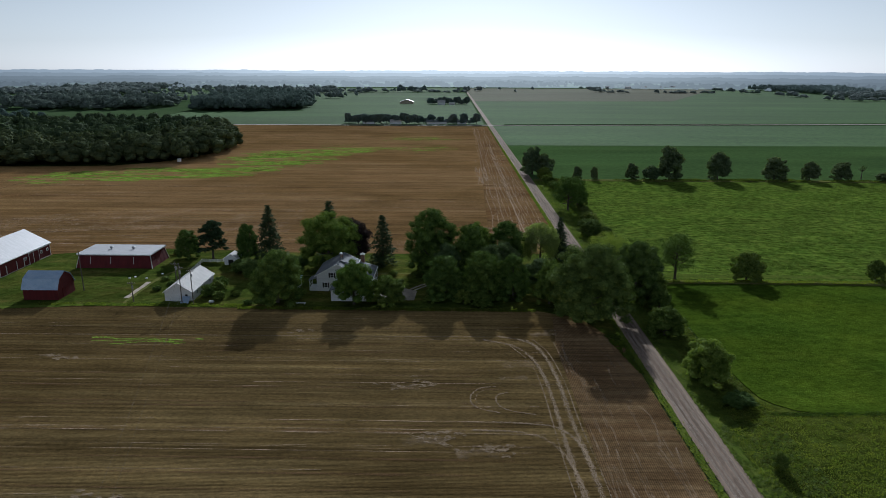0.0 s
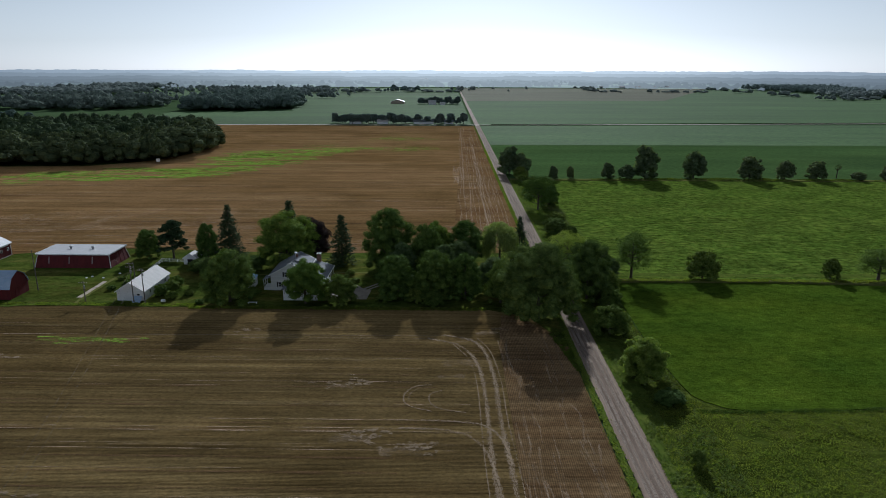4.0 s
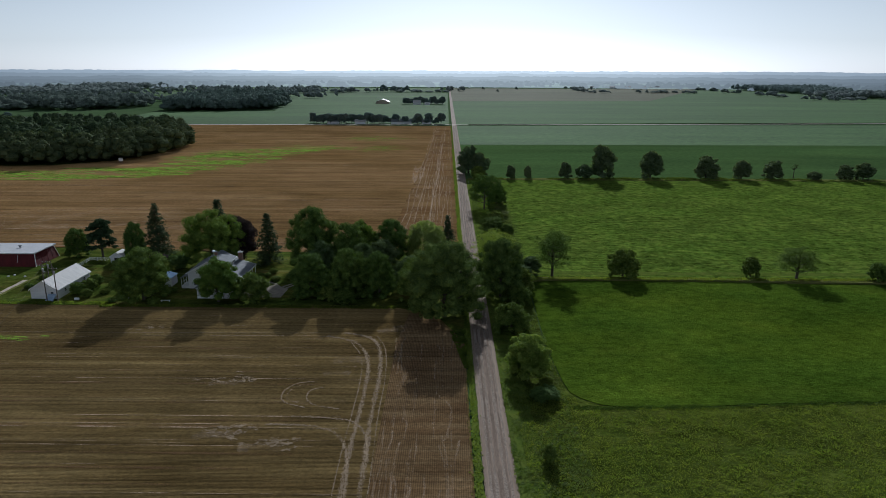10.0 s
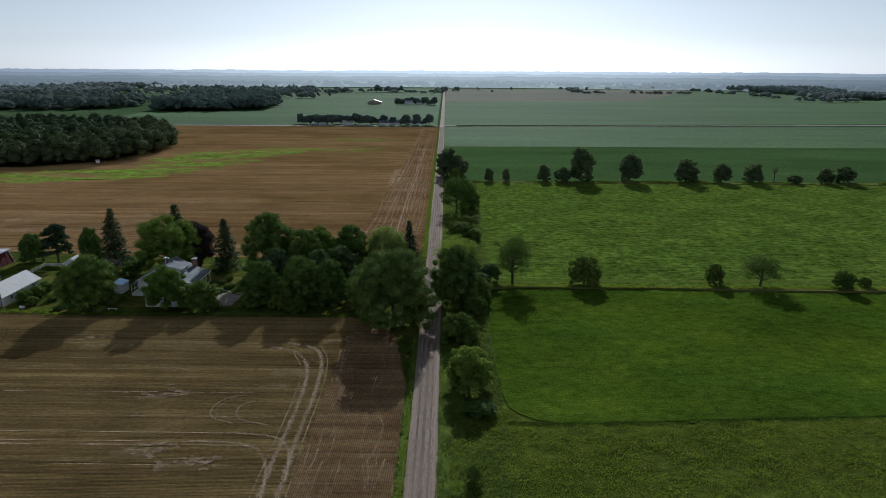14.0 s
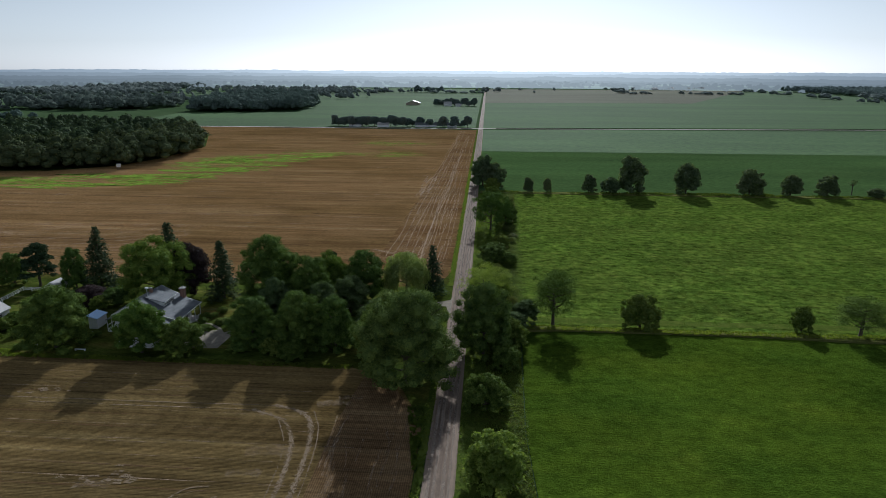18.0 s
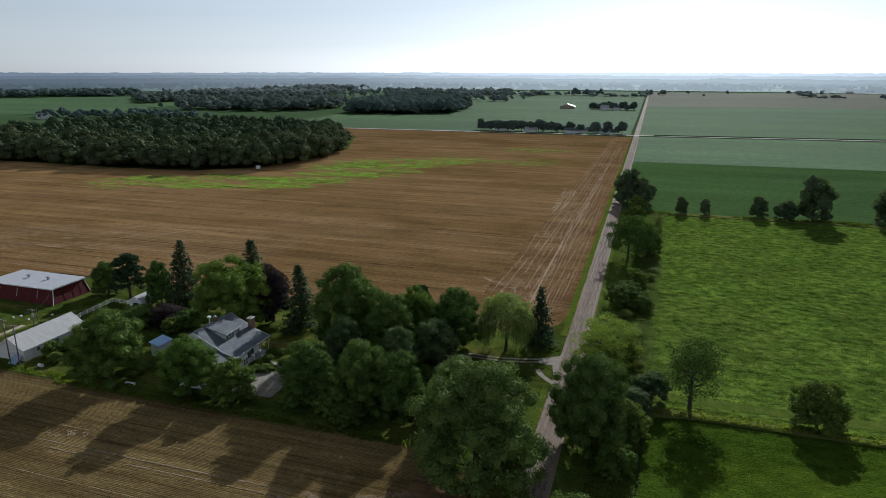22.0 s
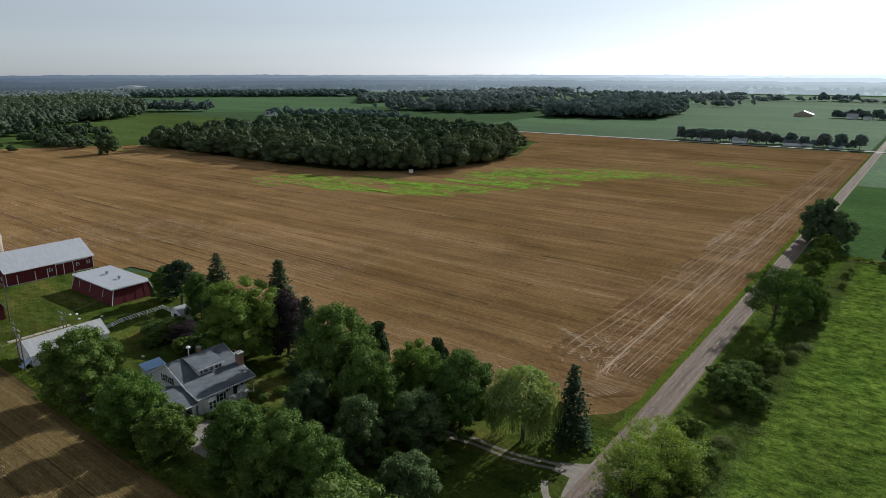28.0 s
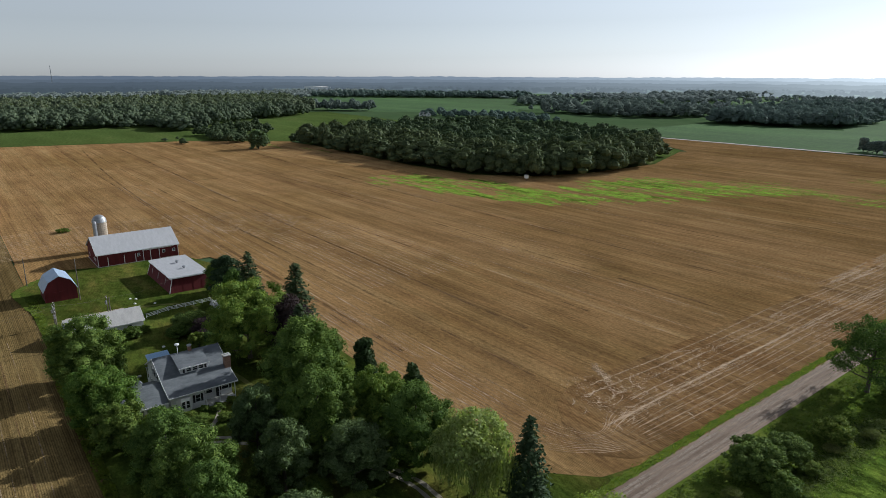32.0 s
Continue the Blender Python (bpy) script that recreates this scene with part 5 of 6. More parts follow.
for y, xe, ze in ((H0, 10.2, 4.0), (H1 - 0.2, 8.0, 4.6)):
    pts = [(-6.4, y, -0.3), (xe, y, -0.3), (xe, y, ze), (7.4, y, 4.9), (0, y, 8.6), (-6.4, y, 5.2)]
    part("gable_wall", Shape().add(pts + [(a, b + 0.2, c) for a, b, c in pts], [tuple(range(6)), tuple(range(11, 5, -1))] + [(i, i + 6, (i + 1) % 6 + 6, (i + 1) % 6) for i in range(6)]), WHITE, ob, "white clapboard gable wall")
bar(ob, "wall", -6.4, -6.2, H0 + 0.2, H1 - 0.2, -0.3, 5.2, WHITE)
bar(ob, "wall", 10.0, 10.2, H0 + 0.2, -0.1, -0.3, 4.0, WHITE, "white front wall under the low eave")
bar(ob, "wall", 7.8, 8.0, -0.1, H1 - 0.2, -0.3, 4.6, WHITE, "white wall behind the porch")
bar(ob, "wall", 8.0, 10.2, -0.1, 0.1, -0.3, 4.0, WHITE)
RB = [((-7.0, 5.05), (0, 8.85)), ((0, 8.85), (7.5, 5.15)), ((7.5, 5.15), (11.0, 4.1))]
for (xa, za), (xb, zb) in RB:
    part("roof", Shape().slab([(xa, H0 - 0.4, za), (xb, H0 - 0.4, zb), (xb, H1 + 0.4, zb), (xa, H1 + 0.4, za)], 0.18), SHINGLE, ob, "weathered grey shingle roof slope")
for y in (H0 - 0.48, H1 + 0.4):
    for (xa, za), (xb, zb) in RB:
        part("rake_board", Shape().slab([(xa, y, za + 0.02), (xb, y, zb + 0.02), (xb, y + 0.08, zb + 0.02), (xa, y + 0.08, za + 0.02)], 0.3), TRIM, ob)
bar(ob, "gutter", 11.0, 11.14, H0 - 0.4, H1 + 0.4, 3.9, 4.08, TRIM, "white gutter along the eave")
# dormer
dm = part("dormer", Shape().add([(5.4, -2.9, 5.4), (5.4, 2.7, 5.4), (5.4, 2.7, 7.5), (5.4, -2.9, 7.5), (0.9, -2.9, 8.5), (0.9, 2.7, 8.5), (0.9, -2.9, 5.4), (0.9, 2.7, 5.4)],
                                [(0, 1, 2, 3), (0, 3, 4, 6), (1, 7, 5, 2), (3, 2, 5, 4), (6, 4, 5, 7), (0, 6, 7, 1)]), WHITE, ob, "white shed dormer on the roof")
part("dormer_roof", Shape().slab([(0.2, -3.3, 8.95), (5.9, -3.3, 7.58), (5.9, 3.1, 7.58), (0.2, 3.1, 8.95)], 0.16), SHINGLE, dm, "grey shingle dormer roof")
bar(dm, "dormer_fascia", 5.9, 5.98, -3.3, 3.1, 7.36, 7.6, TRIM, "white board along the dormer's eave")
for y in (-1.2, 0.1, 1.4):
    window(dm, 5.4, y, 6.82, 0.9, 0.85, "+x")
for y in (-2.2, 2.3):
    bar(dm, "shutter", 5.4, 5.46, y - 0.2, y + 0.2, 6.3, 7.3, SHUTTER, "black louvred shutter")
# chimney, vent stack and aerial
ch = bar(ob, "chimney", 5.6, 6.8, 6.0, 7.3, 3.0, 8.2, BRICK, "brown brick chimney")
bar(ch, "cap", 5.45, 6.95, 5.85, 7.45, 8.2, 8.38, CONCRETE, "pale mortar cap")
for y in (6.3, 6.95):
    part("flue", Shape().lathe(6.2, y, [(0.18, 8.3), (0.18, 8.6), (0.22, 8.65), (0.05, 8.8)], 10), CONCRETE, ch, "white flue pot")
ch = bar(ob, "chimney", -0.1, 0.7, 0.4, 1.1, 8.0, 9.9, BRICK, "small brick chimney on the ridge")
part("cap", Shape().lathe(0.3, 0.75, [(0.5, 9.9), (0.52, 10.1), (0.1, 10.35)], 10), STEEL, ch, "grey metal chimney cap")
ae = part("vent_pipe", Shape().tube([(0.6, -1.8, 8.0), (0.6, -1.8, 10.9)], [0.07, 0.07], 8), TRIM, ob, "white pipe on the roof")
part("vent_cap", Shape().lathe(0.6, -1.8, [(0.1, 10.75), (0.5, 10.85), (0.45, 11.1), (0.05, 11.2)], 12), TRIM, ae, "white round cap")
# front windows, bay and porch
bay = part("bay_window", Shape().add([(10.2, -5.6, 0.5), (11.3, -4.9, 0.5), (11.3, -3.1, 0.5), (10.2, -2.4, 0.5), (10.2, -5.6, 3.4), (11.3, -4.9, 3.4), (11.3, -3.1, 3.4), (10.2, -2.4, 3.4)],
                                     [(0, 1, 5, 4), (1, 2, 6, 5), (2, 3, 7, 6), (4, 5, 6, 7), (3, 2, 1, 0), (0, 4, 7, 3)]), TRIM, ob, "white projecting bay window")
for y in (-4.45, -3.55):
    window(bay, 11.3, y, 2.0, 0.6, 1.5, "+x")
window(ob, 10.2, -1.2, 2.2, 0.9, 1.5, "+x", True)
window(ob, 8.0, 1.6, 2.2, 1.6, 1.4, "+x")
window(ob, 8.0, 5.2, 2.2, 1.4, 1.4, "+x", True)
fd = bar(ob, "front_door", 8.0, 8.08, 3.2, 4.1, 0.2, 2.3, SHUTTER, "dark front door")
part("door_knob", Shape().lathe(8.14, 3.35, [(0.05, 1.2), (0.06, 1.26), (0.02, 1.32)], 8), STEEL, fd)
for y in (0.2, 3.0, 6.3):
    bar(ob, "porch_post", 10.75, 10.9, y, y + 0.15, 0, 3.95, TRIM, "white porch post")
bar(ob, "porch_rail", 10.78, 10.86, 4.5, 6.3, 0.9, 1.0, TRIM, "white porch rail")
bar(ob, "porch_floor", 8.0, 11.2, 0.1, 6.6, -0.2, 0.2, CONCRETE)
for x, z in ((-3.6, 2.0), (0.2, 2.0), (-1.6, 5.2), (0.9, 5.2)):
    window(ob, x, H0, z, 0.9, 1.4, "-y", True)
bar(ob, "back_porch", -8.8, -6.4, H0 + 0.2, H0 + 4.2, -0.3, 0.9, WHITE, "white raised back porch")
for y in (H0 + 0.2, H0 + 2.2, H0 + 4.1):
    bar(ob, "porch_post", -8.8, -8.68, y, y + 0.12, 0.9, 3.4, TRIM, "white porch post")
part("porch_roof", Shape().slab([(-9.1, H0, 3.4), (-6.3, H0, 4.3), (-6.3, H0 + 4.5, 4.3), (-9.1, H0 + 4.5, 3.4)], 0.12), SHINGLE, ob)
bar(ob, "porch_rail", -8.8, -8.7, H0 + 0.2, H0 + 4.2, 1.75, 1.85, TRIM, "white porch rail")
# garage wing
gw = part("garage_wing", Shape().box(-0.4, -0.2, -15.6, -7.02, -0.3, 3.6).box(-0.2, 10.2, -15.6, -15.4, -0.3, 3.6).box(10.0, 10.2, -15.4, -14.9, -0.3, 3.6).box(10.0, 10.2, -11.6, -11.2, -0.3, 3.6)
          .box(10.0, 10.2, -7.9, -7.02, -0.3, 3.6).box(10.0, 10.2, -14.9, -7.9, 2.9, 3.6).slab([(-0.4, -15.6, 3.6), (10.2, -15.6, 3.6), (5.2, -15.6, 5.3)], 0.2), WHITE, ob, "white garage wing with open bays")
for x, z, e in ((-0.9, 3.45, 1), (11.0, 3.45, 1)):
    part("garage_roof", Shape().slab([(x, -16.0, z), (5.2, -16.0, 5.6), (5.2, -7.0, 5.6), (x, -7.0, z)], 0.18), SHINGLE, gw, "grey shingle roof slope")
bar(gw, "garage_gutter", 11.0, 11.12, -16.0, -7.0, 3.22, 3.42, TRIM, "white gutter along the eave")
bar(gw, "garage_floor", -0.2, 10.0, -15.4, -7.0, -0.2, 0.06, CONCRETE)
cu = bar(gw, "cupola", 4.7, 5.7, -11.6, -10.6, 5.3, 6.5, TRIM, "small white cupola")
part("cupola_roof", Shape().add([(4.5, -11.8, 6.5), (5.9, -11.8, 6.5), (5.9, -10.4, 6.5), (4.5, -10.4, 6.5), (5.2, -11.1, 7.3)], [(0, 1, 4), (1, 2, 4), (2, 3, 4), (3, 0, 4), (3, 2, 1, 0)]), SHINGLE, cu)
part("weather_vane", Shape().tube([(5.2, -11.1, 7.2), (5.2, -11.1, 8.1)], [0.03, 0.03], 6).box(4.9, 5.5, -11.12, -11.08, 7.8, 7.95), STEEL, cu, "small dark weather vane")


def pole(x, y, h, label, arms=True, lean=(0, 0)):
    ob = thing("utility_pole", x, y, label, "utility pole", "utility poles")
    part("post", Shape().tube([(0, 0, -0.3), (lean[0], lean[1], h)], [0.17, 0.11], 8), POLE, ob)
    if arms:
        a = part("crossarm", Shape().box(lean[0] - 1.2, lean[0] + 1.2, lean[1] - 0.12, lean[1] + 0.0, h - 0.7, h - 0.55), POLE, ob)
        for k in (-1.1, -0.4, 0.4, 1.1):
            part("insulator", Shape().lathe(lean[0] + k, lean[1] - 0.06, [(0.05, h - 0.55), (0.07, h - 0.45), (0.03, h - 0.32)], 8), TRIM, a, "pale ceramic insulator")
        part("transformer", Shape().lathe(lean[0] + 0.35, lean[1] - 0.3, [(0.02, h - 2.3), (0.25, h - 2.3), (0.27, h - 1.4), (0.1, h - 1.3), (0.02, h - 1.3)], 12), STEEL, ob, "grey can transformer")
    return ob


pole(-79.5, 178.6, 11.6, "weathered wooden utility pole with a crossarm")
pole(-76.0, 178.2, 10.8, "second wooden utility pole beside the shed", True)
pole(-86.3, 191.6, 8.7, "wooden service pole behind the shed")
pole(-85.2, 192.0, 8.4, "plain wooden service pole", False)
pole(-114.4, 189.0, 13.0, "tall plain pole beside the gambrel shed", False)
pole(-139.8, 177.8, 9.3, "plain pole at the field's edge", False)
pole(-94.4, 179.6, 6.4, "short pole at the lawn's edge", True)


def wire(x0, y0, z0, x1, y1, z1, sag, label="thin overhead power line"):
    k = 16
    line = [(x0 + (x1 - x0) * i / k, y0 + (y1 - y0) * i / k, z0 + (z1 - z0) * i / k - sag * 4 * (i / k) * (1 - i / k)) for i in range(k + 1)]
    tagged(new("power_line", Shape().tube(line, [0.015] * (k + 1), 4).mesh("power_line", POLE)), label, "wire", "power lines")


for dx in (-1.1, 1.1):
    wire(-77.5 + dx, 178.3, 11.2, -38 + dx, 40, 9.6, 2.0)
wire(-79.5, 178.6, 10.6, -86.3, 191.6, 8.2, 0.5)
wire(-86.3, 191.6, 8.2, -104.3, 213.2, 4.8, 1.2)

# white rail fence
ob = thing("rail_fence", -86.5, 201.5, "white three-rail wooden fence", "fence")
for x0, y0, x1, y1 in ((0.5, -0.5, -1.8, 6.0), (-1.8, 6.0, -2.6, 18.5), (-2.6, 18.5, 5.8, 18.3)):
    k = max(2, int(math.hypot(x1 - x0, y1 - y0) / 2.4))
    for i in range(k):
        x, y = x0 + (x1 - x0) * i / k, y0 + (y1 - y0) * i / k
        bar(ob, "post", x - 0.08, x + 0.08, y - 0.08, y + 0.08, -0.2, 1.4, TRIM)
    for z in (0.45, 0.85, 1.25):
        part("rail", Shape().tube([(x0, y0, z), (x1, y1, z)], [0.08, 0.08], 4), TRIM, ob)


# far buildings
def far_house(x, y, w, d, eave, ridge, axis, wall_m, roof_m, label, name="house"):
    ob = thing(name, x, y, label, name, "far buildings")
    gable_parts(ob, -w / 2, w / 2, -d / 2, d / 2, eave, ridge, axis, wall_m, roof_m, 0.5)
    return ob


for x, y, w, d, e, r, ax, wm, rm, lb, nm in (
        (-106, 820, 14, 9, 3.2, 6.0, "x", WHITE, SHINGLE, "pale house among distant trees", "house"),
        (-72, 818, 13, 9, 3.0, 5.4, "x", WHITE, METAL_W, "white house among distant trees", "house"),
        (-26, 820, 15, 9, 3.0, 5.2, "x", WHITE, SHINGLE, "low white house among distant trees", "house"),
        (-14, 824, 10, 8, 3.0, 5.0, "x", WHITE, SHINGLE, "small house behind distant trees", "house"),
        (10, 822, 11, 8, 3.0, 5.2, "x", WHITE, SHINGLE, "house near the crossroads", "house"),
        (-92, 1296, 26, 16, 4.0, 8.5, "y", SILO, METAL, "wide far barn with a pale metal roof", "barn"),
        (-24, 1270, 14, 9, 4.0, 8.0, "x", WHITE, METAL_W, "white far house with a pale roof", "house"),
        (-4, 1262, 10, 7, 3.0, 5.0, "x", WHITE, METAL_W, "small white far shed", "shed"),
        (1078, 1745, 36, 20, 6.0, 11.0, "x", RED, METAL_W, "far barn with a bright metal roof", "barn"),
        (1040, 1735, 16, 10, 4.0, 8.0, "x", WHITE, METAL, "far farm shed beside the barn", "shed"),
        (640, 2400, 60, 16, 4.0, 7.0, "x", WHITE, METAL_W, "long white far poultry barn", "barn"),
        (720, 2440, 70, 16, 4.0, 7.0, "x", WHITE, METAL_W, "long white far poultry barn", "barn"),
        (800, 2480, 60, 16, 4.0, 7.0, "x", WHITE, METAL_W, "long white far poultry barn", "barn"),
        (560, 2420, 30, 14, 4.0, 7.0, "x", WHITE, METAL_W, "white far barn with pale roof", "barn"),
        (60, 3900, 130, 60, 12.0, 18.0, "x", WHITE, METAL_W, "broad white far warehouse", "warehouse"),
        (-140, 3700, 40, 20, 8.0, 11.0, "x", WHITE, METAL_W, "white far building in haze", "barn"),
        (-777, 806, 20, 10, 4.0, 7.0, "x", WHITE, METAL_W, "pale far farm building among woods", "barn"),
        (-640, 905, 20, 10, 4.0, 6.5, "x", WHITE, METAL_W, "pale far house among woods", "house"),
        (-2700, 1600, 160, 50, 10.0, 13.0, "y", WHITE, METAL_W, "long pale far factory shed", "warehouse")):
    far_house(x, y, w, d, e, r, ax, wm, rm, lb, nm)


# ---------------------------------------------------------------- field marks
def offset(line, d):
    p = np.array(line, float)
    g = np.gradient(p, axis=0)
    g /= np.linalg.norm(g, axis=1)[:, None] + 1e-9
    return (p + np.c_[-g[:, 1], g[:, 0]] * d).tolist()


def strips(name, lines, m, label, z=0.02, category="track"):
    rng = np.random.default_rng(len(name) * 7 + len(lines))
    s = Shape()
    for i, (line, width, jag) in enumerate(lines):
        if width > 0.3 and m in (TRACK, THIN_TRACK, PALE_TRACK):
            for d in (-0.3, 0.05, 0.34):
                v, f = ribbon(offset(line, d * width + rng.normal(0, 0.06)), width * rng.uniform(0.2, 0.36), z + 0.0015 * (i % 7) + 0.001 * d, min(jag, width * 0.12), rng)
                s.add(v, f)
        else:
            v, f = ribbon(line, width, z + 0.0015 * (i % 7), jag, rng)
            s.add(v, f)
    return tagged(new(name, s.mesh(name, m)), label, category, kind="stuff")


def straw_trail(name, lines, m, label, z=0.02, dense=9.0):
    """Loose straw strewn along lines (points, width): short flat wisps, thick and thin by turns."""
    rng = np.random.default_rng(len(name) + 3)
    cs, ds = [], []
    for i, (line, width) in enumerate(lines):
        v, _ = ribbon(line, 0.2, 0)
        p = np.array(v)[:len(v) // 2, :2]
        seg = np.linalg.norm(np.diff(p, axis=0), axis=1)
        far = np.r_[0, np.cumsum(seg)]
        k = int(far[-1] * dense * (0.35 + width))
        q = rng.uniform(0, far[-1], k)
        keep = np.sin(q * 0.21 + i) + np.sin(q * 0.047 + 2 * i) * 0.8 + rng.normal(0, 0.7, k) > -1.1
        q = q[keep]
        x, y = np.interp(q, far, p[:, 0]), np.interp(q, far, p[:, 1])
        t = np.c_[np.interp(q + 0.5, far, p[:, 0]) - np.interp(q - 0.5, far, p[:, 0]), np.interp(q + 0.5, far, p[:, 1]) - np.interp(q - 0.5, far, p[:, 1])]
        a = np.arctan2(t[:, 1], t[:, 0])
        d = rng.normal(0, width * 0.34, len(q))
        cs.append(np.c_[x - np.sin(a) * d, y + np.cos(a) * d])
        ds.append(a + rng.normal(0, 0.32, len(q)))
    c, a = np.concatenate(cs), np.concatenate(ds)
    n = len(c)
    l, w = rng.uniform(0.08, 0.28, n)[:, None], rng.uniform(0.025, 0.06, n)[:, None]
    u = np.c_[np.cos(a), np.sin(a)]
    o = np.c_[-u[:, 1], u[:, 0]]
    zz = z + rng.uniform(0, 0.03, (n, 1))
    v = np.stack([np.c_[c - u * l - o * w, zz], np.c_[c + u * l - o * w, zz], np.c_[c + u * l + o * w, zz], np.c_[c - u * l + o * w, zz]], 1).reshape(-1, 3)
    return tagged(new(name, fast_mesh(name, v, np.arange(4 * n).reshape(n, 4), m)), label, "straw", kind="stuff")


rng = np.random.default_rng(21)
TURN_A = [(23.5, 40), (22.6, 75), (21.6, 95), (21.4, 113), (21.4, 127), (20.3, 142), (16, 151), (8, 154.5), (-6, 154.2), (-40, 154)]
TURN_B = [(26.2, 40), (25.2, 75), (24.7, 98), (23.8, 115), (24.0, 130), (22.6, 147), (19.5, 154), (12, 156.6), (0, 156), (-60, 155.6), (-120, 155)]
TURN_C = [(-90, 111), (-20, 111), (4, 111), (13.5, 110.8), (18.5, 108), (21.3, 101), (22.5, 88), (23.6, 60)]
TURN_D = [(-40, 114), (8, 114), (16, 113.6), (21, 112.4), (24, 107), (24.8, 99)]
LOOP_A = [(9.5, 129), (6, 128.5), (3.6, 124.5), (4.4, 119.5), (10, 117.5)]
LOOP_B = [(12, 126.5), (9.2, 125), (9.2, 121.5), (11, 118.5), (17, 117)]
LINES = [(TURN_A[:8], 0.7, 0.2), (TURN_B[:8], 0.8, 0.2), (TURN_C[2:], 0.45, 0.2), (TURN_D[1:], 0.4, 0.18)]
strips("wheel_tracks_south", [(q, w * 1.2, j) for q, w, j in LINES], FAINT, "pale wheel tracks curving across the stubble")
TRAILS = [(q, w) for q, w, j in LINES] + [(offset(TURN_A[1:7], 1.4), 0.12), (offset(TURN_B[1:7], -1.4), 0.1)] + [(LOOP_A, 0.25), (LOOP_B, 0.22), (TURN_A[6:], 0.12), (TURN_B[6:], 0.15)]
straw_trail("track_straw_south", TRAILS, TRAIL, "loose pale straw strewn along the wheel tracks", 0.03, 24)
LINES = [(TURN_A[6:], 0.22, 0.08), (TURN_B[6:], 0.26, 0.1), (TURN_C[:4], 0.2, 0.08), (TURN_D[:3], 0.2, 0.08), (offset(LOOP_A, 1.3), 0.14, 0.05)]
for i in range(110):
    y = rng.uniform(30, 172)
    x0 = rng.uniform(-420, -10)
    k = rng.uniform(40, 220)
    LINES.append(([(x0, y), (x0 + k * 0.5, y + rng.uniform(-0.4, 0.4)), (min(x0 + k, 18), y + rng.uniform(-0.4, 0.4))], rng.uniform(0.07, 0.2), 0.05))
strips("straw_rows_south", LINES, THIN_TRACK, "thin broken rows of pale straw on the stubble")
LINES = []
for y in (110.2, 112.4, 119.3, 121.1, 127.6, 133.5, 146, 150.5, 158.7, 92, 96.5, 101, 84, 72, 165.5):
    LINES.append(([(-520, y + rng.uniform(-1.5, 1.5)), (-200, y + rng.uniform(-0.6, 0.6)), (-60, y), (rng.uniform(-12, 14), y)], rng.uniform(0.25, 0.55), 0.12))
strips("dark_ruts_south", LINES, RUT, "dark wheel ruts along the stubble rows")
LINES = []
for cx, cy, n_ in ((-10.5, 129, 16), (-4, 108.5, 22), (6, 104.5, 16), (-40, 158, 10), (-96, 142, 14), (-60, 88, 16), (-118, 86, 10)):
    for _ in range(n_):
        x, y, a, k = cx + rng.normal(0, 3.0), cy + rng.normal(0, 1.3), rng.uniform(-0.5, 0.5), rng.uniform(0.5, 2)
        LINES.append(([(x, y), (x + k * 0.5, y + a), (x + k, y + a * 0.5)], rng.uniform(0.2, 0.55), 0.18))
straw_trail("straw_heaps_south", [(q, w * 1.6) for q, w, j in LINES], TRAIL, "pale heaps of spilled straw on the stubble", 0.03, 22)
strips("green_sprouts_south", [([(x, y), (x + k * 0.5, y + 0.2), (x + k, y)], w, w * 0.4) for x, y, k, w in zip(rng.normal(-79, 6, 26), rng.normal(152, 1.1, 26), rng.uniform(1.5, 6, 26), rng.uniform(0.25, 0.8, 26))], SPROUT, "bright green sprouts in the stubble", category="weeds")

LINES = []
for i in range(70):
    x, y, k = rng.uniform(26, 41), rng.uniform(50, 140), rng.uniform(6, 26)
    LINES.append(([(x, y), (x + rng.uniform(-0.6, 1.2), y + k * 0.5), (x + rng.uniform(-1.5, 1.5), min(y + k, 156))], rng.uniform(0.12, 0.4), 0.12))
for x, y, w in ((24, 158, 3.5), (27, 161, 2.5), (14, 133, 3), (-5, 107, 4), (5, 103, 4), (-10, 128, 3), (30, 128, 2.5), (17, 140, 5)):
    LINES.append(([(x - w, y - 0.6), (x, y + 0.4), (x + w, y)], w * 0.6, 0.5))
strips("chaff_scatter_south", LINES, FAINT, "thinly scattered pale chaff on the driven headland", 0.03)

# headland of the north field: tracks that run with the lane, and turning marks in its corner
LINES = []
for i, (x, w, y0, y1) in enumerate(((18.3, 0.3, 270, 352), (21.3, 0.42, 264, 770), (24.4, 0.4, 268, 770), (26.2, 0.22, 300, 640), (28.0, 0.25, 270, 560), (29.9, 0.3, 264, 700), (30.4, 0.4, 258, 560), (31.1, 0.6, 258, 600), (32.0, 0.35, 262, 480), (34.3, 0.12, 262, 420), (36.1, 0.12, 262, 400), (38.0, 0.1, 262, 380), (40.2, 0.12, 266, 420), (31.8, 0.4, 380, 775),
                                    (19.4, 0.25, 372, 770), (33.4, 0.22, 330, 700), (35.2, 0.16, 300, 520), (37.0, 0.18, 330, 740), (39.0, 0.16, 320, 600))):
    pts = []
    for k in range(14):
        y = y0 + (y1 - y0) * k / 13
        pts.append((x + (y - 380) * 0.006 + 1.5 * noise.noise((i * 3.1, y * 0.018, 0)), y))
    LINES.append((pts, w, 0.14))
for i in range(22):
    x, y = rng.uniform(16, 40), rng.uniform(262, 520)
    LINES.append(([(x, y), (x + rng.uniform(-1, 1.5), y + 5), (x + rng.uniform(-2, 2.5), y + rng.uniform(8, 24))], rng.uniform(0.1, 0.3), 0.1))
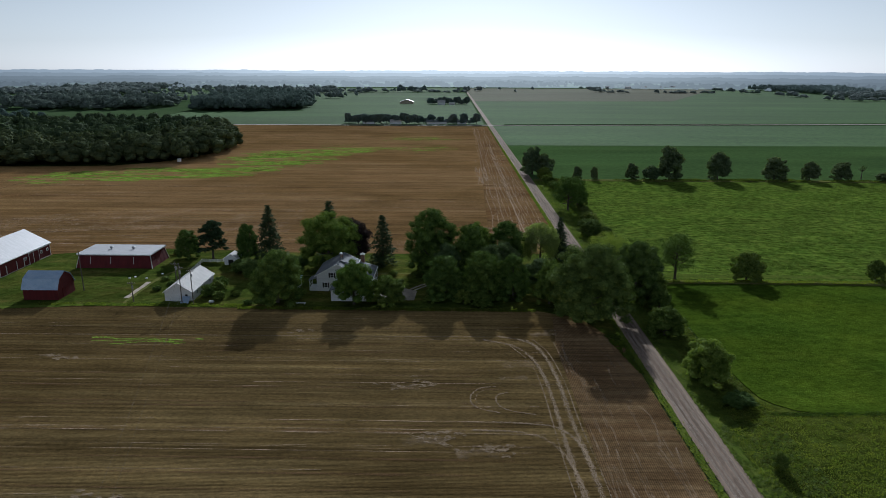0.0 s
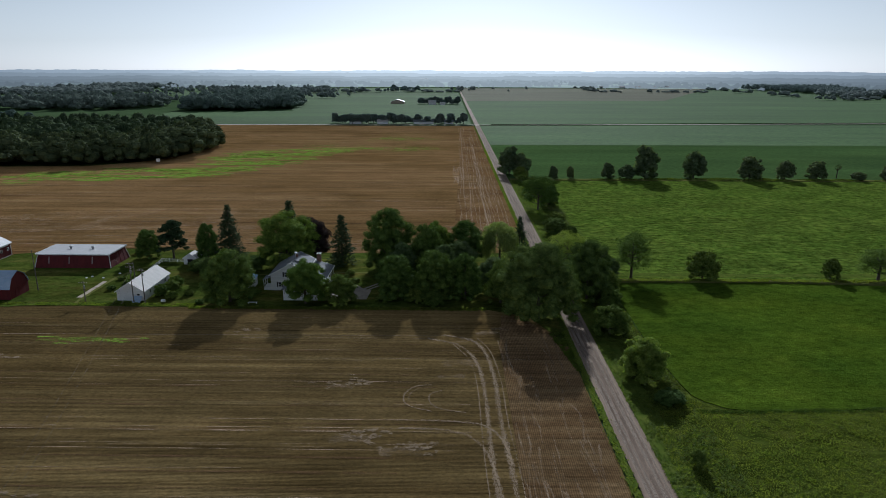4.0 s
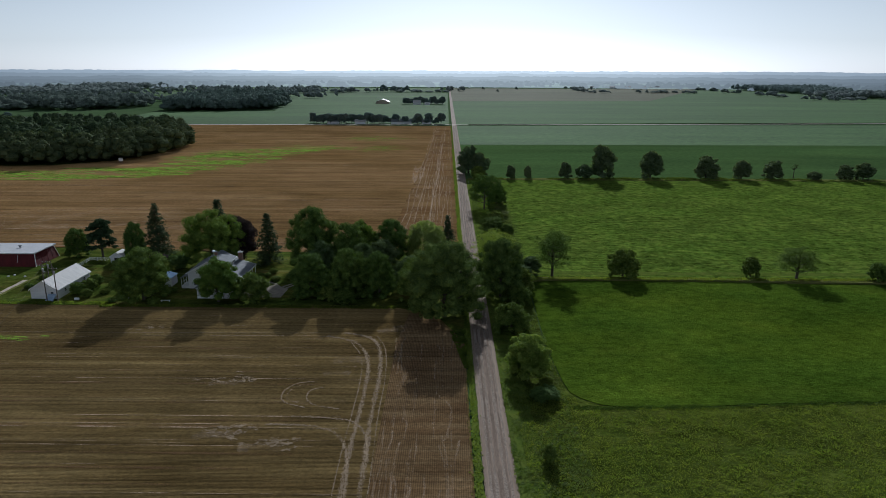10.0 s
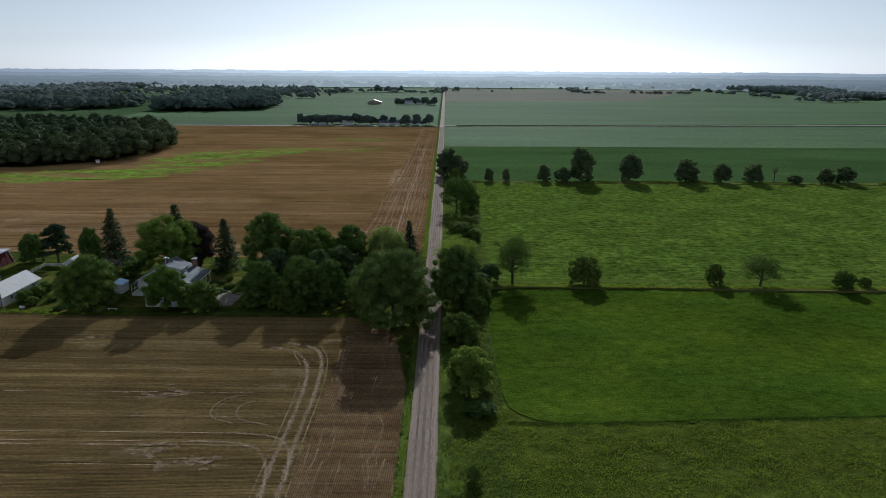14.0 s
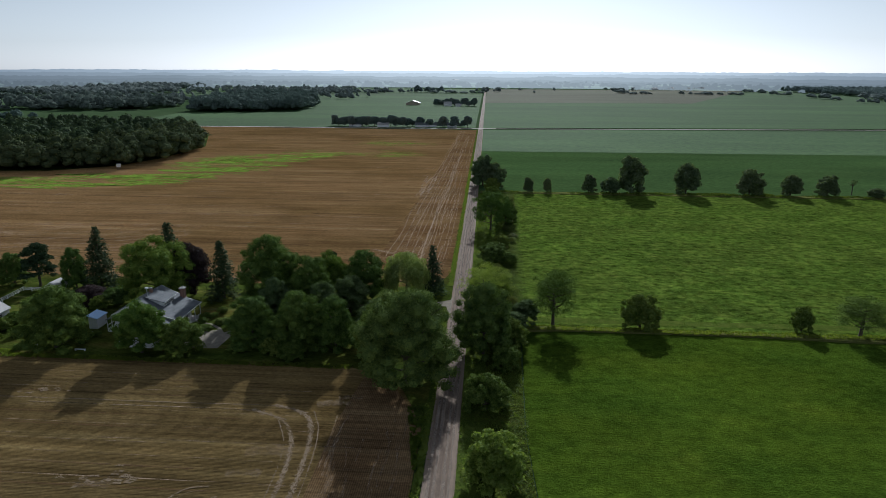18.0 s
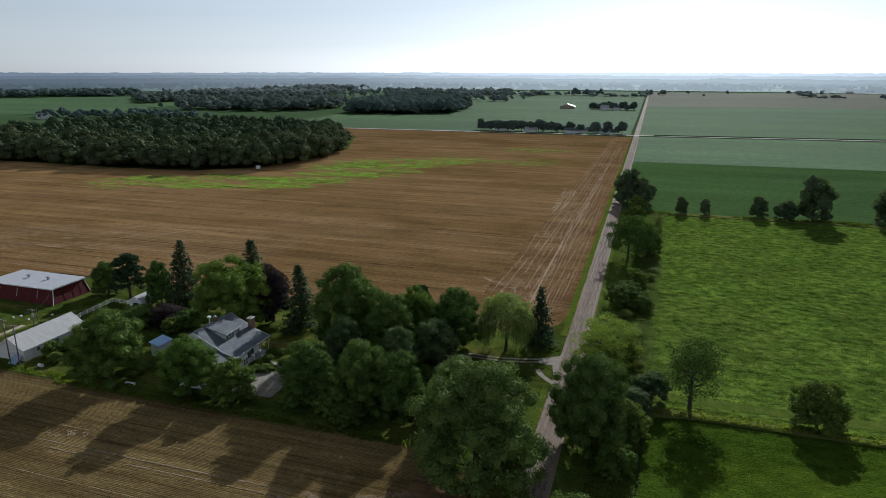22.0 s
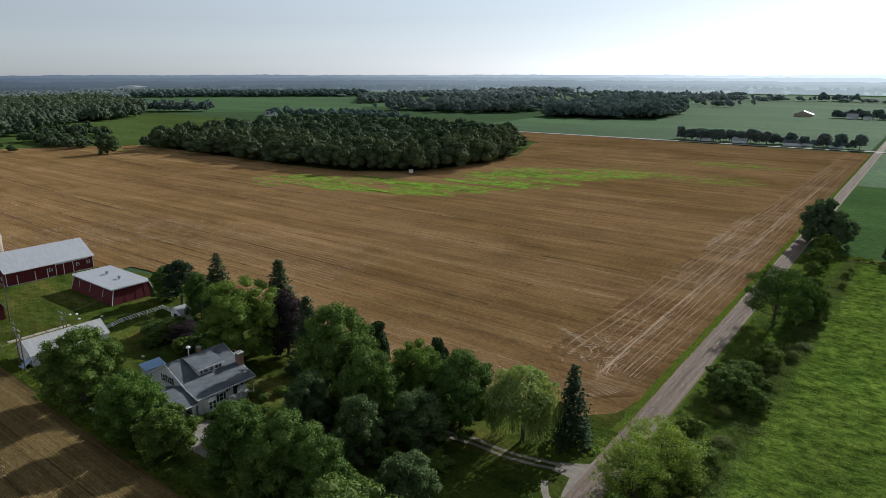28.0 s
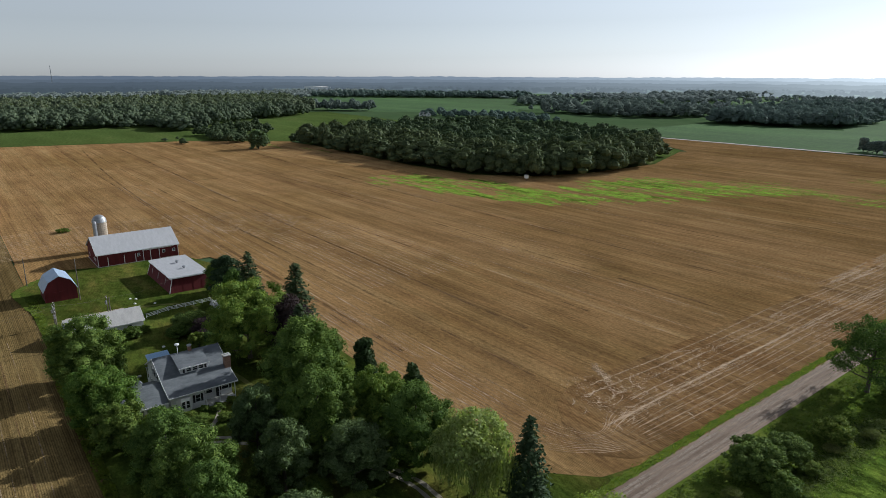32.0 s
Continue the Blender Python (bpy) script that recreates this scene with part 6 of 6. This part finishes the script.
# turning marks
for r, cx, cy, a0, a1 in ((3.2, 21.5, 266, -1.2, 2.2), (4.6, 21.8, 266, -0.9, 1.9), (2.2, 19.5, 269, 0.5, 3.4), (3.0, 18.5, 345, -0.6, 1.8), (4.3, 18.3, 345, -0.6, 1.4), (3.4, 24.5, 343, 1.8, 3.8), (2.6, 26.5, 384, 0.4, 3.2), (5.5, 37.5, 345, 1.6, 3.9), (7.0, 38.0, 346, 1.7, 3.6),
                          (6.0, 39.0, 372, 1.9, 3.6), (3.0, 17.0, 428, -0.8, 1.6), (4.2, 17.0, 428, -0.6, 1.3), (3.6, 29.0, 300, 3.4, 5.0), (4.5, 24.0, 282, 3.6, 5.2)):
    LINES.append(([(cx + r * math.cos(q), cy + 1.3 * r * math.sin(q)) for q in np.linspace(a0, a1, 9)], rng.uniform(0.12, 0.24), 0.08))
for i in range(26):
    x, y = rng.uniform(15, 22), rng.uniform(384, 446)
    LINES.append(([(x, y), (x + rng.uniform(-0.6, 0.6), y + 6), (x + rng.uniform(-0.8, 0.8), y + rng.uniform(8, 20))], rng.uniform(0.3, 0.8), 0.2))
LINES.append(([(10.5, 278), (13, 276), (17, 274.5), (20, 272)], 1.6, 0.6))
for i in range(28):
    x, y, a = rng.normal(24, 6), rng.normal(268, 6), rng.uniform(0, 3.14)
    if 10 < x < 40 and y > 254:
        LINES.append(([(x, y), (x + 1.2 * math.cos(a), y + 1.2 * math.sin(a)), (x + 2.6 * math.cos(a + 0.3), y + 2.6 * math.sin(a + 0.3))], rng.uniform(0.15, 0.4), 0.12))
CHAFF = [([(31, 256), (31.2, 330), (31, 420), (31.6, 560), (32, 770)], 2.2), ([(12, 268), (20, 265), (27, 262), (33, 262)], 5), ([(18, 384), (18.3, 415), (18.8, 448)], 5.5), ([(23, 262), (23.5, 330), (23, 420), (24, 770)], 3.6), ([(36, 335), (37, 350), (38, 372)], 3.5)]
straw_trail("chaff_scatter_north", CHAFF, TRAIL_N, "thinly scattered pale chaff along the headland", 0.045, 2.2)
strips("wheel_tracks_north", [(q, w * 1.1, j) for q, w, j in LINES], FAINT, "pale wheel tracks along the headland", 0.05)
straw_trail("track_straw_north", [(q, w) for q, w, j in LINES], TRAIL_N, "loose pale straw strewn along the headland tracks", 0.06, 13)
LINES = []
for i in range(14):
    o = i * 1.15
    LINES.append(([(-60, 236.6 + o), (-20, 236 + o), (12, 236.2 + o * 0.95), (28, 240 + o * 0.7), (38 - o * 0.35, 250 + o * 0.3), (40.5 - o, 264), (40.5 - o, 290 + rng.uniform(-8, 14))], rng.uniform(0.07, 0.16), 0.05))
for y in (238.5, 241, 247, 252):
    LINES.append(([(-330, y + 6), (-180, y + 4), (-60, y), (14, y)], rng.uniform(0.15, 0.3), 0.1))
for i in range(44):
    y, x0, k = rng.uniform(255, 780), rng.uniform(-420, -30), rng.uniform(60, 240)
    LINES.append(([(x0, y), (x0 + k * 0.5, y + rng.uniform(-0.6, 0.6)), (min(x0 + k, 12), y + rng.uniform(-0.6, 0.6))], rng.uniform(0.1, 0.28), 0.08))
for i in range(22):
    o = i * 2.1
    LINES.append(([(-178 - o, 120), (-178 - o, 178 + rng.uniform(-4, 4)), (-180 - o * 1.1, 240), (-172 - o * 0.8, 262 + o * 0.6), (-140, 268 + o), (-70, 266 + o)], rng.uniform(0.15, 0.4), 0.12))
strips("straw_rows_north", LINES, PALE_TRACK, "thin straw lines left by the harvester", 0.06)
LINES = []
for y in (243, 245.5, 262, 281, 305, 338, 371, 420, 470, 530, 600, 660, 710):
    LINES.append(([(-560, y + rng.uniform(0, 20)), (-300, y + rng.uniform(-2, 6)), (-100, y + 1), (rng.uniform(-30, 8), y)], rng.uniform(0.5, 1.3), 0.3))
for x in (-260, -330, -415):
    LINES.append(([(x, 190), (x + 3, 300), (x + 1, 440)], 0.8, 0.25))
strips("dark_ruts_north", LINES, RUT, "dark wheel ruts across the harvested field", 0.04)

# green regrowth beside the wood
LINES = []
GREEN_PLOT = [(-262, 372), (-215, 388), (-152, 402), (-128, 432), (-108, 470), (-92, 520), (-60, 552), (-120, 552), (-150, 540), (-166, 490), (-182, 456), (-232, 432), (-262, 415)]
while len(LINES) < 330:
    x, y, k = rng.uniform(-265, -55), rng.uniform(370, 555), rng.uniform(6, 36)
    if inside(GREEN_PLOT, x, y) and noise.noise((x * 0.02, y * 0.09, 4)) > -0.18:
        LINES.append(([(x - k * 0.5, y), (x, y + rng.uniform(-0.8, 0.8)), (x + k * 0.5, y + rng.uniform(-1, 1))], rng.uniform(1.0, 3.6), 0.6))
for i in range(60):
    x, y, k = rng.uniform(-120, -20), rng.normal(548, 7) + rng.uniform(0, 26), rng.uniform(8, 36)
    LINES.append(([(x, y), (x + k * 0.5, y + 0.4), (x + k, y)], rng.uniform(0.5, 1.6), 0.4))
for i in range(40):
    x, y, k = rng.uniform(-70, -20), rng.normal(640, 9), rng.uniform(8, 30)
    LINES.append(([(x, y), (x + k * 0.5, y + 0.4), (x + k, y)], rng.uniform(0.6, 1.6), 0.4))
strips("green_regrowth", LINES, SPROUT, "bright green streaks of volunteer growth in the stubble", 0.05, "weeds")
strips("green_regrowth_west", [([(x, y), (x + 14, y + 1), (x + 30, y)], 2.2, 0.8) for x, y in ((-520, 420), (-470, 432), (-440, 436), (-500, 415))], SPROUT, "green streaks near the far thicket", 0.05, "weeds")


# ---------------------------------------------------------------- verges, banks and rank growth
def tufts(name, spots, size, m, label, category="grass", up=0.75, seed=5):
    """Upright blades and leaves at spots (x, y, z)."""
    rng = np.random.default_rng(seed)
    c = np.asarray(spots, float)
    n = np.c_[rng.normal(size=(len(c), 2)), rng.uniform(0, up, len(c))]
    v, f = kites(c + (0, 0, size * 0.5), n, size, rng, 0.55)
    return tagged(new(name, fast_mesh(name, v, f, m)), label, category, kind="stuff")


def clumped(x0, x1, y0, y1, count, seed, scale=0.12, thr=0.0, h=0.5, keep=None):
    """Spots in a rectangle, gathered in clumps by smooth noise."""
    rng = np.random.default_rng(seed)
    out = []
    while len(out) < count:
        x, y = rng.uniform(x0, x1), rng.uniform(y0, y1)
        q = noise.noise((x * scale, y * scale, seed * 1.7)) + 0.5 * noise.noise((x * scale * 3, y * scale * 3, seed))
        if q + rng.normal(0, 0.22) > thr and (keep is None or keep(x, y)):
            out.append((x, y, max(0.0, q) * h))
    return out


LANE_TRACK = worn("worn_wheel_track", (0.27, 0.222, 0.18), (0.36, 0.30, 0.245), 0.36, 0.75, 0.2)
LANE_DARK = worn("dark_lane_middle", (0.13, 0.1, 0.08), (0.19, 0.15, 0.12), 0.40, 0.6, 0.25)
strips("lane_wheel_tracks", [([(lane_x(y) + d, y) for y in np.linspace(-300, 790, 110)], w, 0.12) for d, w in ((-1.75, 0.5), (-0.8, 0.45), (0.75, 0.5), (1.75, 0.4))], LANE_TRACK, "pale worn wheel tracks on the lane", 0.135, "road")
strips("lane_dark_bands", [([(lane_x(y) + d, y) for y in np.linspace(-300, 790, 110)], w, 0.12) for d, w in ((-1.25, 0.4), (0.0, 0.7), (1.25, 0.4))], LANE_DARK, "darker loose chippings between the wheel tracks", 0.128, "road")
strips("lane_verge_west", [([(lane_x(y) - 3.6, y) for y in np.linspace(-300, 205, 60)], 1.3, 0.3), ([(lane_x(y) - 3.7, y) for y in np.linspace(236, 792, 60)], 1.7, 0.35)], VERGE, "bright green grass verge beside the lane", 0.07, "grass")
strips("lane_verge_east", [([(lane_x(y) + 5.0, y) for y in np.linspace(-300, 790, 120)], 5.8, 0.25)], VERGE, "green grass verge beside the lane", 0.02, "grass")
tufts("verge_tufts", [(lane_x(y) - 3.7 + d, y, 0) for y, d in zip(np.random.default_rng(3).uniform(20, 560, 9000), np.random.default_rng(4).normal(0, 0.55, 9000)) if not 206 < y < 236], 0.2, GRASSY, "tall green grass along the lane's edge")
tufts("headland_weeds", clumped(38.6, 43.6, 136, 158, 1500, 16, 0.3, -0.1, 0.5, lambda x, y: x > 43 - (y - 136) * 0.16), 0.32, GRASSY, "green weeds between the stubble and the lane", "weeds")
tufts("verge_weeds", clumped(50.6, 64, 30, 400, 56000, 6, 0.2, -0.3, 0.6), 0.2, GRASSY, "rank weeds and grass along the lane", "weeds", 4.0)
tufts("front_weeds", clumped(53, 170, 62, 123, 105000, 7, 0.16, -0.4, 0.45, lambda x, y: y < 118.2 + (x - 78) * 0.06 or x < 66), 0.14, GRASSY, "tall tangled green weeds", "weeds", 1.6)
tufts("weed_clumps", clumped(53, 170, 62, 123, 18000, 27, 0.2, 0.1, 0.6, lambda x, y: y < 117.5 + (x - 78) * 0.06 or x < 64), 0.2, GRASSY, "tall leafy weed clumps", "weeds", 1.0)
tufts("pasture_tussocks", clumped(66, 320, 206, 398, 60000, 8, 0.4, -0.5, 0.2), 0.19, TUSSOCK, "green weed tussocks in the pasture", "weeds", 3.0)
tufts("soy_edge_leaves", clumped(64, 170, 117, 125, 5000, 9, 0.3, -0.3, 0.3, lambda x, y: abs(y - (118.4 + max(0, x - 78) * 0.066)) < 0.8), 0.16, SHRUB, "leafy edge of the soybean crop", "crop")
sheet("hedge_bank", [(64.5, 199.6), (75, 201.2), (123, 201.2), (150, 199.6), (430, 198), (430, 201), (150, 202.4), (64.5, 203)], 0.6, BANK, "dry grassy field bank", "bank", 0.75)
sheet("hedge_bank_far", [(50.5, 400.2), (500, 402), (500, 408.5), (50.5, 406)], 0.25, BANK, "dry grassy bank under the far trees", "bank", 0.3)
sheet("pasture_path", [(66, 207.5), (430, 209), (430, 213), (66, 211)], 0.04, VERGE, "paler mown track beside the bank", "path")
tufts("bank_growth", [(x, y, z + (0.6 if y < 202.4 else 0.0)) for x, y, z in clumped(64.5, 330, 200.4, 205, 16000, 10, 0.2, -0.3, 0.5)], 0.24, GRASSY, "tangled growth on the field bank", "hedge")
tufts("bank_growth_far", clumped(60, 420, 401.5, 407, 5000, 11, 0.1, 0.0, 1.0), 0.6, SHRUB, "low growth on the far bank", "hedge")
tufts("roadside_thicket", [(62.4 + (y - 210) * 0.02 + d * 2.4, y, z * max(0.0, 1 - abs(d) / 1.7)) for (u, y, z), d in zip(clumped(0, 12, 206, 402, 34000, 19, 0.22, -0.25, 1.7), np.random.default_rng(20).normal(0, 0.8, 34000).clip(-1.9, 1.9))], 0.17, BRUSH, "dry grey-green tangle of brush along the pasture", "brush", 3.0)
rng = np.random.default_rng(31)
for i in range(16):
    y = 212 + i * 11.5 + rng.uniform(-3, 3)
    key = ("brush", "brush", "low", "brush", "brush")[int(rng.uniform(0, 5))]
    nm = "brush" if key == "brush" else "shrub"
    plant(key, 62.2 + (y - 210) * 0.022 + rng.normal(0, 2.4), y, rng.uniform(1.2, 2.6), rng.uniform(2.5, 5), nm, "dry grey-green roadside brush" if key == "brush" else "low green roadside shrub", nm, "roadside brush")
for x, y, h, w, key in ((58.5, 272, 5.5, 8, "dense"), (60.5, 140, 2.2, 5, "low"), (59.5, 122, 2.6, 6, "dense"), (58.5, 254, 2.6, 4, "brush"), (60, 178, 6, 7, "bushy"), (61, 190, 8, 9, "bushy"), (62, 199, 6, 8, "grey"), (66, 206, 7, 8, "grey"), (60, 233, 5, 8, "bushy"), (56, 243, 4, 6, "low"),
                        (58, 226, 6, 8, "bushy"), (63, 262, 4.5, 7, "low"), (60, 287, 5, 8, "low"), (62, 340, 5, 7, "low"), (60, 356, 4, 6, "low"), (58, 372, 5, 7, "low"), (57, 390, 6, 8, "low"), (57, 405, 8, 9, "bushy")):
    plant(key, x, y, h, w, "shrub", "leafy green roadside shrub thicket", "shrub", "roadside shrubs")

# undergrowth below the yard trees
for i in range(26):
    x, y = rng.uniform(-6, 36), rng.uniform(178, 214)
    if x > 24 and y > 186:
        continue
    plant(("low", "bushy", "low")[i % 3], x, y, rng.uniform(2, 4.5), rng.uniform(4, 7), "shrub", "shaded green shrub under the trees", "shrub", "grove undergrowth")
for x, y, h, w in ((-72.5, 190, 3.4, 5), (-74, 185.5, 3.6, 5), (-73.5, 194.5, 3.2, 5), (-70, 183, 2.4, 4), (-66, 186, 1.6, 3), (-75.5, 198, 2, 3.5), (-60, 178.5, 1.4, 3), (-22, 199, 1.5, 3), (-21, 203, 1.4, 3), (-22, 193, 1.6, 3), (-17, 200, 1.2, 3), (-20, 207, 1.8, 3.5),
                   (-12, 206, 2.2, 4), (-56, 206, 4.5, 5), (-66, 204, 3.5, 7), (-72, 214, 3.4, 6), (-90, 196, 1.2, 3), (-92, 190, 1.4, 3), (-93.5, 200, 1.3, 3), (-24, 182, 2.2, 4), (-102, 232, 2.4, 5), (-46, 188, 1.6, 3)):
    plant("low", x, y, h, w, "garden_shrub", "small clipped green garden shrub", "shrub", "garden shrubs")
tufts("lawn_edge_grass", clumped(-62, 40, 174.2, 176.2, 4500, 15, 0.4, -0.3, 0.3, lambda x, y: x < 24 or y < 171), 0.3, GRASSY, "uneven grass along the lawn's edge")
tufts("yard_edge_weeds", clumped(-122, -60, 175.8, 178.4, 3500, 14, 0.3, -0.2, 0.3), 0.2, GRASSY, "tall light green weeds along the yard's edge", "weeds")
strips("yard_edge_strip", [([(-151, 188), (-146, 182.8), (-139, 176.8), (-133, 173.6), (-126, 174.2), (-109, 176.6), (-96, 177.2)], 1.9, 0.4)], VERGE, "light green unmown strip at the yard's edge", 0.09, "grass")
plant("low", -217, 199.5, 1.8, 6, "shrub", "lone green bush in the stubble", "shrub")

for x, y, h, w in ((-23.6, 189.6, 1.3, 2.2), (-23.3, 191.8, 1.0, 2.0), (-23.4, 196.6, 1.2, 2.3), (-23.6, 202.2, 1.4, 2.4), (-23.4, 204.2, 1.1, 2.2), (-19.6, 194.2, 1.3, 4.4), (-17.4, 198.6, 1.6, 3.2)):
    plant("low", x, y, h, w, "garden_shrub", "rounded green shrub in the front garden bed", "shrub", "garden shrubs")

# drive, paths and paving
DRIVE = [(46.0, 221.5), (42, 219.5), (36, 217.6), (30, 216.6), (23, 217), (15, 214.5), (6, 209), (-4, 202), (-11, 195), (-14, 190)]
strips("gravel_drive", [(offset(DRIVE, 0.8), 0.8, 0.1), (offset(DRIVE, -0.8), 0.8, 0.1)], GRAVEL, "two-track pale gravel drive across the lawn", 0.075, "drive")
sheet("drive_mouth", [(45.3, 227.5), (44.5, 223), (40, 220.3), (40, 217.4), (43.5, 217.2), (44.3, 213), (45.5, 209)], 0.085, GRAVEL, "flared gravel drive mouth", "drive")
strips("garden_path", [([(45.2, 208), (42, 211), (40.5, 214)], 1.2, 0.1)], GRAVEL, "narrow worn gravel path", 0.08, "path")
sheet("parking_pad", [(-24.4, 182.5), (-11.5, 183), (-11, 191), (-16, 194.5), (-24.4, 190.5)], 0.09, GRAVEL, "worn gravel parking pad beside the garage", "paving")
strips("house_walk", [([(-24.4, 199.5), (-20, 198.5), (-16, 195.5), (-14, 192)], 0.9, 0.12)], GRAVEL, "worn tan gravel front walk", 0.095, "path")
strips("yard_track", [([(-96.6, 178), (-97, 190), (-97, 202), (-93, 214), (-84, 214.5)], 1.2, 0.3)], BANK, "faint worn yard track", 0.07, "path")
ob = thing("concrete_walk", -98.0, 190.0, "broken concrete slab walk across the lawn", "paving")
for i in range(5):
    bar(ob, "slab", -0.8 + 0.15 * (i % 2), 0.75 - 0.1 * (i % 3), -7.5 + i * 3.1, -4.65 + i * 3.1, -0.05, 0.14 + 0.02 * (i % 2), SILO)
strips("back_track", [([(-58, 207), (-50, 205.5), (-20, 210), (-2, 208)], 1.2, 0.3)], BANK, "faint worn track behind the house", 0.07, "path")
ob = thing("garden_bench", -44.5, 178.8, "low white bench at the field's edge", "bench")
bar(ob, "seat", -1.4, 1.4, -0.25, 0.25, 0.42, 0.5, TRIM)
for x in (-1.2, 1.1):
    bar(ob, "leg", x, x + 0.12, -0.2, 0.2, 0.0, 0.42, TRIM)
ob = thing("white_drum", -71.2, 179.5, "white drum lying beside the shed", "drum")
part("body", Shape().tube([(-0.6, 0, 0.4), (0.6, 0, 0.4)], [0.4, 0.4], 12), TRIM, ob)
for i, (x, y) in enumerate(((-106.0, 201.2), (-104.8, 202.6), (-100.5, 201.3), (-97.4, 206.2), (-57.5, 181), (-56.5, 181.4), (-48, 190), (-62, 199))):
    ob = thing("lawn_stone", x, y, "small white stone on the lawn", "stone", "lawn stones")
    part("stone", Shape().lathe(0, 0, [(0.35, -0.05), (0.42, 0.15), (0.3, 0.35), (0.02, 0.42)], 9), TRIM, ob)
ob = thing("hunting_blind", -196, 461, "small pale hunting blind at the wood's edge", "blind")
for x in (-0.8, 0.7):
    for y in (-0.8, 0.7):
        bar(ob, "leg", x, x + 0.12, y, y + 0.12, 0, 2.0, POLE)
bar(ob, "cabin", -1.0, 1.0, -1.0, 1.0, 2.0, 4.0, WHITE, "pale boxed cabin")
bar(ob, "roof", -1.2, 1.2, -1.2, 1.2, 4.0, 4.15, METAL)
ob = thing("radio_mast", -3950, 700, "thin distant radio mast on the horizon", "mast")
part("mast", Shape().tube([(0, 0, 0), (0, 0, 105)], [2.2, 1.6], 4), STEEL, ob)
